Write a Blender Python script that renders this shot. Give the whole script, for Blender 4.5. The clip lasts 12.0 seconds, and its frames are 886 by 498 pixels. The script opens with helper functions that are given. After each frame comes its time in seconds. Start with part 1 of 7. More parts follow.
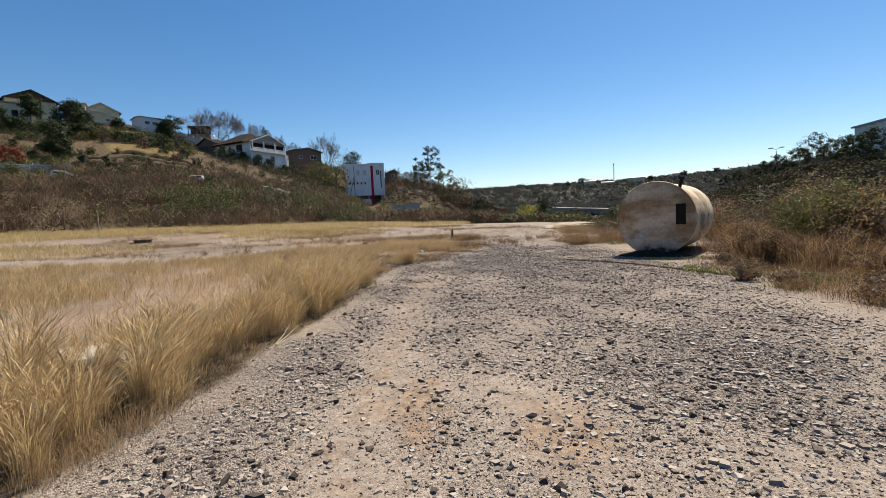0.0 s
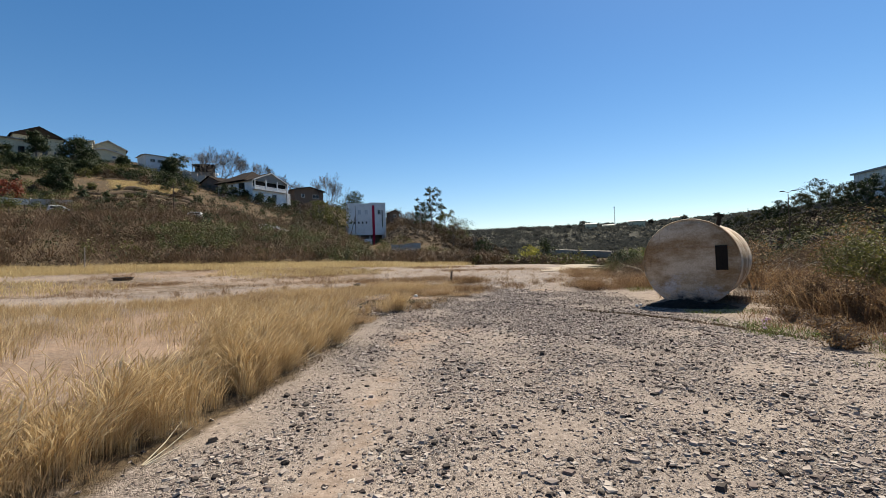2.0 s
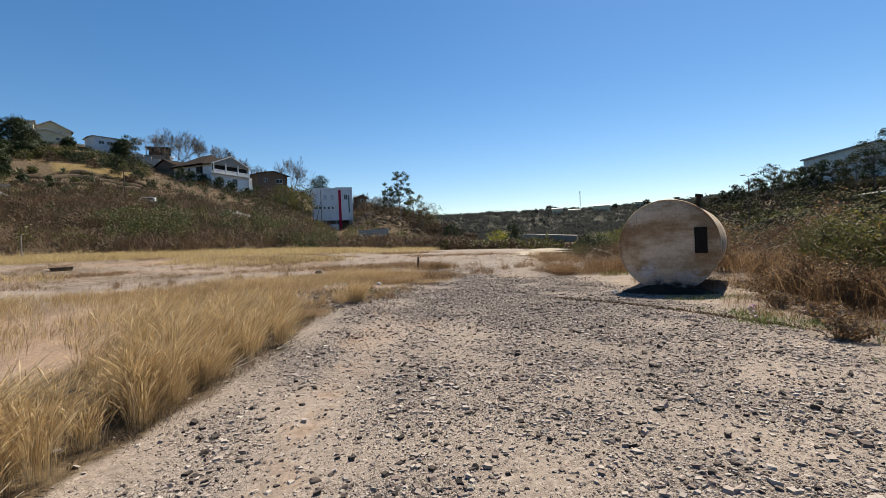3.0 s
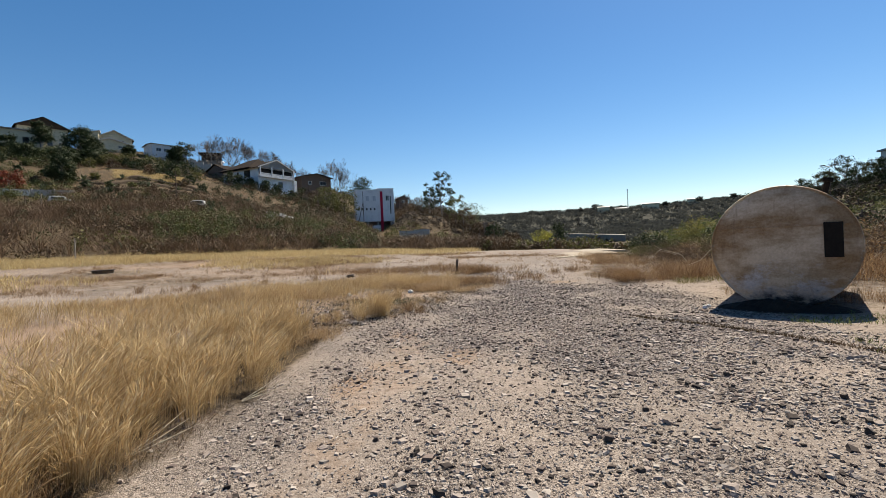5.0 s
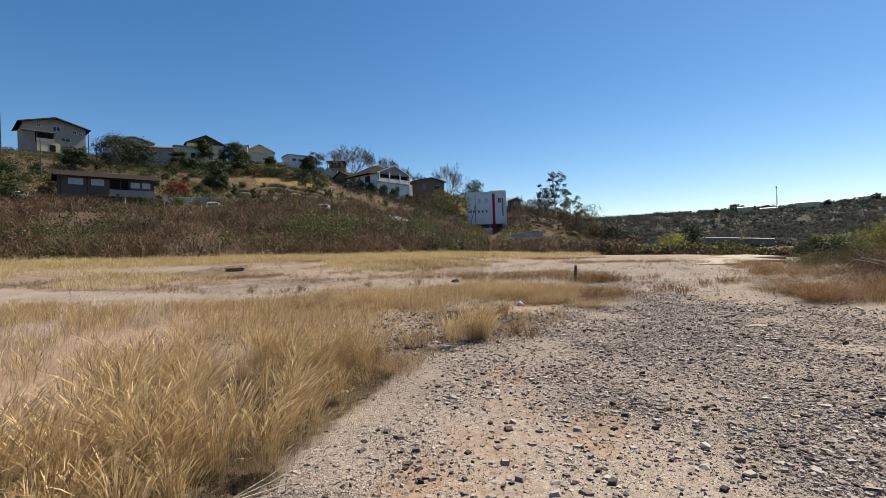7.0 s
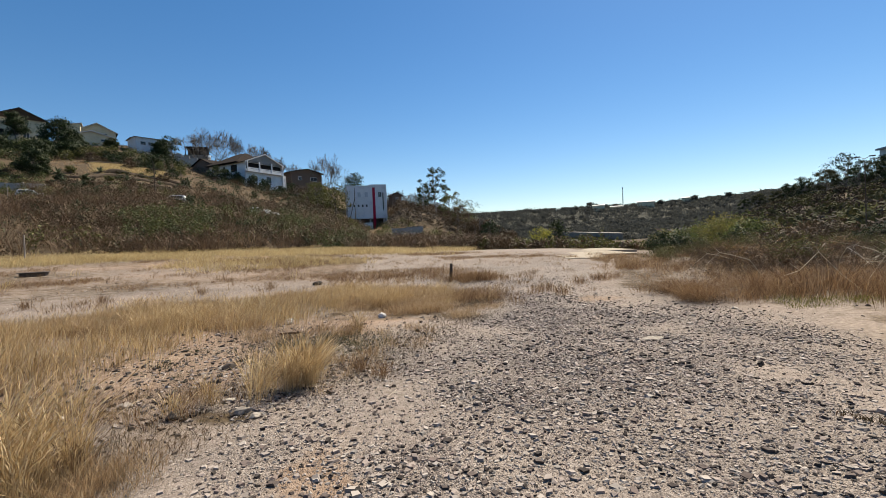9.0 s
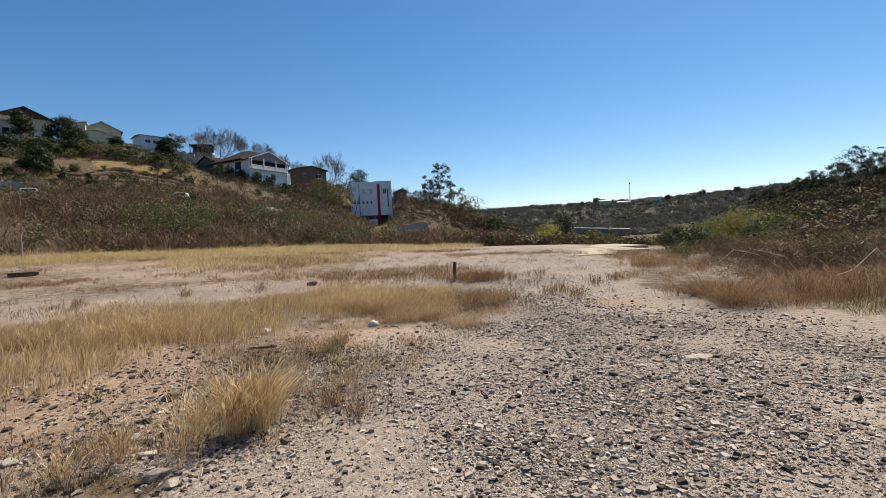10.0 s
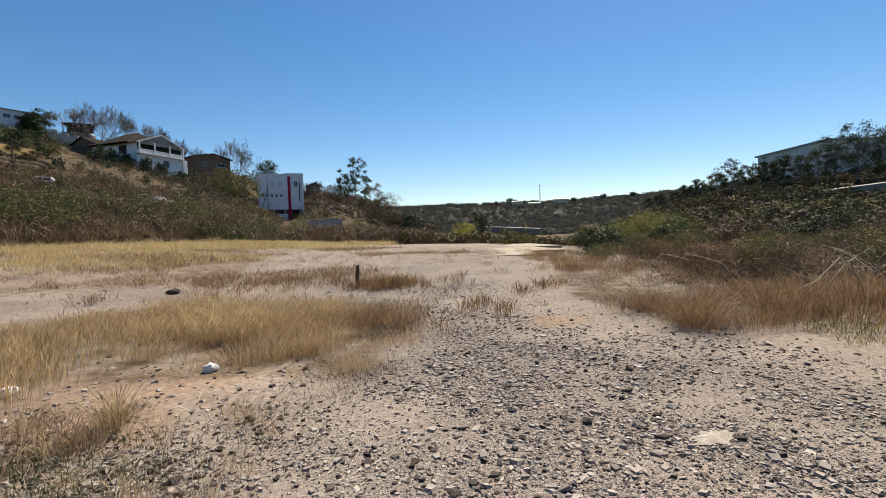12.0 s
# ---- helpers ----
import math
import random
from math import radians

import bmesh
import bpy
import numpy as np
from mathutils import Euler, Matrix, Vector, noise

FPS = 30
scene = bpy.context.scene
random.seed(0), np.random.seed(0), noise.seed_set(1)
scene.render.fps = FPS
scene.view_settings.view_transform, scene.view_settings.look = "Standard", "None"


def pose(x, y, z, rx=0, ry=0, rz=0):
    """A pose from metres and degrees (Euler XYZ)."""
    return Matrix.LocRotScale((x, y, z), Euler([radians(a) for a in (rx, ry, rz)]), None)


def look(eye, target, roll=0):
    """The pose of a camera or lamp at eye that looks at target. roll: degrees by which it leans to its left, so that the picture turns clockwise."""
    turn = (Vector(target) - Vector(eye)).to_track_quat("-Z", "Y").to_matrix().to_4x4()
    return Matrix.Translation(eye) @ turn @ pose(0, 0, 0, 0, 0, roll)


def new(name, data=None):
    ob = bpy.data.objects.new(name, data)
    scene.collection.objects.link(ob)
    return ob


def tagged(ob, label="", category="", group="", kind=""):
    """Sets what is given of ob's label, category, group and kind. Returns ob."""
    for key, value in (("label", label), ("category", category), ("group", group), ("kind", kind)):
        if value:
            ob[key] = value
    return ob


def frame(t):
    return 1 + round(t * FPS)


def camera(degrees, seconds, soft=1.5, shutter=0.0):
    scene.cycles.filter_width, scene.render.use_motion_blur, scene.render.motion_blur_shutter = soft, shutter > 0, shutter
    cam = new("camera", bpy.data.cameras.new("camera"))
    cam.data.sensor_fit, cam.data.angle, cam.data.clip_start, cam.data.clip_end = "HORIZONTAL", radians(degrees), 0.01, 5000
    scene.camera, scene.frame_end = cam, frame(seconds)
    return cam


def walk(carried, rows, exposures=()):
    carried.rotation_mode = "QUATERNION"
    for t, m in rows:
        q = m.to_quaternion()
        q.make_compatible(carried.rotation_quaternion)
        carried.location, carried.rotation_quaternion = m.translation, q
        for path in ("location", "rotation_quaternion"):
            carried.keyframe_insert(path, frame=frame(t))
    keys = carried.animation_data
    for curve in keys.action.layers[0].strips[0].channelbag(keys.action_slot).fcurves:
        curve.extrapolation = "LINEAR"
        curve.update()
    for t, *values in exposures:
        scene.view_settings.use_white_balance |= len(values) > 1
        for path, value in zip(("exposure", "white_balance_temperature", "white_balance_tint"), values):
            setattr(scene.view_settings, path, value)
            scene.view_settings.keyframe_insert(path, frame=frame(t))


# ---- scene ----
cam = camera(88.5, 12.0, soft=0.8)
PATH = [
    (0, (0.121, 0.162, 1.456), (0.013, 2.154, 1.318), -2.7),
    (0.5, (0.119, 0.701, 1.464), (-0.043, 2.692, 1.366), -2.8),
    (1, (0.125, 1.276, 1.467), (-0.043, 3.268, 1.415), -2.5),
    (1.5, (0.106, 1.808, 1.454), (-0.033, 3.803, 1.46), -1.8),
    (2, (0.152, 2.323, 1.446), (0.046, 4.32, 1.486), -1.9),
    (2.5, (0.194, 2.844, 1.438), (0.147, 4.843, 1.435), -1.9),
    (3, (0.239, 3.376, 1.435), (0.267, 5.375, 1.405), -2.4),
    (3.2, (0.263, 3.588, 1.44), (0.285, 5.588, 1.413), -2.4),
    (5, (0.309, 5.574, 1.464), (0.153, 7.568, 1.444), -2.7),
    (5.5, (0.177, 6.055, 1.481), (-0.228, 8.013, 1.489), -1.6),
    (6, (0.126, 6.541, 1.479), (-0.47, 8.45, 1.495), -1.6),
    (6.5, (0.065, 7.149, 1.454), (-0.572, 9.045, 1.471), -2.0),
    (8.3, (0.041, 9.185, 1.533), (-0.452, 11.123, 1.504), -3.2),
    (8.5, (0.051, 9.477, 1.528), (-0.272, 11.45, 1.493), -3.2),
    (9, (0.111, 10.122, 1.539), (-0.021, 12.117, 1.508), -2.5),
    (9.5, (0.115, 10.74, 1.535), (-0.022, 12.734, 1.497), -2.5),
    (10, (0.137, 11.365, 1.542), (-0.021, 13.359, 1.497), -2.8),
    (10.5, (0.201, 11.997, 1.57), (0.13, 13.995, 1.519), -2.6),
    (11, (0.282, 12.627, 1.585), (0.439, 14.62, 1.519), -2.1),
    (11.5, (0.348, 13.259, 1.592), (0.51, 15.251, 1.53), -1.6),
    (12, (0.406, 13.895, 1.577), (0.61, 15.883, 1.505), -1.9),
]
walk(cam, [(t, look(eye, target, roll)) for t, eye, target, roll in PATH], exposures=[(0, 0.78, 7350, 10), (12, 0.78, 7350, 10)])

# ---- light ----
SUN_AZ, SUN_EL = 31.0, 54.0
world = bpy.data.worlds.new("sky")
scene.world = world
world.use_nodes = True
wn = world.node_tree
sky = wn.nodes.new("ShaderNodeTexSky")
sky.sky_type = "NISHITA"
sky.sun_disc = False
sky.sun_elevation = radians(SUN_EL)
sky.sun_rotation = radians(SUN_AZ)
sky.altitude = 100
sky.air_density, sky.dust_density, sky.ozone_density = 0.92, 0.15, 3.0
vivid = wn.nodes.new("ShaderNodeHueSaturation")
vivid.inputs["Saturation"].default_value = 1.3
wn.links.new(sky.outputs[0], vivid.inputs["Color"])
clear = wn.nodes.new("ShaderNodeMix")
clear.data_type, clear.blend_type = "RGBA", "MULTIPLY"
clear.inputs[0].default_value = 1.0
clear.inputs[7].default_value = (1.02, 0.975, 0.985, 1.0)
wn.links.new(vivid.outputs[0], clear.inputs[6])
wn.links.new(clear.outputs[2], wn.nodes["Background"].inputs[0])
wn.nodes["Background"].inputs[1].default_value = 0.081
sun_dir = Vector((math.sin(radians(SUN_AZ)) * math.cos(radians(SUN_EL)), math.cos(radians(SUN_AZ)) * math.cos(radians(SUN_EL)), math.sin(radians(SUN_EL))))
sun = new("sun", bpy.data.lights.new("sun", "SUN"))
sun.data.energy, sun.data.angle, sun.data.color = 5.0, radians(0.5), (1.0, 0.945, 0.85)
sun.matrix_world = look(sun_dir * 50, (0, 0, 0))

# ---- materials ----
def nodes_of(name):
    m = bpy.data.materials.new(name)
    m.use_nodes = True
    nt = m.node_tree
    return m, nt, nt.nodes["Principled BSDF"], nt.nodes["Material Output"]


def add(nt, kind, **values):
    n = nt.nodes.new(kind)
    for k, v in values.items():
        n.inputs[k.replace("_", " ")].default_value = v
    return n


def ramp(nt, stops):
    r = nt.nodes.new("ShaderNodeValToRGB")
    e = r.color_ramp.elements
    while len(e) < len(stops):
        e.new(0.5)
    for el, (p, c) in zip(e, stops):
        el.position, el.color = p, (*c, 1)
    return r


def surface(name, stops, scale=3.0, fine=40.0, rough=0.85, bump=0.3, bump_dist=0.02, metal=0.0, island=0.0, objrand=0.0, stretch=(1, 1, 1)):
    """Mottled surface: a coarse and a fine noise choose the colour, the fine one gives relief."""
    m, nt, p, out = nodes_of(name)
    pos = nt.nodes.new("ShaderNodeNewGeometry")
    mp = nt.nodes.new("ShaderNodeMapping")
    mp.inputs["Scale"].default_value = stretch
    nt.links.new(pos.outputs["Position"], mp.inputs["Vector"])
    a = add(nt, "ShaderNodeTexNoise", Scale=scale, Detail=5.0, Roughness=0.6)
    b = add(nt, "ShaderNodeTexNoise", Scale=fine, Detail=3.0, Roughness=0.6)
    nt.links.new(mp.outputs[0], a.inputs["Vector"])
    nt.links.new(mp.outputs[0], b.inputs["Vector"])
    mix = nt.nodes.new("ShaderNodeMix")
    mix.inputs[0].default_value = 0.35
    nt.links.new(a.outputs["Fac"], mix.inputs[2])
    nt.links.new(b.outputs["Fac"], mix.inputs[3])
    fac = mix.outputs[0]
    if island or objrand:
        rnd = pos.outputs["Random Per Island"]
        if objrand:
            rnd = nt.nodes.new("ShaderNodeObjectInfo").outputs["Random"]
        mm = nt.nodes.new("ShaderNodeMix")
        mm.inputs[0].default_value = island or objrand
        nt.links.new(fac, mm.inputs[2])
        nt.links.new(rnd, mm.inputs[3])
        fac = mm.outputs[0]
    r = ramp(nt, stops)
    nt.links.new(fac, r.inputs[0])
    nt.links.new(r.outputs[0], p.inputs["Base Color"])
    p.inputs["Roughness"].default_value = rough
    p.inputs["Metallic"].default_value = metal
    p.inputs["Specular IOR Level"].default_value = 0.12
    bp = nt.nodes.new("ShaderNodeBump")
    bp.inputs["Strength"].default_value, bp.inputs["Distance"].default_value = bump, bump_dist
    nt.links.new(b.outputs["Fac"], bp.inputs["Height"])
    nt.links.new(bp.outputs[0], p.inputs["Normal"])
    return m


def foliage(name, stops, through_amount=0.35, patch=0.25, rough=0.7, weight=0.55):
    """Leaves and blades: a colour per leaf, drifting with a broad noise, and some light let through."""
    m, nt, p, out = nodes_of(name)
    geo = nt.nodes.new("ShaderNodeNewGeometry")
    n = add(nt, "ShaderNodeTexNoise", Scale=patch, Detail=4.0, Roughness=0.65)
    nt.links.new(geo.outputs["Position"], n.inputs["Vector"])
    mix = nt.nodes.new("ShaderNodeMix")
    mix.inputs[0].default_value = weight
    nt.links.new(n.outputs["Fac"], mix.inputs[2])
    nt.links.new(geo.outputs["Random Per Island"], mix.inputs[3])
    r = ramp(nt, stops)
    nt.links.new(mix.outputs[0], r.inputs[0])
    nt.links.new(r.outputs[0], p.inputs["Base Color"])
    p.inputs["Roughness"].default_value = rough
    p.inputs["Specular IOR Level"].default_value = 0.25
    tr = nt.nodes.new("ShaderNodeBsdfTranslucent")
    nt.links.new(r.outputs[0], tr.inputs[0])
    ms = nt.nodes.new("ShaderNodeMixShader")
    ms.inputs[0].default_value = through_amount
    nt.links.new(p.outputs[0], ms.inputs[1])
    nt.links.new(tr.outputs[0], ms.inputs[2])
    nt.links.new(ms.outputs[0], out.inputs["Surface"])
    return m


def ground_material():
    m, nt, p, out = nodes_of("dry_ground")
    geo = nt.nodes.new("ShaderNodeNewGeometry")
    att = nt.nodes.new("ShaderNodeAttribute")
    att.attribute_name = "zone"
    sep = nt.nodes.new("ShaderNodeSeparateColor")
    nt.links.new(att.outputs["Color"], sep.inputs[0])

    def tex(scale, detail=4.0, kind="ShaderNodeTexNoise", rough=0.6):
        t = nt.nodes.new(kind)
        t.inputs["Scale"].default_value = scale
        if kind == "ShaderNodeTexNoise":
            t.inputs["Detail"].default_value = detail
            t.inputs["Roughness"].default_value = rough
        nt.links.new(geo.outputs["Position"], t.inputs["Vector"])
        return t

    def blend(f, a, b):
        x = nt.nodes.new("ShaderNodeMix")
        x.data_type = "RGBA"
        nt.links.new(f, x.inputs[0])
        nt.links.new(a, x.inputs[6])
        nt.links.new(b, x.inputs[7])
        return x.outputs[2]

    def maths(op, a, b):
        x = nt.nodes.new("ShaderNodeMath")
        x.operation = op
        x.use_clamp = True
        for i, v in enumerate((a, b)):
            if isinstance(v, (int, float)):
                x.inputs[i].default_value = v
            else:
                nt.links.new(v, x.inputs[i])
        return x.outputs[0]

    def edge(zone, noise_out, soft=3.0, amount=0.9):
        """A zone with a ragged edge."""
        a = nt.nodes.new("ShaderNodeMath")
        a.operation = "MULTIPLY_ADD"
        nt.links.new(noise_out, a.inputs[0])
        a.inputs[1].default_value, a.inputs[2].default_value = amount, -0.5 * amount - 0.5
        s = nt.nodes.new("ShaderNodeMath")
        s.operation = "ADD"
        nt.links.new(zone, s.inputs[0])
        nt.links.new(a.outputs[0], s.inputs[1])
        k = nt.nodes.new("ShaderNodeMath")
        k.operation, k.use_clamp = "MULTIPLY_ADD", True
        nt.links.new(s.outputs[0], k.inputs[0])
        k.inputs[1].default_value, k.inputs[2].default_value = soft, 0.5
        return k.outputs[0]

    broad, mid, fine, grit = tex(0.35, 4), tex(2.2, 5), tex(14, 5), tex(110, 3, rough=0.6)
    cell, cell2, cell3 = [tex(k, kind="ShaderNodeTexVoronoi") for k in (150, 85, 46)]
    sand = ramp(nt, [(0.28, (0.145, 0.117, 0.097)), (0.5, (0.235, 0.195, 0.166)), (0.72, (0.335, 0.286, 0.246))])
    nt.links.new(fine.outputs["Fac"], sand.inputs[0])

    def chips(source, under, share):
        """Grains of one size, showing where their own random number falls below the share."""
        c = nt.nodes.new("ShaderNodeSeparateColor")
        nt.links.new(source.outputs["Color"], c.inputs[0])
        r = ramp(nt, [(0.0, (0.05, 0.043, 0.04)), (0.2, (0.12, 0.102, 0.092)), (0.36, (0.2, 0.169, 0.148)), (0.75, (0.29, 0.248, 0.218)), (1.0, (0.38, 0.335, 0.298))])
        nt.links.new(c.outputs[0], r.inputs[0])
        return blend(maths("LESS_THAN", c.outputs[1], share), under, r.outputs[0])

    stone_mix = chips(cell, sand.outputs[0], maths("MULTIPLY", att.outputs["Alpha"], 1.1))
    stone_mix = chips(cell2, stone_mix, maths("MULTIPLY", att.outputs["Alpha"], 0.75))
    stone_mix = chips(cell3, stone_mix, maths("MULTIPLY", att.outputs["Alpha"], 0.25))
    soil = ramp(nt, [(0.28, (0.15, 0.102, 0.072)), (0.52, (0.245, 0.178, 0.132)), (0.75, (0.335, 0.257, 0.2))])
    nt.links.new(fine.outputs["Fac"], soil.inputs[0])
    litter = ramp(nt, [(0.3, (0.033, 0.0245, 0.0155)), (0.5, (0.08, 0.058, 0.036)), (0.7, (0.14, 0.105, 0.065))])
    nt.links.new(fine.outputs["Fac"], litter.inputs[0])
    c = blend(edge(sep.outputs[0], mid.outputs["Fac"]), sand.outputs[0], stone_mix)
    c = blend(edge(sep.outputs[1], mid.outputs["Fac"], 2.5, 1.2), c, soil.outputs[0])
    c = blend(edge(sep.outputs[2], mid.outputs["Fac"], 2.5, 1.2), c, litter.outputs[0])
    floor = ramp(nt, [(0.3, (0.022, 0.024, 0.019)), (0.7, (0.055, 0.055, 0.042))])
    nt.links.new(mid.outputs["Fac"], floor.inputs[0])
    c = blend(maths("MULTIPLY", att.outputs["Alpha"], -1.0), c, floor.outputs[0])
    tone = ramp(nt, [(0.3, (0.80, 0.80, 0.80)), (0.7, (1.1, 1.08, 1.05))])
    nt.links.new(broad.outputs["Fac"], tone.inputs[0])
    mul = nt.nodes.new("ShaderNodeMix")
    mul.data_type, mul.blend_type = "RGBA", "MULTIPLY"
    mul.inputs[0].default_value = 1.0
    nt.links.new(c, mul.inputs[6])
    nt.links.new(tone.outputs[0], mul.inputs[7])
    nt.links.new(mul.outputs[2], p.inputs["Base Color"])
    p.inputs["Roughness"].default_value = 0.95
    p.inputs["Specular IOR Level"].default_value = 0.15
    b1 = nt.nodes.new("ShaderNodeBump")
    b1.inputs["Strength"].default_value, b1.inputs["Distance"].default_value = 0.35, 0.006
    nt.links.new(grit.outputs["Fac"], b1.inputs["Height"])
    b2 = nt.nodes.new("ShaderNodeBump")
    b2.invert = True
    b2.inputs["Strength"].default_value, b2.inputs["Distance"].default_value = 1.0, 0.016
    nt.links.new(maths("ADD", maths("MULTIPLY", att.outputs["Alpha"], 1.1), 0.08), b2.inputs["Strength"])
    nt.links.new(cell2.outputs["Distance"], b2.inputs["Height"])
    nt.links.new(b1.outputs[0], b2.inputs["Normal"])
    nt.links.new(b2.outputs[0], p.inputs["Normal"])
    return m


M_GROUND = ground_material()
M_STONE = surface("gravel_stone", [(0.08, (0.025, 0.021, 0.02)), (0.2, (0.085, 0.069, 0.062)), (0.32, (0.185, 0.146, 0.13)), (0.46, (0.235, 0.214, 0.194)), (0.62, (0.29, 0.24, 0.213)), (0.82, (0.33, 0.293, 0.26)), (0.97, (0.4, 0.36, 0.32))], 30, 120, 0.9, 0.4, 0.004, island=0.85)
M_ROCK = surface("dark_rock", [(0.2, (0.0245, 0.0224, 0.021)), (0.6, (0.07, 0.0595, 0.0525)), (0.9, (0.154, 0.133, 0.112))], 9, 60, 0.85, 0.5, 0.01, objrand=0.4)
M_SCREE = surface("grey_scree", [(0.2, (0.045, 0.037, 0.03)), (0.6, (0.1, 0.083, 0.068)), (0.9, (0.18, 0.152, 0.126))], 0.4, 3, 0.9, 0.5, 0.05, island=0.25)
M_RUBBLE = surface("pale_rubble", [(0.2, (0.204, 0.178, 0.153)), (0.8, (0.468, 0.425, 0.374))], 9, 60, 0.9, 0.5, 0.01, objrand=0.4)
M_GOLD = foliage("golden_grass", [(0.12, (0.2, 0.124, 0.056)), (0.45, (0.45, 0.315, 0.155)), (0.85, (0.7, 0.56, 0.35))], 0.32, 0.6, weight=0.65)
M_TAWNY = foliage("tawny_grass", [(0.12, (0.165, 0.1, 0.054)), (0.45, (0.35, 0.235, 0.13)), (0.85, (0.56, 0.435, 0.28))], 0.42, 0.5, weight=0.65)
M_RUSSET = foliage("russet_grass", [(0.15, (0.062, 0.033, 0.018)), (0.42, (0.175, 0.102, 0.055)), (0.7, (0.28, 0.18, 0.1)), (0.9, (0.42, 0.31, 0.185))], 0.4, 0.5, weight=0.7)
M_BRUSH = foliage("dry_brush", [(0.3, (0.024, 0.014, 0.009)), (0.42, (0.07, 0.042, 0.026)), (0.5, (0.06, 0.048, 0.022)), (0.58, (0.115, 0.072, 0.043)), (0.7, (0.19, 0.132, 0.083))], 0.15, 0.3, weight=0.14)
M_DRYTWIG = foliage("pale_dry_twigs", [(0.28, (0.04, 0.023, 0.014)), (0.45, (0.105, 0.065, 0.039)), (0.58, (0.18, 0.12, 0.075)), (0.72, (0.32, 0.24, 0.158))], 0.2, 0.1, weight=0.25)
M_FOOT = foliage("pale_foot_grass", [(0.12, (0.2, 0.14, 0.06)), (0.45, (0.45, 0.34, 0.165)), (0.85, (0.66, 0.55, 0.32))], 0.42, 0.12, weight=0.45)
M_OLIVE = foliage("olive_leaves", [(0.2, (0.0351, 0.039, 0.0125)), (0.5, (0.0936, 0.0975, 0.0312)), (0.85, (0.183, 0.168, 0.0624))], 0.3, 0.4, weight=0.3)
M_GREEN = foliage("green_leaves", [(0.2, (0.028, 0.044, 0.0112)), (0.5, (0.08, 0.112, 0.028)), (0.85, (0.184, 0.2, 0.056))], 0.35, 0.3, weight=0.6)
M_YELLOWGREEN = foliage("yellow_green_leaves", [(0.2, (0.05, 0.053, 0.014)), (0.5, (0.13, 0.124, 0.032)), (0.85, (0.27, 0.235, 0.075))], 0.42, 0.5)
M_DARKLEAF = foliage("dark_leaves", [(0.2, (0.009, 0.016, 0.006)), (0.5, (0.024, 0.039, 0.0125)), (0.85, (0.058, 0.076, 0.025))], 0.15, 0.5, weight=0.3)
M_SLOPE = foliage("grey_green_leaves", [(0.2, (0.026, 0.03, 0.014)), (0.5, (0.06, 0.062, 0.028)), (0.85, (0.115, 0.106, 0.05))], 0.15, 0.15, rough=1.0, weight=0.15)
M_YELLOW = foliage("yellow_leaves", [(0.2, (0.136, 0.128, 0.017)), (0.5, (0.281, 0.272, 0.0425)), (0.85, (0.468, 0.442, 0.102))], 0.35, 0.5)
M_REDLEAF = foliage("red_leaves", [(0.2, (0.06, 0.014, 0.009)), (0.5, (0.15, 0.036, 0.02)), (0.85, (0.24, 0.075, 0.038))], 0.3, 0.5)
M_BANKGREEN = foliage("soft_green_leaves", [(0.25, (0.025, 0.034, 0.012)), (0.5, (0.07, 0.086, 0.029)), (0.75, (0.145, 0.152, 0.056))], 0.25, 0.3, weight=0.2)
M_MEADOW = foliage("meadow_green_leaves", [(0.25, (0.045, 0.053, 0.02)), (0.5, (0.105, 0.112, 0.045)), (0.75, (0.19, 0.18, 0.08))], 0.3, 0.12, weight=0.2)
# Distance haze is mixed into the leaf colour as a grey-blue tinge.
M_HAZYWOOD = foliage("hazy_far_woods", [(0.2, (0.032, 0.036, 0.036)), (0.5, (0.048, 0.052, 0.049)), (0.85, (0.068, 0.07, 0.064))], 0.6, 0.03, rough=1.0, weight=0.15)
M_SLOPEBRUSH = foliage("dull_brown_scrub", [(0.3, (0.024, 0.018, 0.014)), (0.5, (0.058, 0.046, 0.035)), (0.7, (0.11, 0.086, 0.064))], 0.12, 0.1, rough=1.0, weight=0.14)
M_TWIG = surface("dry_twig", [(0.3, (0.16, 0.12, 0.088)), (0.7, (0.336, 0.28, 0.216))], 4, 30, 0.9, 0.3, 0.005)
M_BARK = surface("grey_bark", [(0.3, (0.1, 0.09, 0.083)), (0.7, (0.22, 0.2, 0.185))], 3, 25, 0.9, 0.4, 0.01)


# ---- mesh tools ----
def mesh_from(name, verts, faces):
    """A mesh from arrays: verts (n, 3), faces (m, 3 or 4)."""
    verts, faces = np.asarray(verts, dtype=np.float32), np.asarray(faces, dtype=np.int32)
    me = bpy.data.meshes.new(name)
    k = faces.shape[1]
    me.vertices.add(len(verts))
    me.vertices.foreach_set("co", verts.ravel())
    me.loops.add(faces.size)
    me.loops.foreach_set("vertex_index", faces.ravel())
    me.polygons.add(len(faces))
    me.polygons.foreach_set("loop_start", np.arange(0, faces.size, k, dtype=np.int32))
    me.update(calc_edges=True)
    me.polygons.foreach_set("use_smooth", np.zeros(len(faces), dtype=bool))
    return me


def part(name, bm, material, parent=None, label="", smooth=False):
    """Links a bmesh (or a mesh) as one object, under its thing where one is given."""
    if isinstance(bm, bpy.types.Mesh):
        me = bm
    else:
        me = bpy.data.meshes.new(name)
        bm.normal_update()
        bm.to_mesh(me)
        bm.free()
    if material is not None and not me.materials:
        me.materials.append(material)
    if smooth:
        me.polygons.foreach_set("use_smooth", np.ones(len(me.polygons), dtype=bool))
    ob = new(name, me)
    if parent is not None:
        ob.parent = parent
    if label:
        ob["label"] = label
    return ob


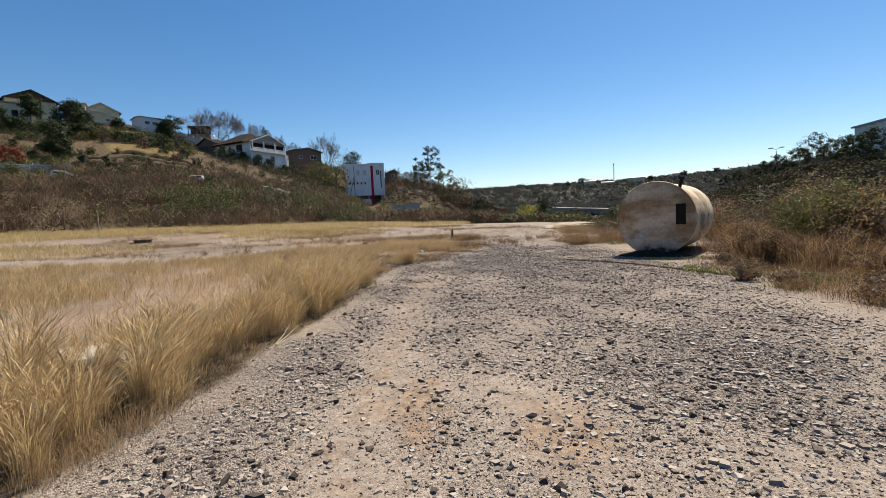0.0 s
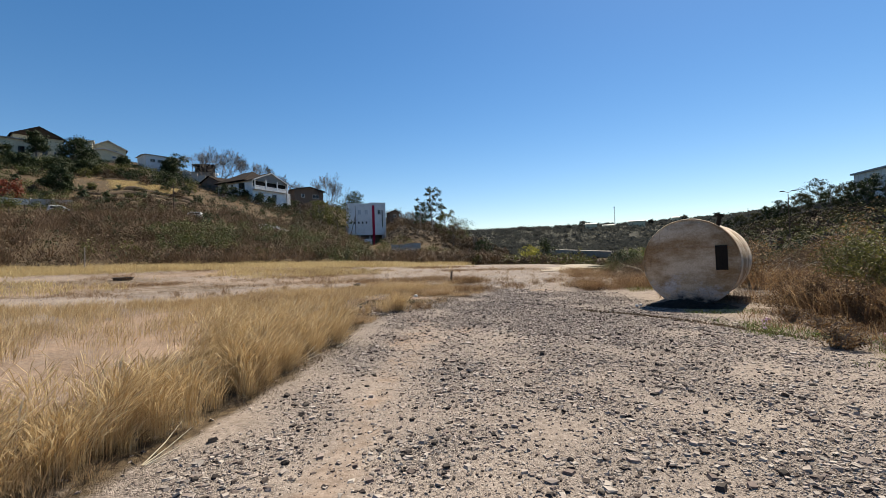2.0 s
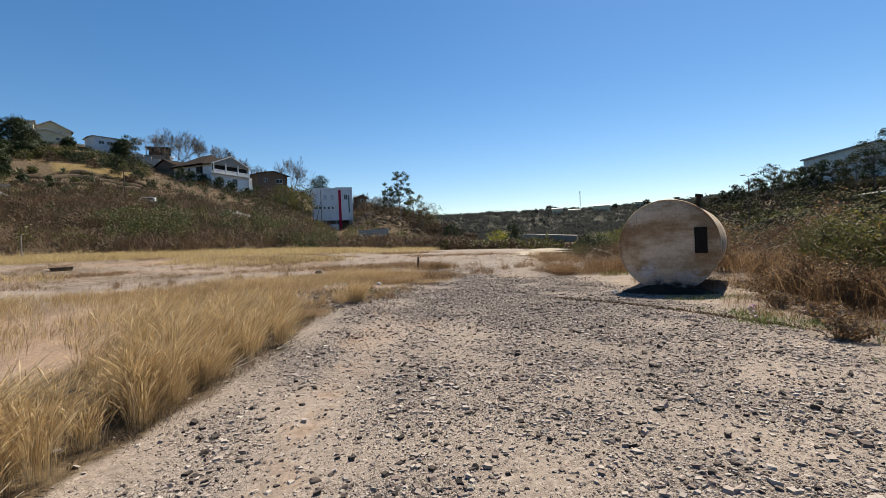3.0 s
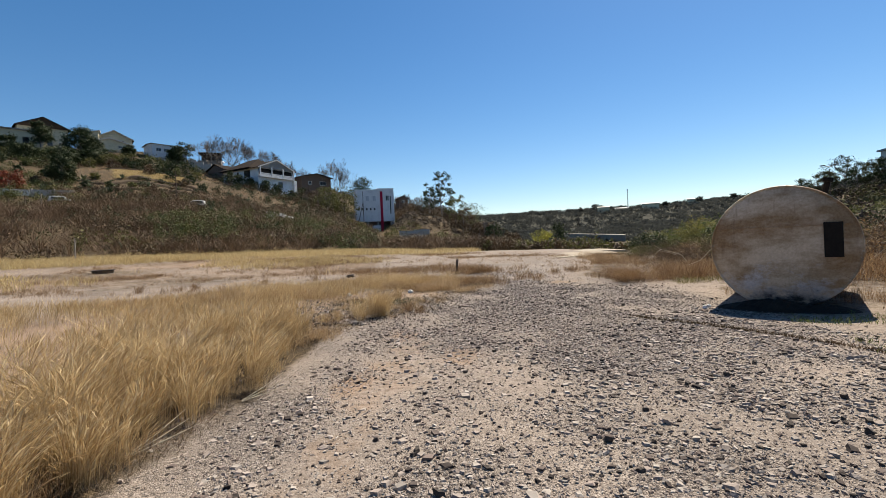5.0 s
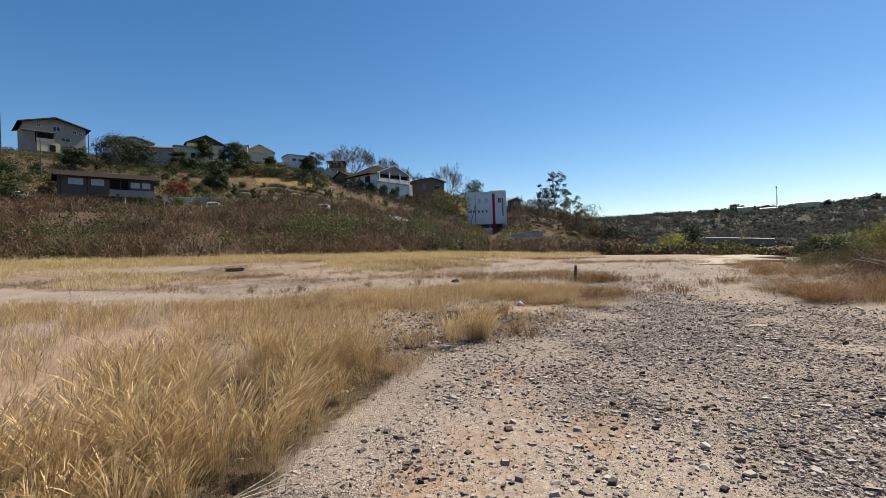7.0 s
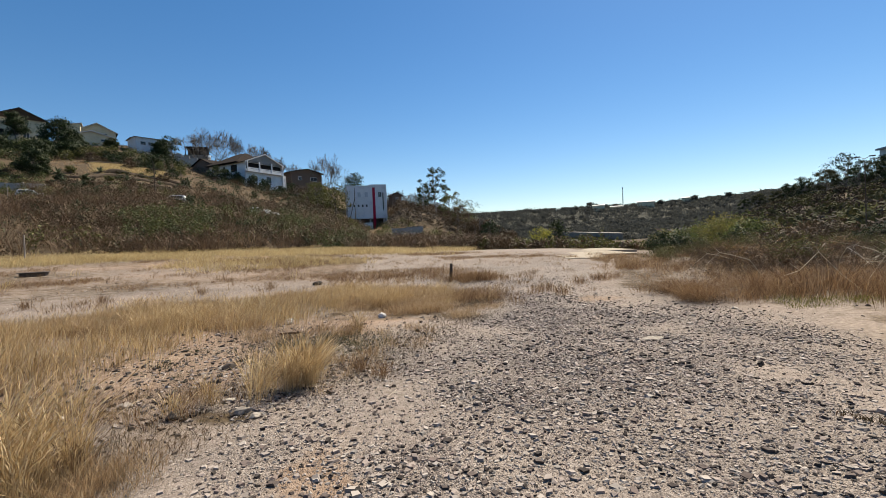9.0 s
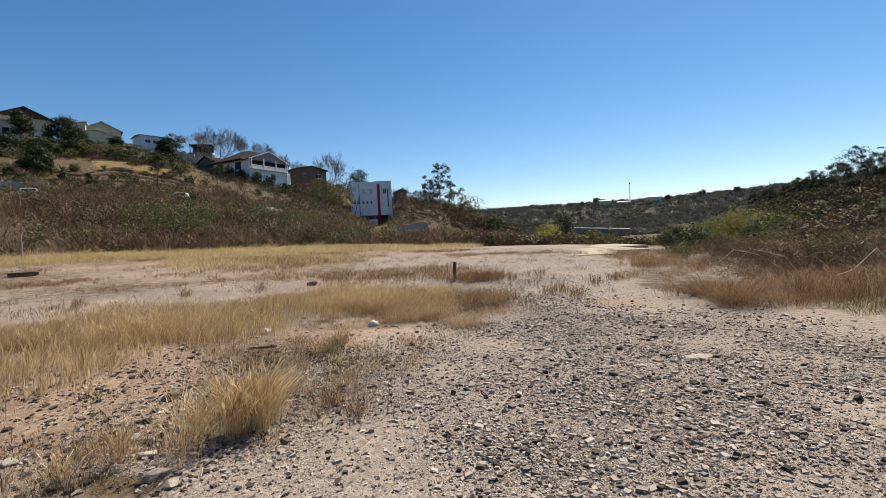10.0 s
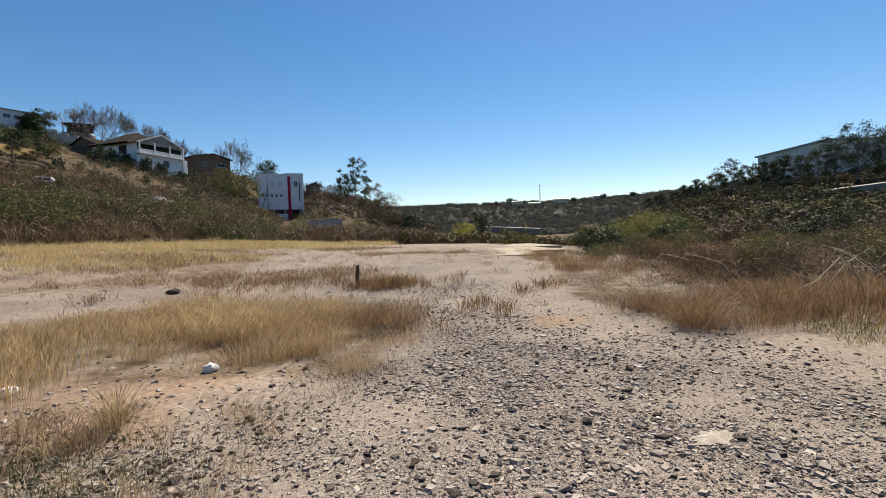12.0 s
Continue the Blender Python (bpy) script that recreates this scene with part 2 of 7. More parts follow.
def thing(name, m, label, category, group="", kind=""):
    ob = new(name)
    ob.empty_display_size = 0.2
    ob.matrix_basis = m
    return tagged(ob, label, category, group, kind)


def box(bm, x0, x1, y0, y1, z0, z1, bevel=0.0):
    r = bmesh.ops.create_cube(bm, size=1.0, matrix=Matrix.Translation(((x0 + x1) / 2, (y0 + y1) / 2, (z0 + z1) / 2)) @ Matrix.Diagonal((x1 - x0, y1 - y0, z1 - z0, 1)))
    if bevel:
        es = list({e for v in r["verts"] for e in v.link_edges})
        bmesh.ops.bevel(bm, geom=es, offset=bevel, segments=1, affect="EDGES")
    return bm


def boxes(*sizes, bevel=0.0):
    bm = bmesh.new()
    for s in sizes:
        box(bm, *s, bevel=bevel)
    return bm


def tube(bm, pts, radii, sides=6, cap=True):
    """A tapered tube along points."""
    rings = []
    for i, p in enumerate(pts):
        a, b = pts[max(i - 1, 0)], pts[min(i + 1, len(pts) - 1)]
        d = (Vector(b) - Vector(a)).normalized()
        u = d.orthogonal().normalized()
        w = d.cross(u)
        rings.append([bm.verts.new(Vector(p) + (u * math.cos(6.2832 * k / sides) + w * math.sin(6.2832 * k / sides)) * radii[i]) for k in range(sides)])
    for r, s in zip(rings, rings[1:]):
        for k in range(sides):
            bm.faces.new((r[k], r[(k + 1) % sides], s[(k + 1) % sides], s[k]))
    if cap:
        bm.faces.new(rings[-1])
        bm.faces.new(rings[0][::-1])
    return bm


# ---- the lie of the land ----
EYE = (0.07, 7.15, 1.454)
AZ = np.array([-80, -62, -50, -38, -28, -20, -12, -5, 1, 8, 22, 34, 42, 60.0])
RINGS = np.array([25, 60, 105, 165, 235, 400, 750.0])
LAND = np.array([
    [0.2, 0.2, 0.15, 0.1, 0.1, 0.05, 0, 0, 0, 0, 0, 0, 0.1, 0.1],
    [1.8, 1.7, 1.4, 1.3, 1.2, 1.0, 0.8, 0.5, 0.3, 0.2, -0.5, -0.3, 0.2, 0.3],
    [11, 11, 10.5, 10.5, 10.0, 7.0, 1.6, 1.2, 0.2, -1, -3, 0.5, 2.5, 3.5],
    [30, 30, 29.5, 29, 23.4, 17.0, 6.4, 7.5, 2.0, -2, -4, 5, 8.5, 9.5],
    [44, 44, 46, 47, 41, 33, 22, 19, 6.0, -2, -2, 12, 17, 21],
    [46, 46, 48, 50, 46, 36, 24, 15, 8, 4, 8, 22, 28, 30],
    [50, 50, 50, 50, 45, 42, 40, 42, 43, 44, 43, 48, 56, 58]])

# spoil heaps at the end of the ridge: bearing, distance, height, half-width, half-depth
SPOIL = [(-8.4, 170, 6.5, 7.0, 18.0), (-4.8, 160, 2.5, 7.0, 14.0), (-0.6, 118, 2.6, 4.2, 6.0)]


def smooth_lookup(x, xs):
    i = np.clip(np.searchsorted(xs, x) - 1, 0, len(xs) - 2)
    t = np.clip((x - xs[i]) / (xs[i + 1] - xs[i]), 0, 1)
    return i, t * t * (3 - 2 * t) * 0.55 + t * 0.45


def wave(x, y, f, seed):
    """Cheap smooth noise from a few sines, about -1 to 1."""
    s = seed * 1.7
    return (np.sin(x * f + s + 1.3 * np.sin(y * f * 0.7 + s * 2)) + np.sin(y * f * 1.13 - s + 1.1 * np.sin(x * f * 0.8 - s)) + np.sin((x + y) * f * 0.61 + 3 * s)) / 2.4


def land(x, y):
    x, y = np.asarray(x, float), np.asarray(y, float)
    dx, dy = x - EYE[0], y - EYE[1]
    r = np.hypot(dx, dy)
    az = np.degrees(np.arctan2(dx, dy))
    az = np.where(np.abs(az) > 110, np.sign(az) * (220 - np.abs(az)), az)
    i, a = smooth_lookup(np.clip(az, AZ[0], AZ[-1]), AZ)
    rr = np.clip(r, RINGS[0], RINGS[-1])
    k, b = smooth_lookup(rr, RINGS)
    z = (LAND[k, i] * (1 - a) + LAND[k, i + 1] * a) * (1 - b) + (LAND[k + 1, i] * (1 - a) + LAND[k + 1, i + 1] * a) * b
    inner = np.clip((r - 12) / 13, 0, 1)
    z = z * inner * inner
    hill = np.clip((r - 62) / 60, 0, 1) * np.clip((750 - r) / 300, 0.3, 1)
    z = z + hill * (wave(x, y, 0.09, 1) * 0.9 + wave(x, y, 0.23, 2) * 0.4)
    for a0, r0, amp, wide, deep in SPOIL:
        u = (az - a0) * 0.01745 * r0
        z = z + amp * np.exp(-(u / wide) ** 2 - ((r - r0) / deep) ** 2)
    z = z + 0.035 * wave(x, y, 0.6, 3) + 0.012 * wave(x, y, 1.9, 4)
    return z


def lz(x, y):
    return float(land(x, y))


def at(az, r, eye=EYE):
    """Plan position at a bearing and distance from the middle of the walk."""
    return eye[0] + r * math.sin(radians(az)), eye[1] + r * math.cos(radians(az))


# edges of the gravel track, as x over y
LEFT_Y, LEFT_X = (-30, 2, 5, 8, 11.5, 13.1, 14, 15.3, 17.3, 20.6, 22.4, 24, 30, 60), (-2.5, -2.4, -2.6, -2.2, -2.25, -2.5, -1.85, -1.0, -0.5, 0.6, 0.7, -1.0, -5, -9)
RIGHT_Y, RIGHT_X = (-30, 5, 8, 12, 19, 20, 22, 24, 33, 45, 60), (4.8, 4.9, 5.2, 5.4, 5.6, 4.6, 4.0, 3.7, 6.5, 8.5, 11)


def left_edge(y):
    return np.interp(y, LEFT_Y, LEFT_X)


def right_edge(y):
    return np.interp(y, RIGHT_Y, RIGHT_X)


def gravel_edge(y):
    """The gravel spreads past the grass line where the grass breaks off."""
    return left_edge(y) - 2.3 * np.exp(-((np.asarray(y) - 16.2) / 2.0) ** 4)


def pale_track(x, y):
    """1 on the pale side track that joins from the open ground."""
    cy = np.interp(x, (-40, -20, -12, -8, -4.5, 0), (18.5, 19.9, 21.9, 24.2, 28.2, 34))
    return np.clip(1.6 - np.abs(y - cy + 0.5 * wave(x, y, 0.5, 8)) / 2.2, 0, 1)


def step(a, b, x):
    t = np.clip((x - a) / (b - a), 0, 1)
    return t * t * (3 - 2 * t)


def gravel_cover(x, y):
    """How thickly loose gravel lies on the track: long drifts with bare sandy lanes between."""
    lanes_along = wave(x * 1.6, y * 0.42, 1.0, 25)
    wheel = np.exp(-((x + 0.8 + 0.18 * wave(x, y, 0.9, 7)) / 0.42) ** 2) * step(13, 8, y) + 0.6 * np.exp(-((x - 0.15 * y + 0.9) / 0.5) ** 2) * step(6, 12, y) * step(17, 13, y)
    cover = 0.58 + 0.22 * lanes_along + 0.26 * wave(x, y, 1.5, 26) + 0.24 * wave(x, y, 4.4, 27) + 0.04 * step(-0.4, 1.4, x)
    rim = 0.55 + 0.45 * step(0.2, 2.0, right_edge(y) - x + 0.4 * wave(x, y, 1.2, 59))
    return np.clip(cover * (1 - 0.7 * wheel) * rim, 0.1, 1)


def build_ground():
    az = np.concatenate([np.arange(-75, 75, 0.75), np.arange(75, 285, 3.0)])
    rad = np.concatenate([np.arange(0.0, 26, 0.2), np.geomspace(26, 3000, 150)])
    A, R = np.meshgrid(np.radians(az), rad)
    x, y = EYE[0] + R * np.sin(A), EYE[1] + R * np.cos(A)
    z = land(x, y)
    n, m = len(rad), len(az)
    idx = np.arange(n * m).reshape(n, m)
    nxt = np.roll(idx, -1, axis=1)
    f = np.stack([idx[:-1], nxt[:-1], nxt[1:], idx[1:]], -1).reshape(-1, 4)[:, ::-1]
    me = mesh_from("ground", np.stack([x, y, z], -1).reshape(-1, 3), f)
    xf, yf, rf = x.ravel(), y.ravel(), R.ravel()
    w = 0.25 * wave(xf, yf, 1.1, 6)
    road = step(-0.5, 0.5, xf - gravel_edge(yf) + w) * step(-0.5, 0.5, right_edge(yf) - xf + w) * step(48, 30, yf)
    streak = np.exp(-((xf + 0.85 + 0.12 * wave(xf, yf, 0.9, 7)) / 0.35) ** 2) * step(14, 9, yf) * 0.42 + 0.24 * step(0.25, 0.8, wave(xf, yf, 0.8, 9)) * road
    left = step(0.2, 1.5, left_edge(yf) - xf) * step(26, 19, yf) * (0.5 + 0.25 * wave(xf, yf, 0.45, 10)) * step(16, 9, -xf)
    plain = step(0.0, 2.0, left_edge(yf) - xf) * step(20, 28, rf) * (0.55 + 0.25 * wave(xf, yf, 0.33, 35))
    hill = step(112, 135, rf) * step(300, 250, rf) * (0.05 + 0.34 * wave(xf, yf, 0.11, 36)) * step(-13, -16, np.degrees(A.ravel()))
    patch = sum(0.76 * np.exp(-(((xf - px) / a) ** 2 + ((yf - py) / b) ** 2) ** 1.5) for px, py, a, b in ((-6.0, 7.7, 2.3, 2.8), (-0.1, 21.2, 1.1, 0.8), (-2.9, 18.0, 1.3, 0.6), (-1.1, 10.3, 0.28, 0.6), (-1.0, 13.0, 0.4, 0.6), (3.1, 21.5, 0.8, 0.6), (-2.5, 17.6, 0.9, 0.8), (0.0, 11.6, 0.3, 0.6), (0.7, 3.2, 0.4, 0.7), (-0.3, 3.7, 0.3, 0.8), (-4.2, 15.9, 3.0, 2.2), (-3.0, 19.2, 2.6, 1.0), (-5.5, 18.3, 2.0, 0.8)))
    soil = np.clip(np.maximum.reduce([streak, left, plain, hill, patch]), 0, 1)
    litter = np.maximum(step(57, 66, rf) * np.ones_like(rf), (0.5 + 0.3 * wave(xf, yf, 0.9, 50)) * step(0.0, 1.2, xf - right_edge(yf)))
    litter = np.maximum(litter, (0.36 + 0.2 * wave(xf, yf, 0.4, 37)) * (1 - pale_track(xf, yf)) * step(0.3, 1.5, left_edge(yf) - xf) * step(18, 26, rf))
    edge_d = left_edge(yf) - xf + 0.15 * wave(xf, yf, 2.0, 38)
    # Dark litter along the track edge; under the grass it also paints in shade.
    litter = np.maximum(litter, (0.85 + 0.35 * wave(xf, yf, 1.7, 82)) * step(-0.4, 0.0, edge_d) * step(2.8, 1.6, edge_d) * step(14.0, 12.2, yf))
    litter = np.maximum(litter, 0.5 * step(18.6, 19.6, yf) * step(0.1, 0.6, edge_d) * step(26, 23, yf) * (1 - pale_track(xf, yf)))
    # The tank's black shadow, painted into the ground colour at its near end.
    litter = np.maximum(litter, 0.95 * np.exp(-(((xf - 6.0) / 1.5) ** 2 + ((yf - 14.3) / 0.8) ** 2)))
    litter = np.maximum(litter, 0.95 * np.exp(-(((xf + 2.35) / 0.55) ** 2 + ((yf - 14.2) / 0.22) ** 2)))
    col = np.stack([np.clip(road * 0.95, 0, 1), soil * (1 - pale_track(xf, yf)), np.clip(litter, 0, 1), gravel_cover(xf, yf) * step(60, 50, rf) - step(215, 260, rf) - 0.6 * step(25, 50, xf) * step(45, 75, rf) * step(215, 160, rf)], -1)
    me.attributes.new("zone", "FLOAT_COLOR", "POINT").data.foreach_set("color", col.astype(np.float32).ravel())
    return tagged(part("ground", me, M_GROUND, smooth=True), "dry sandy valley ground with gravel track and brown hillsides", "ground", kind="structure")


build_ground()


# ---- plants ----
rng = np.random.default_rng(7)


def blades(name, xy, height, width, material, lean=(0.22, 0.05), spread=0.35, plume=0.0, fine=False, fan=0.2, curve=2.0):
    """Grass as single bent blades standing on the land; fine ones have a plume below the tip."""
    n = len(xy)
    tuft = xy[:, 2:] if xy.shape[1] == 5 else np.column_stack([np.zeros((n, 2)), np.ones(n)])
    xy = xy[:, :2]
    base = np.column_stack([xy, land(xy[:, 0], xy[:, 1]) - 0.01])
    h = height * (0.5 + 0.75 * rng.random(n)) * tuft[:, 2]
    a = rng.random(n) * 6.2832
    side = np.column_stack([np.cos(a), np.sin(a), np.zeros(n)]) * (width * (0.6 + 0.8 * rng.random(n)))[:, None]
    bend = np.column_stack([lean[0] + 0.75 * spread * rng.standard_normal(n) + fan * tuft[:, 0], lean[1] + 0.75 * spread * rng.standard_normal(n) + fan * tuft[:, 1], np.zeros(n)]) * h[:, None]
    up = np.zeros((n, 3))
    up[:, 2] = h
    vs = [base]
    for t, w in ([(0.42, 0.8), (0.72, 0.7), (0.9, 0.5 + plume)] if fine else [(0.55, 1.0 + 0.3 * plume)]):
        c = base + up * (t - 0.12 * t ** 3) + bend * t ** curve
        vs += [c - side * w, c + side * w]
    vs.append(base + up * 0.88 + bend)
    k = len(vs)
    v = np.stack(vs, 1).reshape(-1, 3)
    tri = np.array([[0, 2, 1], [1, 2, 4], [1, 4, 3], [3, 4, 6], [3, 6, 5], [5, 6, 7]] if fine else [[0, 2, 1], [1, 2, 3]])
    f = (np.arange(n)[:, None, None] * k + tri[None]).reshape(-1, 3)
    return part(name, mesh_from(name, v, f), material)


def tussocks(n_tufts, per, region, radius=0.14, vary=0.55, tilted=0.6):
    """Blade feet gathered in tufts, with each foot's offset in its tuft and the tuft's own height; region(n) gives n plan points."""
    c = region(n_tufts)
    k = np.repeat(np.arange(len(c)), per)
    off = rng.standard_normal((len(k), 2))
    tilt = tilted * rng.standard_normal((len(c), 2))[k]
    return np.column_stack([c[k] + off * radius, off + tilt, (1.0 + vary * (rng.random(len(c)) - 0.5))[k]])


def scatter(x0, x1, y0, y1, dens):
    """A sampler of points in a rectangle, kept with the odds that dens gives."""
    def take(n):
        out = []
        have = 0
        while have < n:
            x, y = x0 + (x1 - x0) * rng.random(4 * n), y0 + (y1 - y0) * rng.random(4 * n)
            ok = rng.random(4 * n) < dens(x, y)
            out.append(np.column_stack([x, y])[ok])
            have += ok.sum()
        return np.concatenate(out)[:n]
    return take


def d_left(x, y):
    d = left_edge(y) - x + 0.2 * wave(x, y, 1.7, 11) + 0.22 * wave(x, y, 4.3, 91)
    tall = step(0.0, 0.35, d) * step(1.9 + 1.2 * step(9.5, 11, y), 1.2 + 0.7 * step(9.5, 11, y), d) * step(13.7, 12.7, y)
    return tall * np.clip(0.42 + 0.7 * wave(x, y, 2.6, 12) + 0.6 * wave(x, y, 6.1, 52), 0.02, 1) * (1 - 0.35 * step(9.3, 11.5, y))


def d_left_far(x, y):
    d = left_edge(y) - x
    patch = np.clip(step(-1.2, 0.0, wave(x, y, 0.55, 13) + 0.5 * wave(x, y, 1.4, 14)) * (0.5 + 0.5 * step(-0.5, 0.3, wave(x, y, 3.6, 80))), 0.12, 1)
    bare = np.exp(-(((x + 6.0) / 2.1) ** 2 + ((y - 7.7) / 2.6) ** 2) ** 2)
    return step(0.6, -0.3, y - grass_back(x) + 0.4 * wave(x, y, 0.8, 63)) * step(1.2, 2.2, d) * patch * (1 - 0.97 * bare) * (1 - pale_track(x, y)) * (1 - step(12.8, 14.0, y) * step(19.0, 17.5, y) * step(5.6, 4.0, -x)) * 0.9


def grass_back(x):
    """Where the grass gives way to the bare side track."""
    return np.interp(x, (-24, -14, -9, -7.5, -6, -4, 0), (16.6, 17.8, 19.3, 21.3, 22.7, 24.4, 26.0))


def d_island(x, y):
    d = left_edge(y) - x + 0.3 * wave(x, y, 1.9, 15)
    front = np.interp(x, (-12, -5, -3.3, -1.7, -0.6, 0.7, 2), (18.0, 18.2, 18.6, 19.6, 19.8, 22.2, 24))
    tip = 1 - 0.92 * step(-1.1, -0.45, x + 0.2 * wave(x, y, 2.1, 92))
    return step(0.6, -0.3, y - grass_back(x) + 0.3 * wave(x, y, 1.3, 62)) * step(-0.3, 0.3, d) * step(-0.1, 0.35, y - front + 0.3 * wave(x, y, 1.7, 33) + 0.18 * wave(x, y, 4.1, 60)) * step(26.0, 23.5, y) * (1 - pale_track(x, y)) * np.clip(step(-0.7, 0.4, wave(x, y, 1.1, 16) + 0.6 * wave(x, y, 3.4, 81)), 0.03, 1) * tip


def d_right(x, y):
    d = x - right_edge(y) + 0.35 * wave(x, y, 1.5, 17)
    clumps = np.clip(step(-0.1, 0.75, wave(x, y, 1.1, 40) + 0.7 * wave(x, y, 2.7, 41)), 0.015, 1)
    return step(0.0, 0.4, d) * step(19.0, 20.0, y) * step(18, 8, x - right_edge(y)) * step(48, 38, y) * clumps


def d_verge(x, y):
    d = x - right_edge(y) + 0.5 * wave(x, y, 1.5, 18)
    return step(0.0, 0.8, d) * step(20, 18.5, y) * step(5, 2, d) * 0.8 * step(17.5, 15.5, y) * (1 - np.exp(-(((x - 6.1) / 1.9) ** 2 + ((y - 13.7) / 1.6) ** 2) ** 2))


def d_far(x, y):
    r = np.hypot(x - EYE[0], y - EYE[1])
    patch = step(-0.1, 0.6, wave(x, y, 0.3, 19) + 0.5 * wave(x, y, 0.9, 20))
    return np.clip(step(24, 30, r) * step(68, 60, r) * (0.45 * patch + 0.8 * step(46, 56, r)) * (1 - pale_track(x, y)) * step(0.0, 3.0, left_edge(y) - x), 0, 1)


def fringe(x, y):
    d = left_edge(y) - x + 0.3 * wave(x, y, 2.9, 31)
    return step(-0.15, 0.1, d) * step(0.7, 0.3, d) * step(-0.3, 0.5, wave(x, y, 2.2, 32)) * (1 - 0.85 * step(13.5, 14.5, y) * step(19.2, 18.4, y))


def d_rocky(x, y):
    d = left_edge(y) - x
    return step(0.1, 0.5, d) * step(13.2, 14.5, y) * step(18.5, 17.5, y) * step(7, 4, d)


def d_clump(x, y):
    return np.exp(-(((x + 1.9) / 0.26) ** 2 + ((y - 15.0) / 0.3) ** 2)) + 0.3 * np.exp(-(((x + 3.9) / 0.4) ** 2 + ((y - 13.2) / 0.3) ** 2)) + 0.1 * np.exp(-(((x + 1.85) / 0.14) ** 2 + ((y - 17.7) / 0.14) ** 2))


tagged(blades("tall_grass", tussocks(330, 100, scatter(-7, 0, -2, 14, d_left), 0.042, 1.1, 0.8), 0.5, 0.0013, M_GOLD, (0.12, 0.0), 0.24, 2.4, True, 0.12, 3.2), "tall golden dry grass along the track edge", "grass", kind="stuff")
tagged(blades("young_grass", tussocks(430, 40, scatter(-7, 0, -2, 14, d_left), 0.05, 0.9), 0.3, 0.0012, M_GOLD, (0.06, 0.0), 0.26, 1.6, True, 0.2, 2.0), "shorter golden tufts between the tall grass", "grass", kind="stuff")
tagged(blades("straw_stems", tussocks(380, 4, scatter(-7, 0, -2, 14, d_left), 0.08), 0.66, 0.0014, M_GOLD, (0.18, 0.03), 0.3, 2.4, True, 0.1, 2.4), "long loose straw stems leaning out of the tall grass", "grass", kind="stuff")
# Low dark blades put the tall grass's self-shadow into colour.
tagged(blades("grass_foot_shade", tussocks(620, 30, scatter(-7, 0, -2, 14, d_left), 0.12), 0.16, 0.002, M_BRUSH, (0.1, 0.0), 0.7), "low dark brown blades standing for shade at the foot of the tall grass", "grass", kind="stuff")
tagged(blades("fringe_grass", tussocks(300, 40, scatter(-4, 2, -2, 24, fringe), 0.05), 0.2, 0.0015, M_TAWNY, (0.1, 0.0), 0.4), "low dead grass at the gravel edge", "grass", kind="stuff")
tagged(blades("short_grass", tussocks(6400, 20, scatter(-22, -3, 2, 26, d_left_far), 0.09), 0.36, 0.003, M_GOLD, (0.14, 0.03), 0.2, 0.9, False, 0.18), "sparse golden dry grass on bare soil", "grass", kind="stuff")
tagged(blades("island_grass", tussocks(1500, 62, scatter(-11, 2, 17, 27, d_island), 0.075), 0.27, 0.0012, M_TAWNY, (0.06, 0.02), 0.45, 2.0, False, 0.2, 1.6), "tawny dry grass clump on the open ground", "grass", kind="stuff")
tagged(blades("island_tall", tussocks(430, 44, scatter(-11, 2, 17, 27, lambda x, y: d_island(x, y) * step(-0.1, 0.6, wave(x, y, 1.4, 56) + 0.5 * wave(x, y, 3.3, 57))), 0.06), 0.42, 0.0011, M_GOLD, (0.1, 0.03), 0.32, 2.6, True, 0.2, 1.8), "taller tawny tufts standing in the grass island", "grass", kind="stuff")
tagged(blades("island_dead", tussocks(420, 26, scatter(-11, 2, 17, 27, lambda x, y: d_island(x, y) * step(0.2, 0.7, wave(x, y, 1.1, 58))), 0.12), 0.24, 0.0024, M_RUSSET, (0.0, 0.0), 0.7), "dead brown patches low in the grass island", "grass", kind="stuff")
tagged(blades("rocky_tufts", tussocks(50, 70, scatter(-8, 0, 12.6, 19, d_rocky), 0.06, 0.9), 0.25, 0.0013, M_TAWNY, (0.08, 0.03), 0.36, 1.4), "scattered dry tufts among stones", "grass", kind="stuff")
tagged(blades("edge_clump", tussocks(22, 110, scatter(-4.6, -0.6, 12.6, 18.5, d_clump), 0.055), 0.5, 0.0016, M_GOLD, (0.1, 0.03), 0.24, 1.8, True, 0.16, 2.2), "golden dry grass clump at the track edge", "grass", kind="stuff")
tagged(blades("field_grass", tussocks(560, 90, scatter(3, 26, 19.5, 48, d_right), 0.12), 0.36, 0.0018, M_RUSSET, (0.03, 0.0), 0.45, 1.4, False, 0.2, 1.4), "russet dry grass tussocks in the field beside the track", "grass", kind="stuff")
FRONT = np.random.default_rng(19)


def front_clumps(n):
    """Bushy tufts along the near edge of the field, thinning out behind."""
    x = 4.3 + 8.6 * FRONT.random(n) ** 1.2
    x = x + 0.35 * np.sin(x * 3.1) + 0.2 * np.sin(x * 7.7)
    y = np.interp(x, (3.6, 4.2, 5.2, 6.9, 9, 13), (23.6, 20.4, 19.9, 20.6, 20.6, 21.5)) + 2.2 * FRONT.random(n) ** 1.6
    return np.column_stack([x, y])


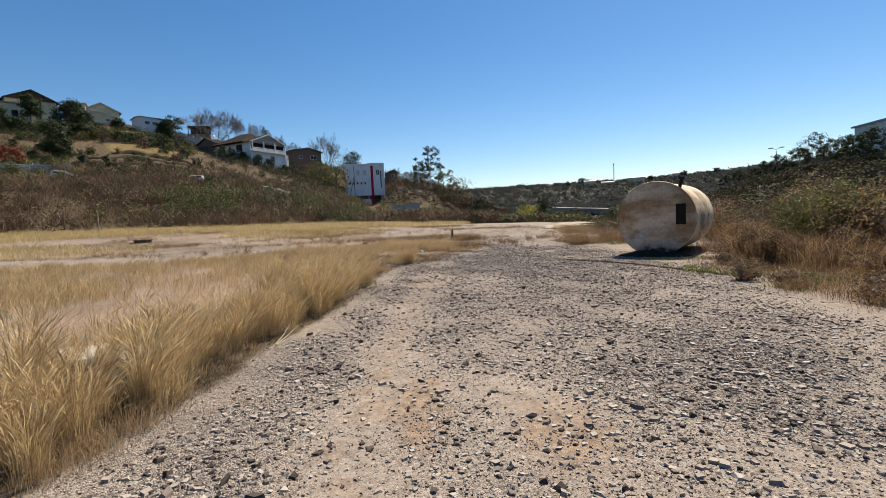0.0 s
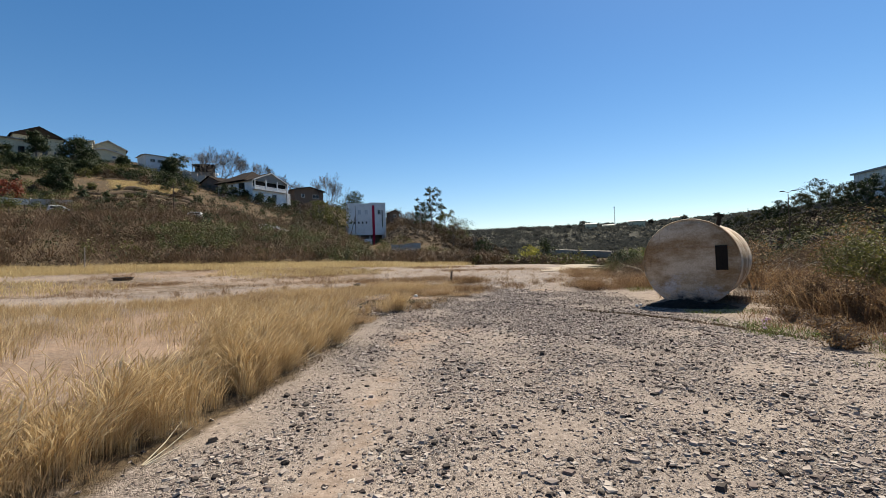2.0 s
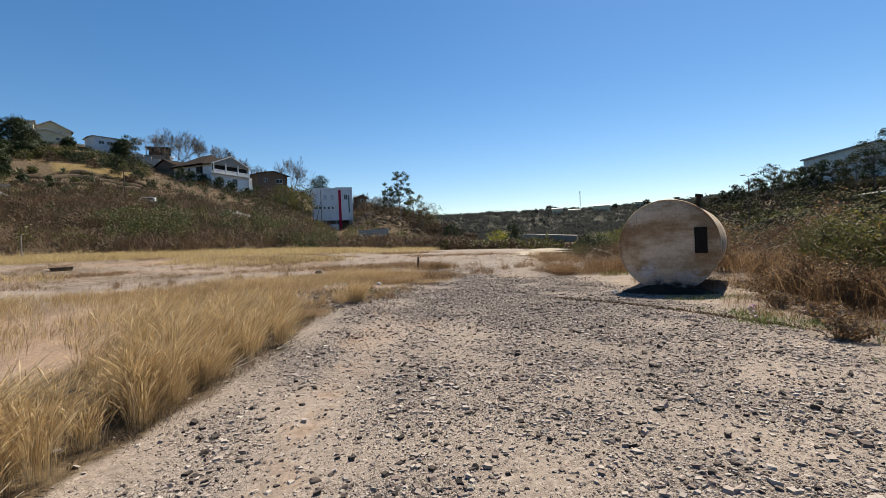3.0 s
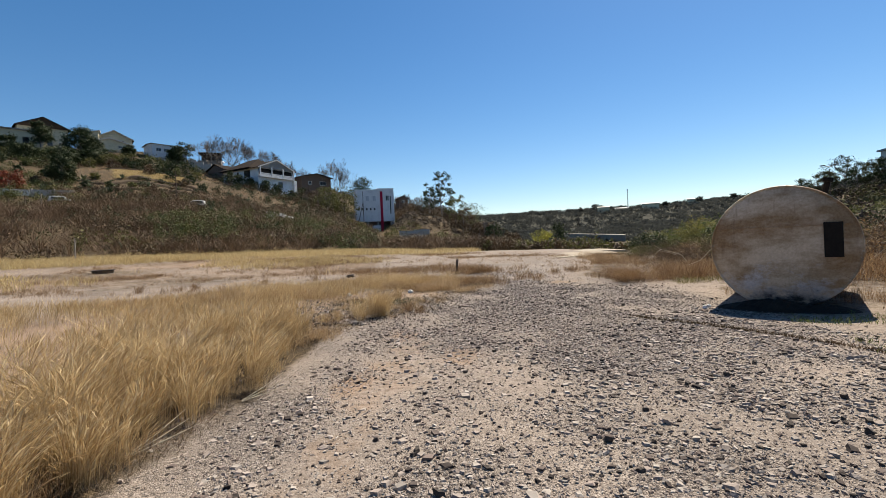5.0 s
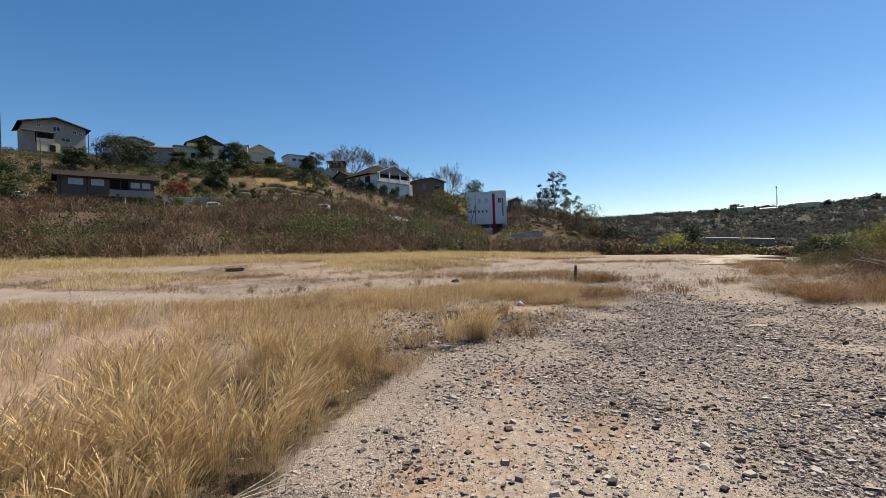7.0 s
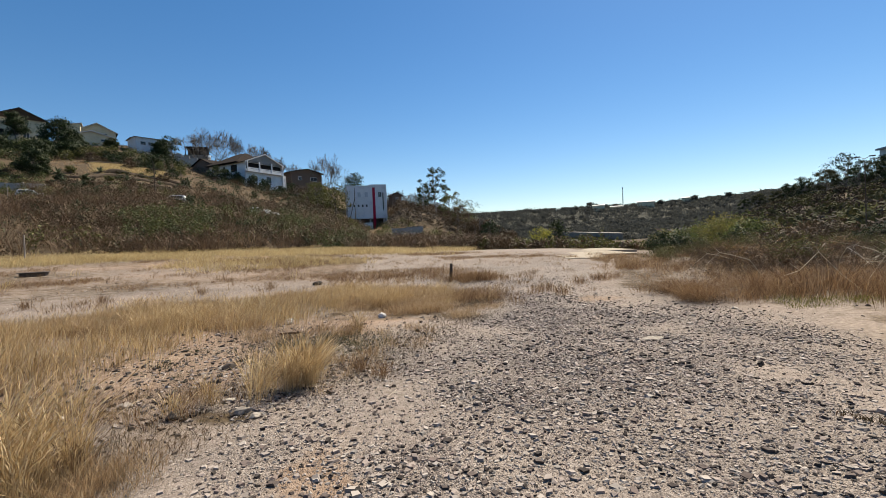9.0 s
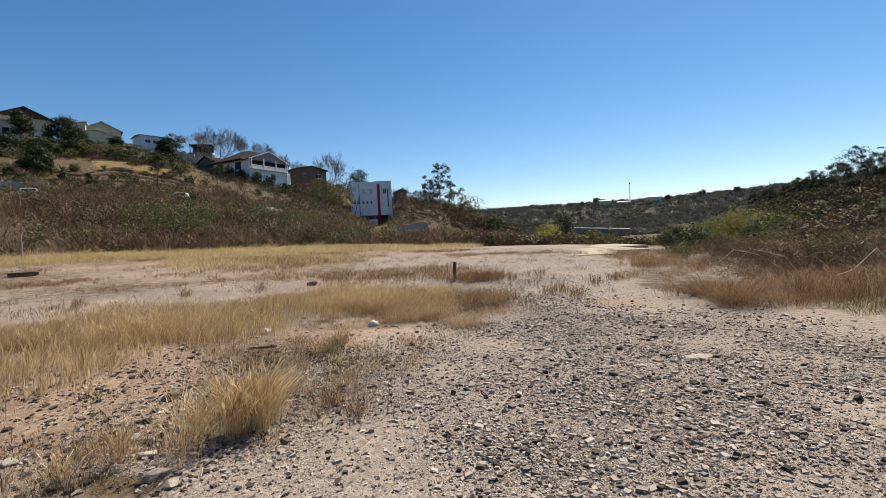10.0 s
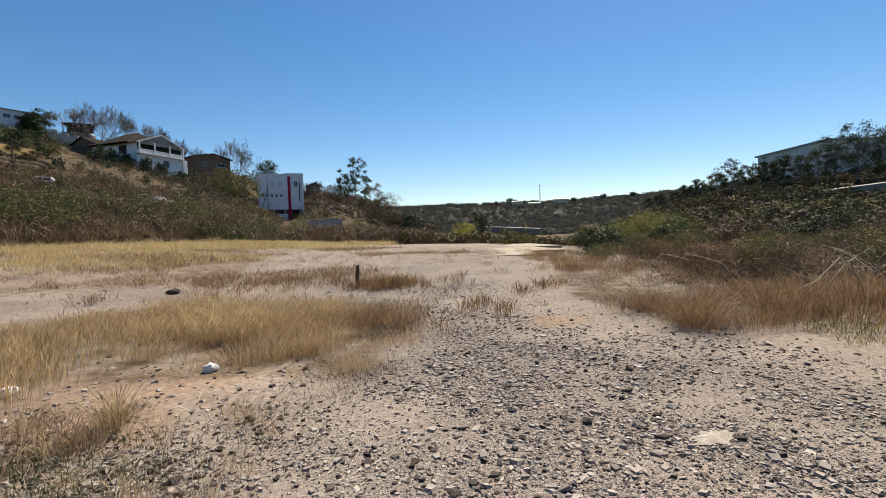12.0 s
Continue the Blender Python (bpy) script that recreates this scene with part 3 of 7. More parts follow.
tagged(blades("front_clumps", tussocks(66, 230, front_clumps, 0.12, 1.2, 0.8), 0.42, 0.0013, M_RUSSET, (0.02, 0.0), 0.5, 2.0, True, 0.26, 1.5), "bushy russet grass clumps along the edge of the field", "grass", kind="stuff")
# Short dark blades set round the feet of the russet clumps.
tagged(blades("front_low_blades", tussocks(150, 60, front_clumps, 0.16), 0.16, 0.0016, M_BRUSH, (0.0, 0.0), 0.8), "low dark blades at the foot of the russet clumps", "grass", kind="stuff")
tagged(blades("yellow_weeds", tussocks(60, 22, lambda n: np.column_stack([6.0 + 2.6 * FRONT.random(n), 18.9 + 1.1 * FRONT.random(n)]), 0.1), 0.16, 0.004, M_YELLOWGREEN, (0.0, 0.0), 0.8), "small yellow green weeds at the edge of the field", "grass", kind="stuff")
tagged(blades("field_straw", tussocks(520, 9, scatter(3, 26, 19, 48, lambda x, y: d_right(x, y) ** 0.8), 0.2), 0.55, 0.0022, M_TAWNY, (0.15, 0.0), 0.4, 0.9), "thin straw stems over the russet field", "grass", kind="stuff")
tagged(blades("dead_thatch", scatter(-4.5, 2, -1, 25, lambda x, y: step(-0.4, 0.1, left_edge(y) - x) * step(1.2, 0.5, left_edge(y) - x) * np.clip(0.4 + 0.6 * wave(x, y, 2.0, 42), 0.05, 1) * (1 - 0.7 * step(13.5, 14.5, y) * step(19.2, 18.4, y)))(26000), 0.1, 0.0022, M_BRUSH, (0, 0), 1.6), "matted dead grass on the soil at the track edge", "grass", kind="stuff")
tagged(blades("verge_grass", tussocks(900, 40, scatter(4, 14, -4, 20, d_verge), 0.1), 0.22, 0.0026, M_RUSSET, (0.05, 0.0), 0.5, 0.4), "dry verge grass beside the track", "grass", kind="stuff")
tagged(blades("far_grass", tussocks(7500, 10, scatter(-62, 2, 8, 72, d_far), 0.3), 0.45, 0.014, M_FOOT, (0.1, 0), 0.4), "pale golden grass on the open ground and at the foot of the bank", "grass", kind="stuff")
tagged(blades("bank_foot_grass", tussocks(5000, 9, scatter(-66, 0, 8, 76, lambda x, y: step(46, 54, np.hypot(x - EYE[0], y - EYE[1]) + 3 * wave(x, y, 0.2, 46)) * step(66, 61, np.hypot(x - EYE[0], y - EYE[1]) + 2.5 * wave(x, y, 0.5, 47)) * np.clip(0.55 + 0.6 * wave(x, y, 0.28, 48), 0.06, 1)), 0.4), 0.55, 0.02, M_FOOT, (0.1, 0), 0.4), "tall pale grass along the foot of the bank", "grass", kind="stuff")


tagged(blades("post_grass", tussocks(46, 60, lambda n: np.column_stack([0.1 + 0.75 * rng.standard_normal(n), 27.3 + 0.35 * rng.standard_normal(n)]), 0.09), 0.42, 0.0035, M_RUSSET, (0.05, 0.0), 0.35, 0.8), "russet dry grass round the timber post", "grass", kind="stuff")
tagged(blades("island_tip", tussocks(60, 60, lambda n: np.column_stack([0.05 + 0.5 * rng.standard_normal(n), 22.3 + 0.7 * rng.standard_normal(n)]), 0.08), 0.3, 0.002, M_RUSSET, (0.05, 0.0), 0.4, 0.6), "russet grass at the tip of the grass island", "grass", kind="stuff")


def d_plain(x, y):
    return step(2, 5, left_edge(y) - x + 4) * step(0.1, 0.7, wave(x, y, 0.7, 39)) + 0.08


tagged(blades("plain_russet", tussocks(620, 36, scatter(-24, 7, 27, 58, lambda x, y: step(0.35, 0.9, wave(x, y, 0.45, 53) + 0.3 * wave(x, y, 1.3, 54))), 0.3), 0.24, 0.007, M_RUSSET, (0.05, 0.0), 0.5), "low russet grass patches on the open ground", "grass", kind="stuff")
tagged(blades("plain_tufts", tussocks(1900, 18, scatter(-30, 7, 22, 56, d_plain), 0.11, 1.0), 0.22, 0.005, M_RUSSET, (0.05, 0.0), 0.5), "small dark tufts dotted over the open ground", "grass", kind="stuff")
tagged(blades("tall_weeds", tussocks(900, 34, scatter(5.8, 16, 2, 21, lambda x, y: step(0.9, 2.0, x - right_edge(y)) * (1 - step(4.6, 5.2, x) * step(9.6, 9.0, x) * step(13.0, 13.6, y) * step(18.6, 18.0, y))), 0.13), 0.75, 0.0034, M_RUSSET, (0.05, 0.0), 0.35, 0.8), "tall rusty dry weeds below the shrubs", "grass", kind="stuff")


tagged(blades("verge_weeds", tussocks(150, 26, scatter(4.4, 8.2, 7.5, 13.2, lambda x, y: step(-0.3, 0.4, x - right_edge(y) + 0.4) * step(2.4, 1.2, x - right_edge(y)) * np.clip(0.1 + 0.8 * wave(x, y, 2.3, 86), 0.0, 1)), 0.09), 0.11, 0.004, M_GREEN, (0.0, 0.0), 0.9), "low green weeds creeping over the verge", "grass", kind="stuff")


def weed_line():
    """A dark line of low weeds growing in a joint of the track."""
    t = rng.random(1500)
    x = np.interp(t, (0, 0.3, 0.62, 1), (3.0, 3.95, 4.7, 5.3)) + 0.03 * rng.standard_normal(1500)
    y = np.interp(t, (0, 0.3, 0.62, 1), (14.0, 12.55, 11.1, 9.6)) + 0.03 * rng.standard_normal(1500)
    tagged(blades("weed_line", np.column_stack([x, y]), 0.07, 0.005, M_BRUSH, (0, 0), 0.8), "low dark weeds growing along a joint in the track", "grass", kind="stuff")


weed_line()


def loose_tufts():
    """Small tufts standing singly on the open gravel."""
    spots = [(2.42, 22.3), (4.16, 25.5), (-11.6, 23.7), (3.4, 24.6), (-0.3, 27.4), (0.3, 27.0), (-9.2, 25.1), (2.2, 23.2), (1.8, 22.9), (-4.5, 26.6), (-7.4, 26.4), (-13.5, 23.0), (1.2, 26.5)]
    for k, (x, y) in enumerate(spots):
        n = 130
        a = np.column_stack([x + 0.11 * rng.standard_normal(n), y + 0.11 * rng.standard_normal(n)])
        tagged(blades("grass_tuft", a, 0.36, 0.004, M_RUSSET, (0.05, 0.0), 0.45), "small russet tuft of dry grass on bare gravel", "grass", "tufts on the gravel")


loose_tufts()


def edge_tussock(x, y, height, n, material, label):
    """One upright tuft: blades from a tight foot, fanning and nodding at the top."""
    off = rng.standard_normal((n, 2))
    xy = np.column_stack([x + 0.05 * off[:, 0], y + 0.05 * off[:, 1], off, np.ones(n)])
    tagged(blades("grass_tussock", xy, height, 0.0015, material, (0.06, 0.0), 0.16, 2.2, True, 0.13, 2.6), label, "grass", "tussocks along the track edge")


for x, y, h in ((-2.97, 12.22, 0.66), (-3.01, 12.72, 0.62), (-3.93, 12.75, 0.56), (-3.98, 12.43, 0.6), (-1.9, 14.85, 0.48), (-1.84, 15.15, 0.46), (-3.1, 13.1, 0.42), (-2.58, 14.5, 0.28), (-2.75, 14.18, 0.24)):
    edge_tussock(x, y, h, int(420 * h), M_GOLD, "golden tussock of dry grass standing at the track edge")
for x, y, h in ((-2.69, 13.07, 0.3), (-1.3, 15.5, 0.2), (-1.0, 15.3, 0.18)):
    edge_tussock(x, y, h, 150, M_RUSSET, "low rusty tussock of dead grass beside the track")
EDGE = np.random.default_rng(31)
for k in range(34):
    y = 2.4 + 9.4 * (k + 0.7 * EDGE.random()) / 34
    edge_tussock(float(left_edge(y)) - EDGE.uniform(-0.02, 0.4), y, EDGE.uniform(0.3, 0.6), 210, M_GOLD, "golden tussock of dry grass standing at the track edge")


def leaf_cloud(centres, radii, heights, per, size, lumps=5, ruffle=0.45):
    """Leaf quads over lumpy mounds: each mound is a heap of smaller lumps whose leaves face outward."""
    m = len(centres)
    a, o = rng.random((m, lumps)) * 6.2832, np.sqrt(rng.random((m, lumps))) * 0.62
    up = 0.22 + 0.5 * rng.random((m, lumps)) * (1 - 0.6 * o)
    lc = np.stack([np.cos(a) * o * radii[:, None], np.sin(a) * o * radii[:, None], up * heights[:, None]], -1) + centres[:, None]
    lr = radii[:, None] * (0.28 + 0.3 * rng.random((m, lumps)))
    k = np.repeat(np.arange(m * lumps), max(1, per // lumps))
    n = len(k)
    d = rng.standard_normal((n, 3))
    d[:, 2] += 0.25
    d /= np.linalg.norm(d, axis=1)[:, None]
    rad = lr.reshape(-1)[k] * (0.55 + 0.45 * rng.random(n) ** 0.5) * (1 + 0.25 * rng.standard_normal(n))
    tall = np.repeat(np.repeat(heights / np.maximum(radii, 0.1), lumps), max(1, per // lumps))
    p = lc.reshape(-1, 3)[k] + d * rad[:, None] * np.column_stack([np.ones(n), np.ones(n), np.clip(0.75 * tall, 0.5, 1.3)])
    p[:, 2] = np.maximum(p[:, 2], np.repeat(np.repeat(centres[:, 2], lumps), max(1, per // lumps)))
    return leaf_quads(p, size * (0.6 + 0.8 * rng.random(n)), d, ruffle)


def leaf_quads(p, s, out=None, ruffle=0.45):
    """Pointed leaves at p; where out is given they lie roughly across it, as on the outside of a crown."""
    n = len(p)
    u = rng.standard_normal((n, 3))
    w = rng.standard_normal((n, 3))
    if out is not None:
        nrm = out + ruffle * rng.standard_normal((n, 3))
        nrm /= np.linalg.norm(nrm, axis=1)[:, None]
        u = np.cross(nrm, u)
        w = np.cross(u, nrm)
    else:
        w = np.cross(u, w)
    u /= np.linalg.norm(u, axis=1)[:, None]
    w /= np.linalg.norm(w, axis=1)[:, None]
    s = np.asarray(s)[:, None]
    v = np.stack([p - u * s, p - w * s * 0.45, p + u * s, p + w * s * 0.45], 1).reshape(-1, 3)
    return v, np.arange(n * 4).reshape(-1, 4)


def thicket(name, xy, radius, height, per, size, material, label, category="bushes", lumps=5, ruffle=0.45):
    n = len(xy)
    r = radius * (0.6 + 0.8 * rng.random(n))
    h = height * (0.5 + 0.9 * rng.random(n))
    c = np.column_stack([xy, land(xy[:, 0], xy[:, 1]) - 0.1 * h])
    v, f = leaf_cloud(c, r, h, per, size, lumps, ruffle)
    return tagged(part(name, mesh_from(name, v, f), material), label, category, kind="stuff")


def polar(az0, az1, r0, r1, dens=None):
    def take(n):
        out, have = [], 0
        while have < n:
            a, r = np.radians(az0 + (az1 - az0) * rng.random(3 * n)), np.sqrt(r0 * r0 + (r1 * r1 - r0 * r0) * rng.random(3 * n))
            x, y = EYE[0] + r * np.sin(a), EYE[1] + r * np.cos(a)
            ok = np.ones(3 * n, bool) if dens is None else rng.random(3 * n) < dens(np.degrees(a), r, x, y)
            out.append(np.column_stack([x, y])[ok])
            have += ok.sum()
        return np.concatenate(out)[:n]
    return take


def lanes(a, r, x, y):
    """Gaps in the brush, broad and narrow."""
    return np.clip(0.55 + 0.5 * wave(x, y, 0.16, 22) + 0.45 * wave(x, y, 0.5, 23), 0.05, 1) * (1 - 0.9 * step(-16.5, -14, a) * step(4, 0, a) * step(86, 94, r) * step(175, 160, r))


def terrace(a, r):
    """1 on the open terraces and the lawn below the ridge houses."""
    return step(-44.5, -43, a) * step(-30, -31.5, a) * step(113, 117, r) * step(166, 160, r)


def open_lanes(a, r, x, y):
    return lanes(a, r, x, y) * (1 - 0.93 * terrace(a, r))


def mown(a, r, x, y):
    """The terraces round the houses stay mostly open."""
    return np.clip(0.35 + 0.6 * wave(x, y, 0.12, 24), 0.05, 1) * (1 - 0.95 * terrace(a, r))


def twigs(name, region, n, height, per, material, label):
    """Bare twigs fanned out in low bushes."""
    ob = blades(name, tussocks(n, per, region, 0.24 * height), height, height * 0.011, material, (0.0, 0.0), 0.3, fan=0.38, curve=1.4)
    return tagged(ob, label, "bushes", kind="stuff")


thicket("bank_brush", polar(-70, 4, 63, 128, lanes)(820), 2.3, 2.6, 130, 0.15, M_BRUSH, "dry brown brush covering the steep bank", ruffle=0.25)
thicket("bank_low_brush", polar(-70, 4, 62, 112, lanes)(900), 1.1, 1.3, 60, 0.12, M_BRUSH, "low dry scrub between the bushes of the bank", ruffle=0.25)
twigs("bank_twigs", polar(-68, 4, 62, 122, lanes), 1800, 2.1, 40, M_DRYTWIG, "bare upright twigs standing in the bank brush")
thicket("bank_shrubs", polar(-78, 2, 66, 150, lambda a, r, x, y: step(0.1, 0.7, wave(x, y, 0.11, 21)) * (1 - 0.95 * terrace(a, r)))(190), 2.0, 3.3, 130, 0.16, M_OLIVE, "olive green shrubs among the brush of the bank")
thicket("bank_dark", polar(-70, -12, 64, 122, lambda a, r, x, y: step(0.0, 0.6, wave(x, y, 0.3, 55)))(110), 1.7, 2.6, 120, 0.15, M_DARKLEAF, "dark evergreen bushes scattered over the bank")
thicket("bank_green", polar(-66, -2, 63, 100, lambda a, r, x, y: step(0.35, 0.9, wave(x, y, 0.09, 44) + 0.35 * wave(x, y, 0.35, 45)) * 0.3 + 1.6 * step(4.6, 2, np.abs(a + 33.2)) * step(68, 72, r) * step(92, 82, r) + 0.5 * step(4, 1, np.abs(a + 57)) * step(85, 75, r))(240), 2.2, 3.5, 130, 0.14, M_BANKGREEN, "grey green bushes low on the bank")
twigs("hill_twigs", polar(-68, 4, 118, 215, open_lanes), 700, 1.6, 34, M_DRYTWIG, "bare scrub twigs on the upper hillside")
thicket("hill_brush", polar(-68, 6, 124, 245, open_lanes)(2000), 1.9, 1.8, 50, 0.17, M_BRUSH, "dry scrub on the upper hillside")
tagged(blades("hill_grass", tussocks(5200, 8, polar(-66, 0, 108, 235, lambda a, r, x, y: np.clip(0.4 + 0.7 * wave(x, y, 0.2, 49), 0.05, 1)), 0.6), 0.4, 0.04, M_TAWNY, (0.05, 0), 0.5), "dry yellow grass on the terraced hillside", "grass", kind="stuff")
tagged(blades("slope_lawn", tussocks(1500, 18, polar(-40.2, -33.8, 140, 156, lambda a, r, x, y: np.clip(0.6 + 0.5 * wave(x, y, 0.15, 51), 0.05, 1)), 0.5), 0.3, 0.04, M_FOOT, (0.05, 0), 0.5), "bleached yellow grass on the slope below the houses", "grass", kind="stuff")
thicket("upper_scrub", polar(-67, -43.5, 116, 186)(420), 1.9, 2.0, 80, 0.16, M_BANKGREEN, "grey green scrub on the slope between the houses")
thicket("garden_shrubs", polar(-66, -10, 112, 225, mown)(560), 1.7, 2.3, 90, 0.16, M_DARKLEAF, "dark green garden shrubs between the houses")
thicket("ridge_brush", polar(-11, 2, 172, 240)(300), 2.6, 6.2, 100, 0.26, M_BRUSH, "tall dry brush along the end of the ridge")
thicket("valley_woods", polar(-8, 62, 420, 790)(2100), 8.0, 5.5, 40, 1.35, M_HAZYWOOD, "dark bushland covering the far valley side", "woods", 5, 0.3)
thicket("valley_bush", polar(-4, 62, 250, 430)(1700), 4.8, 3.8, 44, 0.8, M_HAZYWOOD, "dark bushland on the nearer valley side", "woods", 5, 0.3)
thicket("ridge_thicket", polar(-11.5, -2.2, 194, 228)(170), 2.4, 6.0, 100, 0.26, M_BRUSH, "dry brown thicket along the crest of the ridge")
thicket("spoil_scrub", polar(-8, 2.5, 104, 176)(260), 1.5, 1.9, 90, 0.16, M_BRUSH, "dry brown scrub over the spoil heaps", ruffle=0.25)
thicket("shoulder_brush", polar(-24, -13, 108, 165)(240), 2.0, 2.4, 110, 0.16, M_BRUSH, "dark dry brush on the shoulder above the white block", ruffle=0.25)
thicket("slope_scrub", polar(26, 66, 60, 250, lanes)(1250), 2.6, 2.6, 45, 0.46, M_SLOPE, "grey green scrub on the opposite slope", ruffle=0.25)
thicket("slope_brush", polar(22, 66, 50, 250)(1500), 2.4, 2.4, 40, 0.44, M_SLOPEBRUSH, "dry brown scrub on the opposite slope", ruffle=0.25)
thicket("slope_meadow", polar(32, 54, 64, 152, lambda a, r, x, y: np.clip(0.35 + 0.7 * wave(x, y, 0.09, 85), 0.02, 1))(420), 2.6, 1.4, 50, 0.32, M_MEADOW, "soft green grassy scrub below the slope road")
thicket("valley_edge_brush", polar(-4, 26, 66, 150, lanes)(900), 1.6, 2.0, 44, 0.24, M_BRUSH, "dry brush at the end of the open ground")
thicket("valley_edge_shrubs", polar(0, 26, 62, 150, lanes)(200), 1.6, 2.2, 70, 0.22, M_OLIVE, "olive shrubs at the end of the open ground")

# ---- the tank ----
def tank_material():
    m, nt, p, out = nodes_of("rusted_tank_paint")
    tc = nt.nodes.new("ShaderNodeTexCoord")

    def tex(scale, stretch, detail=5.0, rough=0.6):
        mp = nt.nodes.new("ShaderNodeMapping")
        mp.inputs["Scale"].default_value = stretch
        nt.links.new(tc.outputs["Object"], mp.inputs["Vector"])
        n = add(nt, "ShaderNodeTexNoise", Scale=scale, Detail=detail, Roughness=rough)
        nt.links.new(mp.outputs[0], n.inputs["Vector"])
        return n.outputs["Fac"]

    def mix(f, a, b):
        x = nt.nodes.new("ShaderNodeMix")
        x.data_type = "RGBA"
        nt.links.new(f, x.inputs[0])
        nt.links.new(a, x.inputs[6])
        nt.links.new(b, x.inputs[7])
        return x.outputs[2]

    def band(src, lo, hi):
        r = ramp(nt, [(lo, (0, 0, 0)), (hi, (1, 1, 1))])
        nt.links.new(src, r.inputs[0])
        return r.outputs[0]

    def colour(c, d, src):
        r = ramp(nt, [(0.3, c), (0.7, d)])
        nt.links.new(src, r.inputs[0])
        return r.outputs[0]

    def maths(op, a, b):
        x = nt.nodes.new("ShaderNodeMath")
        x.operation = op
        for i, v in enumerate((a, b)):
            if isinstance(v, (int, float)):
                x.inputs[i].default_value = v
            else:
                nt.links.new(v, x.inputs[i])
        return x.outputs[0]

    xyz = nt.nodes.new("ShaderNodeSeparateXYZ")
    nt.links.new(tc.outputs["Object"], xyz.inputs[0])
    broad, blot, streak, fine = tex(0.95, (0.7, 1, 1.5)), tex(2.4, (0.8, 1, 1.1), 6.0, 0.7), tex(5.0, (1.6, 1, 0.2)), tex(26, (1, 1, 1))
    c = colour((0.54, 0.435, 0.305), (0.7, 0.59, 0.44), fine)
    c = mix(band(broad, 0.42, 0.58), c, colour((0.24, 0.145, 0.068), (0.37, 0.245, 0.13), fine))
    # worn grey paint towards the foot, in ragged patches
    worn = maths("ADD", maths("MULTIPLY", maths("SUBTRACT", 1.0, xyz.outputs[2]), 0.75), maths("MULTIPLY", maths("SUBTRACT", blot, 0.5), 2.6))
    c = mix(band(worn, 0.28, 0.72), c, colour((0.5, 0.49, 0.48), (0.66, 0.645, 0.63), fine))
    # a rusty weld line across the end
    seam = maths("ADD", maths("MULTIPLY", maths("ABSOLUTE", maths("SUBTRACT", xyz.outputs[2], 1.5), 0.0), 4.0), maths("MULTIPLY", blot, 1.6))
    c = mix(band(maths("SUBTRACT", 1.25, seam), 0.15, 0.95), c, colour((0.22, 0.11, 0.045), (0.33, 0.19, 0.085), fine))
    c = mix(band(streak, 0.6, 0.82), c, colour((0.14, 0.08, 0.04), (0.25, 0.155, 0.085), fine))
    # near-black towards the foot, ragged, strongest in the middle
    foot_dark = maths("SUBTRACT", maths("ADD", maths("MULTIPLY", maths("SUBTRACT", 0.42, xyz.outputs[2]), 2.0), maths("MULTIPLY", maths("SUBTRACT", blot, 0.5), 2.4)), maths("MULTIPLY", maths("ABSOLUTE", xyz.outputs[0], 0.0), 0.35))
    c = mix(band(foot_dark, 0.05, 0.5), c, colour((0.03, 0.026, 0.024), (0.07, 0.06, 0.052), fine))
    nt.links.new(c, p.inputs["Base Color"])
    p.inputs["Roughness"].default_value = 0.62
    p.inputs["Specular IOR Level"].default_value = 0.3
    bp = nt.nodes.new("ShaderNodeBump")
    bp.inputs["Strength"].default_value, bp.inputs["Distance"].default_value = 0.3, 0.008
    nt.links.new(blot, bp.inputs["Height"])
    nt.links.new(bp.outputs[0], p.inputs["Normal"])
    return m


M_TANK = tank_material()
# Near-black holding the dark of openings and recesses; also for pipe and wheels.
M_DARK = surface("dark_inside", [(0.3, (0.01, 0.01, 0.01)), (0.7, (0.03, 0.025, 0.02))], 3, 30, 0.9, 0.1, 0.005)


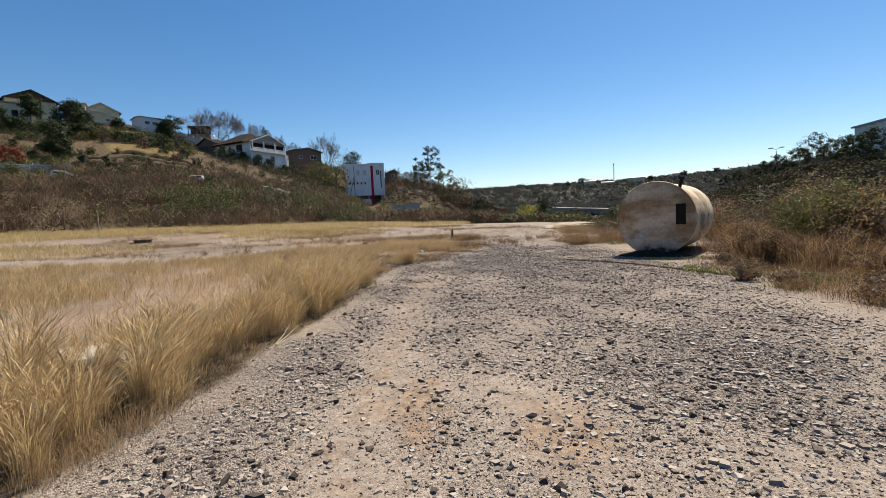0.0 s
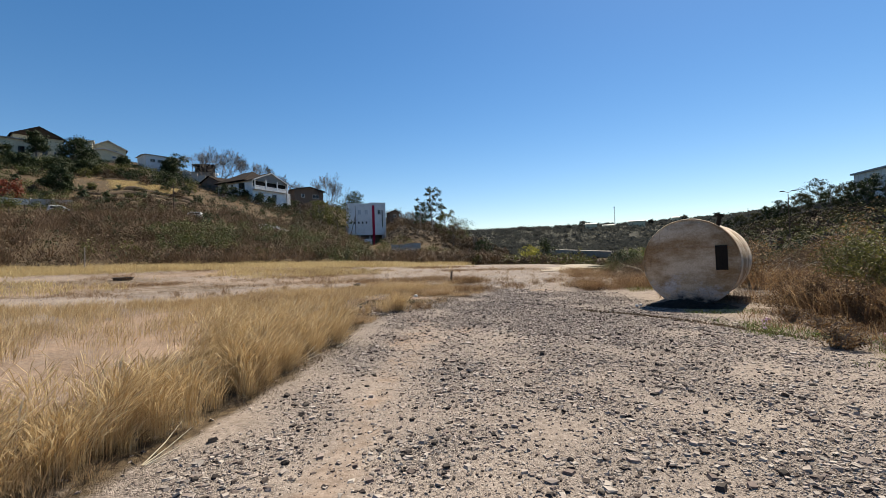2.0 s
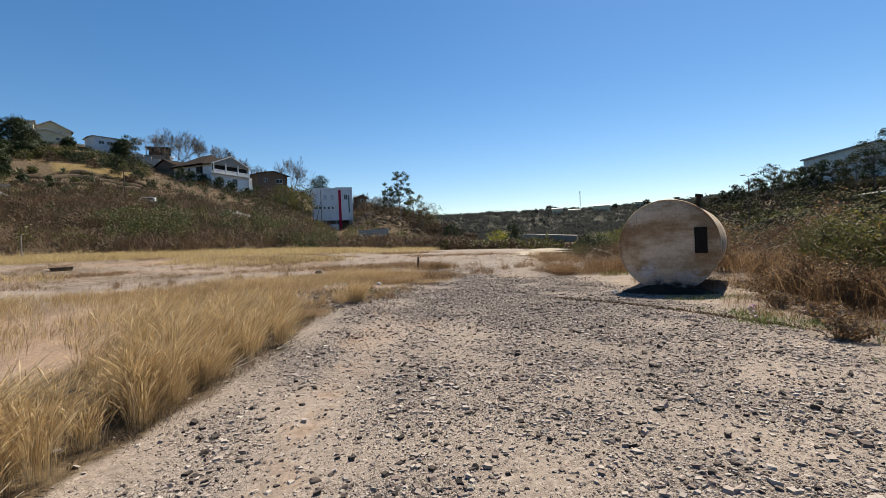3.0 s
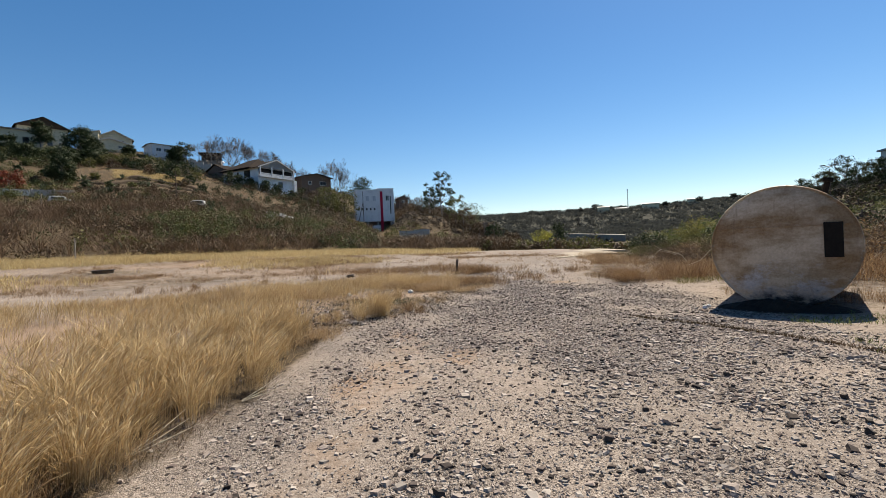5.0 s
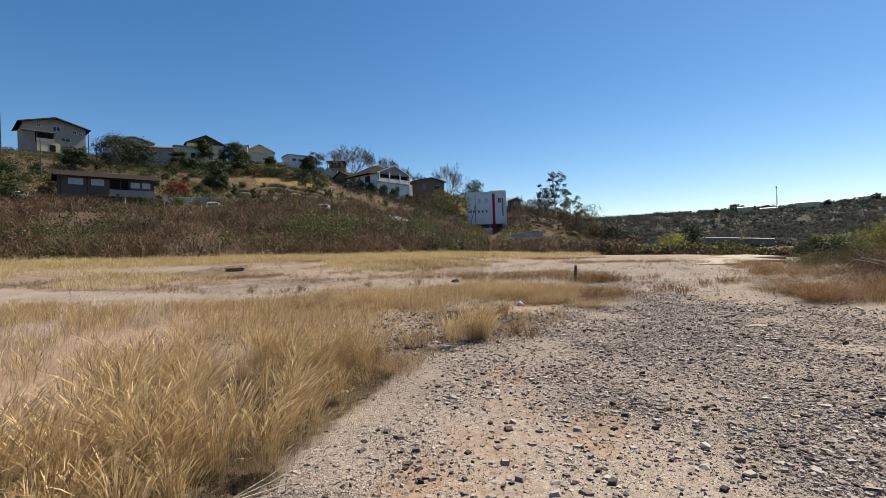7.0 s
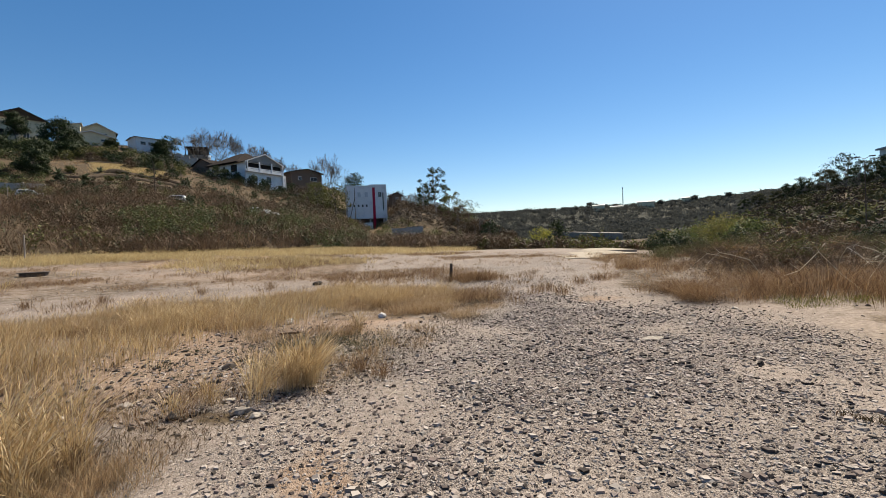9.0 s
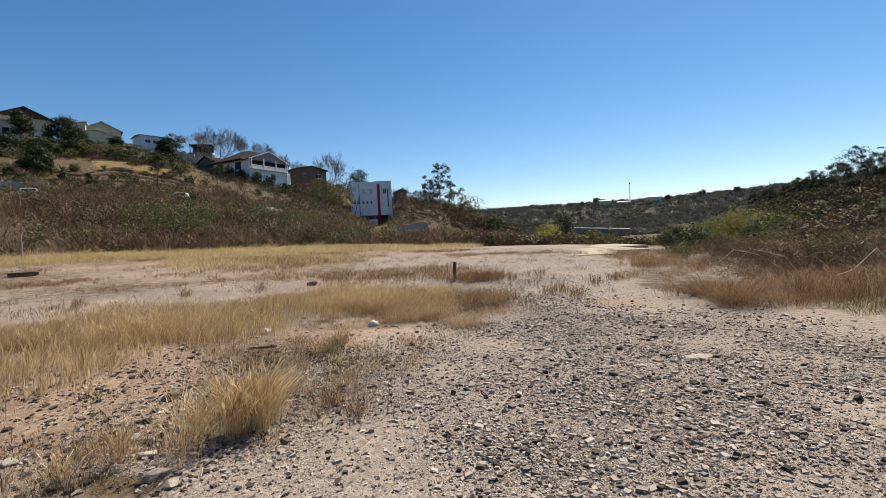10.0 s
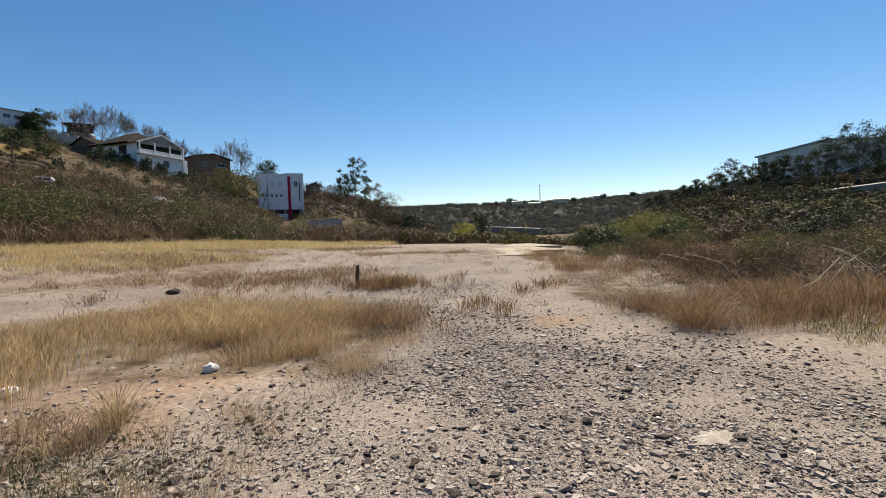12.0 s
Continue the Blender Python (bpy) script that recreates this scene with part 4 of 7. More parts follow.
def build_tank():
    R, L = 1.12, 3.6
    t = thing("storage_tank", pose(5.9, 14.45, lz(5.9, 14.45) + 0.0, 0, 0, -35), "old rusty cream steel storage tank lying on the ground", "tank")
    bm = bmesh.new()
    prof = [(-0.15, 0.0), (-0.145, 0.25), (-0.125, 0.5), (-0.09, 0.72), (-0.045, 0.88), (-0.012, 0.955), (0.0, 0.972), (0.0, 1.0), (0.035, 1.0), (0.035, 0.99), (L - 0.09, 0.99), (L - 0.03, 0.98), (L + 0.09, 0.8), (L + 0.15, 0.4), (L + 0.16, 0.0)]
    N = 64
    rings = []
    for y, s in prof:
        rings.append([bm.verts.new((R * s * math.cos(6.28319 * k / N), y, R + R * s * math.sin(6.28319 * k / N))) for k in range(N)] if s else [bm.verts.new((0, y, R))])
    for a, b in zip(rings, rings[1:]):
        for k in range(N):
            q = [a[k % len(a)], a[(k + 1) % len(a)], b[(k + 1) % len(b)], b[k % len(b)]]
            q = list(dict.fromkeys(q))
            bm.faces.new(q)
    bmesh.ops.recalc_face_normals(bm, faces=bm.faces)
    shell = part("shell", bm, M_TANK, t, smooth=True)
    shell.data.set_sharp_from_angle(angle=radians(40))
    for y in (0.9, 1.8, 2.7):
        bm = bmesh.new()
        for k in range(64):
            a0, a1 = 6.28319 * k / 64, 6.28319 * (k + 1) / 64
            q = [bm.verts.new((rr * math.cos(a), yy, R + rr * math.sin(a))) for rr, yy, a in ((R * 0.99, y - 0.012, a0), (R * 0.996, y, a0), (R * 0.996, y, a1), (R * 0.99, y - 0.012, a1))]
            bm.faces.new(q)
            q2 = [bm.verts.new((rr * math.cos(a), yy, R + rr * math.sin(a))) for rr, yy, a in ((R * 0.996, y, a0), (R * 0.99, y + 0.012, a0), (R * 0.99, y + 0.012, a1), (R * 0.996, y, a1))]
            bm.faces.new(q2)
        part("weld_seam", bm, M_TANK, t)
    bm = bmesh.new()
    for k in range(24):
        x0, x1 = -0.98 + 1.96 * k / 24, -0.98 + 1.96 * (k + 1) / 24
        dish = [-0.152 + 0.11 * (x * x + 0.145) ** 1.3 / 1.25 for x in (x0, x1)]
        q = [bm.verts.new(v) for v in ((x0, dish[0], 1.488), (x1, dish[1], 1.488), (x1, dish[1] - 0.006, 1.5), (x0, dish[0] - 0.006, 1.5), (x0, dish[0], 1.512), (x1, dish[1], 1.512))]
        bm.faces.new((q[0], q[1], q[2], q[3]))
        bm.faces.new((q[3], q[2], q[5], q[4]))
    part("end_seam", bm, M_TANK, t)
    bm = bmesh.new()
    for k in range(N):
        a0, a1 = 6.28319 * k / N, 6.28319 * (k + 1) / N
        ring = [[bm.verts.new(((R + 0.018 * math.cos(b)) * math.cos(a), 0.012 + 0.026 * math.sin(b), R + (R + 0.018 * math.cos(b)) * math.sin(a))) for b in (-1.571, -0.785, 0.0, 0.785, 1.571)] for a in (a0, a1)]
        for q in range(4):
            bm.faces.new((ring[0][q], ring[1][q], ring[1][q + 1], ring[0][q + 1]))
    bmesh.ops.remove_doubles(bm, verts=bm.verts, dist=0.0005)
    part("rim", bm, M_TANK, t, "worn pale rim", smooth=True)
    # Solid black block on the uncut end; the unlit inside is its colour.
    part("opening_dark", boxes((0.60, 0.86, -0.13, 0.1, 0.93, 1.54)), M_DARK, t, "black rectangular block standing for the dark opening in the tank end")
    bm = bmesh.new()
    tube(bm, [(0.62, 0.3, 2.0), (0.68, 0.3, 2.27)], [0.05, 0.05], 10)
    tube(bm, [(0.68, 0.3, 2.27), (0.695, 0.3, 2.34)], [0.085, 0.085], 10)
    part("filler_pipe", bm, M_DARK, t, "short dark filler pipe")
    return t


build_tank()


def soil_mound():
    """A low heap of very dark soil and litter banked against the tank's end."""
    nx, ny, g = 44, 16, np.random.default_rng(77)
    u, v = np.meshgrid(np.linspace(-1, 1, nx), np.linspace(-1, 1, ny))
    fall = np.clip(1 - u ** 2 - v ** 2, 0, 1) ** 0.7
    z = 0.19 * fall * (0.7 + 0.5 * wave(u * 1.1, v * 0.5, 6, 61) + 0.25 * g.random(u.shape)) - 0.03
    q = np.arange(nx * ny).reshape(ny, nx)
    f = np.stack([q[:-1, :-1], q[:-1, 1:], q[1:, 1:], q[1:, :-1]], -1).reshape(-1, 4)
    ob = part("soil_mound", mesh_from("soil_mound", np.stack([u * 1.12, v * 0.5, z], -1).reshape(-1, 3), f), M_DARKSOIL)
    ob.matrix_basis = pose(5.83, 14.32, lz(5.83, 14.32), 0, 0, -35)
    tagged(ob, "low mound of very dark soil against the tank end", "mound")


M_DARKSOIL = surface("dark_soil", [(0.3, (0.012, 0.010, 0.009)), (0.6, (0.035, 0.028, 0.022)), (0.8, (0.09, 0.07, 0.05))], 6, 60, 0.95, 0.8, 0.02)
soil_mound()


# ---- stones ----
def stones(name, xy, size, label, flat=0.55, big=False, plate=False, material=None, tent=False):
    """Loose stones as small broken lumps, one mesh."""
    n = len(xy)
    size = np.minimum(size, 2.6 * np.median(size))
    if big:
        g = (1 + 5 ** 0.5) / 2
        v0 = np.array([(-1, g, 0), (1, g, 0), (-1, -g, 0), (1, -g, 0), (0, -1, g), (0, 1, g), (0, -1, -g), (0, 1, -g), (g, 0, -1), (g, 0, 1), (-g, 0, -1), (-g, 0, 1)]) / 1.9
        f0 = np.array([(0, 11, 5), (0, 5, 1), (0, 1, 7), (0, 7, 10), (0, 10, 11), (1, 5, 9), (5, 11, 4), (11, 10, 2), (10, 7, 6), (7, 1, 8), (3, 9, 4), (3, 4, 2), (3, 2, 6), (3, 6, 8), (3, 8, 9), (4, 9, 5), (2, 4, 11), (6, 2, 10), (8, 6, 7), (9, 8, 1)])
    elif tent:
        v0 = np.array([(1, 0.1, -0.7), (-0.5, 0.85, -0.7), (-0.6, -0.8, -0.7), (0.1, 0.0, 0.9)])
        f0 = np.array([(0, 1, 3), (1, 2, 3), (2, 0, 3)])
    elif not plate:
        v0 = np.array([(1, 0.1, -0.6), (-0.1, 1, -0.6), (-1, 0, -0.6), (0.1, -1, -0.6), (0.6, 0.3, 0.8), (-0.6, -0.2, 0.6)])
        f0 = np.array([(0, 1, 4), (1, 5, 4), (1, 2, 5), (2, 3, 5), (3, 4, 5), (3, 0, 4)])
    else:
        v0 = np.array([(1, 0.15, -0.7), (-0.15, 0.95, -0.7), (-1, -0.1, -0.7), (0.2, -0.95, -0.7), (0.8, 0.1, 0.8), (-0.1, 0.75, 0.7), (-0.8, -0.1, 0.6), (0.15, -0.8, 0.75)])
        f0 = np.array([(0, 1, 5), (0, 5, 4), (1, 2, 6), (1, 6, 5), (2, 3, 7), (2, 7, 6), (3, 0, 4), (3, 4, 7), (4, 5, 6), (4, 6, 7)])
    v = v0[None] * (0.65 + 0.7 * rng.random((n, len(v0), 1)))
    v = v * np.stack([0.75 + 0.6 * rng.random(n), 0.6 + 0.5 * rng.random(n), flat * (0.35 + 1.0 * rng.random(n))], 1)[:, None]
    a, b = rng.random(n) * 6.2832, rng.standard_normal(n) * (0.22 if plate else 0.35)
    c, s_, cb, sb = np.cos(a)[:, None], np.sin(a)[:, None], np.cos(b)[:, None], np.sin(b)[:, None]
    y, z = v[..., 1] * cb - v[..., 2] * sb, v[..., 1] * sb + v[..., 2] * cb
    x = v[..., 0]
    v = np.stack([x * c - y * s_, x * s_ + y * c, z], -1) * size[:, None, None]
    base = np.column_stack([xy, land(xy[:, 0], xy[:, 1]) + size * flat * 0.45 + 0.002])
    v = (v + base[:, None]).reshape(-1, 3)
    f = (np.arange(n)[:, None, None] * len(v0) + f0[None]).reshape(-1, 3)
    return tagged(part(name, mesh_from(name, v, f), material or M_STONE), label, "gravel", kind="stuff")


def d_gravel(x, y):
    road = step(0.0, 0.9, x - gravel_edge(y) + 0.25 * wave(x, y, 1.3, 93)) * step(-0.3, 0.6, right_edge(y) - x)
    return road * gravel_cover(x, y) * (0.25 + 0.75 * step(27, 18, y))


def d_rubble(x, y):
    return 0.9 * np.exp(-(((x + 2.5) / 2.1) ** 2 + ((y - 16.2) / 2.1) ** 2)) + 0.15 * step(0, 0.4, left_edge(y) - x) * step(1.6, 0.6, left_edge(y) - x)


def build_gravel():
    near = lambda x, y: d_gravel(x, y) * step(22, 14, y)
    xy = scatter(-2.8, 6.0, 1.2, 22, near)(100000)
    stones("gravel_grit", xy, 0.0072 * np.exp(0.35 * rng.standard_normal(len(xy))), "fine grey grit spread over the track", 0.55, tent=True)
    xy = scatter(-2.8, 6.0, 0.8, 27, d_gravel)(56000)
    stones("fine_gravel", xy, 0.0105 * np.exp(0.45 * rng.standard_normal(len(xy))), "grey crushed gravel spread over the track", 0.45)
    xy = scatter(-2.8, 6.0, 0.8, 27, lambda x, y: d_gravel(x, y) ** 1.5 + 0.02)(24000)
    stones("coarse_gravel", xy, 0.0195 * np.exp(0.38 * rng.standard_normal(len(xy))), "coarse flat broken stones lying on the track", 0.34, plate=True)
    xy = scatter(-2.4, 5.6, 1.5, 24, lambda x, y: d_gravel(x, y) ** 1.3 * np.clip(0.5 + 0.7 * wave(x, y, 1.9, 90), 0.08, 1))(1300)
    stones("stray_stones", xy, 0.021 * np.exp(0.3 * rng.standard_normal(len(xy))), "larger dark angular stones strewn on the track", 0.55, plate=True, material=M_ROCK)
    xy = scatter(-7, 0.5, 1, 20, d_rubble)(4500)
    stones("edge_rubble", xy, 0.014 * np.exp(0.5 * rng.standard_normal(len(xy))), "broken stones at the grass edge", 0.45, plate=True)
    xy = np.column_stack([rng.uniform(-22, 10, 9000), 18 + 34 * rng.random(9000)])
    stones("plain_stones", xy, 0.02 * np.exp(0.45 * rng.standard_normal(len(xy))), "scattered stones on the open ground", 0.5)
    xy = polar(-11, 1, 108, 185, lambda a, r, x, y: step(0.6, 2.0, sum(q[2] * np.exp(-((a - q[0]) * 0.01745 * q[1] / q[3]) ** 2 - ((r - q[1]) / q[4]) ** 2) for q in SPOIL)))(2600)
    stones("scree", xy, 0.24 * np.exp(0.4 * rng.standard_normal(len(xy))), "grey brown rubble scree on the end of the ridge", 0.4, True, material=M_SCREE)


build_gravel()


def rock(name, x, y, size, material, label, seed, group="", squash=0.7):
    g = np.random.default_rng(seed + 900)
    bm = bmesh.new()
    for k in range(16):
        d = g.standard_normal(3)
        d /= np.linalg.norm(d)
        bm.verts.new((d[0] * size * 1.15, d[1] * size * 0.9, d[2] * size * squash))
    hull = bmesh.ops.convex_hull(bm, input=bm.verts)
    bmesh.ops.delete(bm, geom=[v for v in bm.verts if not v.link_faces], context="VERTS")
    bmesh.ops.bevel(bm, geom=list(bm.edges), offset=size * 0.06, segments=1, affect="EDGES")
    ob = part(name, bm, material)
    ob.matrix_basis = pose(x, y, lz(x, y) + size * squash * 0.45, 0, 0, seed * 57 % 360)
    return tagged(ob, label, "rock", group)


ROCKS = [(-6.18, 27.97, 0.2), (-3.1, 15.78, 0.085), (-2.75, 14.14, 0.075), (-2.9, 15.2, 0.05), (-3.8, 14.3, 0.06), (-2.2, 16.2, 0.06), (-1.25, 5.66, 0.035), (-1.8, 5.43, 0.03), (0.93, 5.2, 0.03),
         (0.43, 6.25, 0.028), (2.15, 5.4, 0.04), (-0.16, 5.95, 0.035), (0.83, 5.64, 0.03), (1.1, 13.97, 0.035), (3.32, 15.49, 0.05), (-0.9, 17.9, 0.05), (1.9, 17.4, 0.05), (2.9, 18.6, 0.055), (1.5, 16.3, 0.05), (2.2, 16.0, 0.045), (0.8, 16.4, 0.04)]
for k, (x, y, s) in enumerate(ROCKS):
    rock("rock", x, y, s, M_ROCK, "dark angular rock lying on the gravel" if s < 0.15 else "large dark brown rock on the pale open ground", k, "loose dark rocks")
for k, (x, y, s) in enumerate([(-4.25, 14.3, 0.11), (-3.9, 14.15, 0.08), (-2.15, 14.3, 0.09), (-1.98, 14.2, 0.06), (-3.16, 15.8, 0.08), (-3.45, 14.45, 0.07), (-2.8, 14.9, 0.05), (-2.45, 14.6, 0.07), (2.75, 17.59, 0.06), (-4.6, 18.1, 0.06), (-3.3, 13.6, 0.06)]):
    rock("pale_stone", x, y, s, M_RUBBLE, "pale broken concrete lump on the ground", k + 40, "pale concrete lumps", 0.5)


# ---- house kit ----
def paint(name, rgb, rough=0.7, dirt=0.75):
    d = tuple(c * dirt for c in rgb)
    return surface(name, [(0.3, d), (0.5, rgb), (0.75, tuple(min(1, c * 1.06) for c in rgb))], 0.6, 9, rough, 0.1, 0.01)


M_WHITE = paint("white_paint", (0.74, 0.74, 0.74))
M_CREAM = paint("cream_plaster", (0.56, 0.5, 0.36))
M_GREYWALL = paint("grey_plaster", (0.3, 0.275, 0.245))
M_BLUEWHITE = paint("blue_white_plaster", (0.6, 0.64, 0.68))
M_ROOFGREEN = surface("green_sheet_roof", [(0.3, (0.1, 0.14, 0.125)), (0.7, (0.17, 0.21, 0.19))], 0.5, 9, 0.7, 0.2, 0.02)
M_BROWNWALL = paint("brown_grey_plaster", (0.31, 0.28, 0.24))
M_TANWALL = paint("tan_plaster", (0.15, 0.105, 0.08))
M_DARKWALL = paint("dark_brown_wall", (0.13, 0.105, 0.09))
M_BLIND = paint("white_blind", (0.5, 0.52, 0.55))
M_ROOFBROWN = surface("brown_tile_roof", [(0.3, (0.011, 0.008, 0.007)), (0.7, (0.028, 0.02, 0.016))], 0.8, 12, 0.95, 0.3, 0.02)
M_GABLE = surface("brown_timber_boards", [(0.3, (0.05, 0.03, 0.02)), (0.7, (0.12, 0.075, 0.048))], 0.8, 12, 0.9, 0.3, 0.02)
M_ROOFRED = surface("red_tile_roof", [(0.3, (0.075, 0.03, 0.022)), (0.7, (0.14, 0.06, 0.042))], 0.8, 12, 0.85, 0.3, 0.02)
M_ROOFGREY = surface("grey_sheet_roof", [(0.3, (0.20, 0.21, 0.22)), (0.7, (0.36, 0.37, 0.38))], 0.5, 9, 0.6, 0.2, 0.02)
M_FASCIA = paint("fascia_board", (0.62, 0.60, 0.57))
M_DARKTRIM = paint("dark_trim", (0.07, 0.055, 0.05))
M_RED = paint("red_stripe", (0.42, 0.02, 0.05))
M_CONCRETE = surface("bare_concrete", [(0.3, (0.30, 0.28, 0.25)), (0.6, (0.46, 0.43, 0.39)), (0.8, (0.56, 0.53, 0.48))], 0.7, 10, 0.9, 0.3, 0.01)
M_PALESLAB = surface("pale_screed", [(0.3, (0.23, 0.196, 0.15)), (0.6, (0.36, 0.315, 0.25)), (0.8, (0.44, 0.39, 0.32))], 0.6, 8, 0.9, 0.3, 0.01)
M_POLE = surface("weathered_pole", [(0.3, (0.05, 0.04, 0.035)), (0.7, (0.13, 0.105, 0.085))], 2, 20, 0.9, 0.3, 0.01)
M_METAL = surface("galvanised_metal", [(0.3, (0.34, 0.35, 0.36)), (0.7, (0.5, 0.5, 0.5))], 2, 20, 0.5, 0.1, 0.005, metal=0.6)
M_SHED = paint("grey_green_cladding", (0.55, 0.58, 0.57))
M_SHEDROOF = paint("grey_roof_edge", (0.3, 0.32, 0.33))


def glass(name):
    m, nt, p, out = nodes_of(name)
    n = add(nt, "ShaderNodeTexNoise", Scale=0.7, Detail=2.0)
    r = ramp(nt, [(0.35, (0.012, 0.014, 0.017)), (0.65, (0.05, 0.055, 0.06))])
    geo = nt.nodes.new("ShaderNodeNewGeometry")
    nt.links.new(geo.outputs["Position"], n.inputs["Vector"])
    nt.links.new(n.outputs["Fac"], r.inputs[0])
    nt.links.new(r.outputs[0], p.inputs["Base Color"])
    p.inputs["Roughness"].default_value = 0.12
    return m


M_GLASS = glass("window_glass")


def window(parent, m, w, h, material=None, glass_material=None):
    """A framed window on a wall face; m places its middle, facing local -y."""
    t = 0.09
    fr = part("window", boxes((-w / 2, w / 2, -0.07, 0.02, h / 2 - t, h / 2), (-w / 2, w / 2, -0.11, 0.02, -h / 2, -h / 2 + t), (-w / 2, -w / 2 + t, -0.07, 0.02, -h / 2 + t, h / 2 - t), (w / 2 - t, w / 2, -0.07, 0.02, -h / 2 + t, h / 2 - t), (-0.03, 0.03, -0.06, 0.02, -h / 2 + t, h / 2 - t)), material or M_FASCIA, parent)
    fr.matrix_basis = m
    part("pane", boxes((-w / 2 + t, w / 2 - t, -0.035, 0.01, -h / 2 + t, h / 2 - t)), glass_material or M_GLASS, fr)
    return fr


def gable_wall(w, d, h, rise, along):
    """Walls with gable ends; the ridge runs along y or x."""
    bm = bmesh.new()
    if along == "y":
        prof = [(-w / 2, -5), (w / 2, -5), (w / 2, h), (0, h + rise), (-w / 2, h)]
        a, b = [bm.verts.new((x, -d / 2, z)) for x, z in prof], [bm.verts.new((x, d / 2, z)) for x, z in prof]
    else:
        prof = [(-d / 2, -5), (d / 2, -5), (d / 2, h), (0, h + rise), (-d / 2, h)]
        a, b = [bm.verts.new((-w / 2, y, z)) for y, z in prof], [bm.verts.new((w / 2, y, z)) for y, z in prof]
    bm.faces.new(a)
    bm.faces.new(b[::-1])
    n = len(a)
    for k in range(n):
        bm.faces.new((a[(k + 1) % n], a[k], b[k], b[(k + 1) % n]))
    bmesh.ops.recalc_face_normals(bm, faces=bm.faces)
    return bm


def slab_roof(w, d, h, rise, along, over=0.6, thick=0.16):
    """Two sloping slabs with eaves."""
    span, length = (w, d) if along == "y" else (d, w)
    k = rise / (span / 2)
    out = []
    for sgn in (-1, 1):
        bm = bmesh.new()
        e = span / 2 + over
        pr = [(0, h + rise + 0.02), (sgn * e, h + 0.02 - k * over), (sgn * e, h + 0.02 - k * over + thick), (0, h + rise + 0.02 + thick)]
        y0, y1 = -length / 2 - over, length / 2 + over
        if along == "y":
            a, b = [bm.verts.new((x, y0, z)) for x, z in pr], [bm.verts.new((x, y1, z)) for x, z in pr]
        else:
            a, b = [bm.verts.new((y0, x, z)) for x, z in pr], [bm.verts.new((y1, x, z)) for x, z in pr]
        bm.faces.new(a)
        bm.faces.new(b[::-1])
        for q in range(4):
            bm.faces.new((a[(q + 1) % 4], a[q], b[q], b[(q + 1) % 4]))
        bmesh.ops.recalc_face_normals(bm, faces=bm.faces)
        out.append(bm)
    return out


def barge(w, h, rise, y, over=0.6):
    """White boards along a gable's slopes."""
    bm = bmesh.new()
    k = rise / (w / 2)
    for sgn in (-1, 1):
        e = w / 2 + over
        pr = [(0, h + rise - 0.14), (sgn * e, h - k * over - 0.14), (sgn * e, h - k * over + 0.22), (0, h + rise + 0.22)]
        a, b = [bm.verts.new((x, y - 0.06, z)) for x, z in pr], [bm.verts.new((x, y, z)) for x, z in pr]
        bm.faces.new(a)
        bm.faces.new(b[::-1])
        for q in range(4):
            bm.faces.new((a[(q + 1) % 4], a[q], b[q], b[(q + 1) % 4]))
    bmesh.ops.recalc_face_normals(bm, faces=bm.faces)
    return bm


def face(which, w, d, u, z):
    """Placement on a house wall: front, left, right; u along the wall, z its height."""
    if which == "front":
        return pose(u, -d / 2, z)
    if which == "left":
        return pose(-w / 2, -u, z, 0, 0, -90)
    return pose(w / 2, u, z, 0, 0, 90)


def house(label, az, r, el, w, d, h, rise, along, wall, roof, wins, turn=0.0, trim=None, over=0.6, name="house", pane=None, sash=None):
    x, y = at(az, r)
    z = EYE[2] + r * math.tan(radians(el))
    t = thing(name, pose(x, y, z, 0, 0, -az + turn), label, "house")
    part("wall", gable_wall(w, d, h, rise, along), wall, t)
    for bm in slab_roof(w, d, h, rise, along, over):
        part("roof", bm, roof, t)
    if trim is not None and along == "y":
        part("barge_board", barge(w, h, rise, -d / 2 - over), trim, t)
    for which, u, zz, ww, hh in wins:
        window(t, face(which, w, d, u, zz), ww, hh, sash, pane)
    return t


def hip_roof(x0, x1, y0, y1, z, rise, run):
    """A hipped roof over a rectangle, its ridge along y, with a thin eaves edge."""
    bm = bmesh.new()
    low = [bm.verts.new((x, y, z - 0.16)) for x, y in ((x0, y0), (x1, y0), (x1, y1), (x0, y1))]
    rim = [bm.verts.new((x, y, z)) for x, y in ((x0, y0), (x1, y0), (x1, y1), (x0, y1))]
    xm = (x0 + x1) / 2
    a, b = bm.verts.new((xm, y0 + run, z + rise)), bm.verts.new((xm, y1 - run, z + rise))
    for f in ((rim[0], rim[1], a), (rim[1], rim[2], b, a), (rim[2], rim[3], b), (rim[3], rim[0], a, b), low[::-1]):
        bm.faces.new(f)
    for k in range(4):
        bm.faces.new((low[k], low[(k + 1) % 4], rim[(k + 1) % 4], rim[k]))
    bmesh.ops.recalc_face_normals(bm, faces=bm.faces)
    return bm


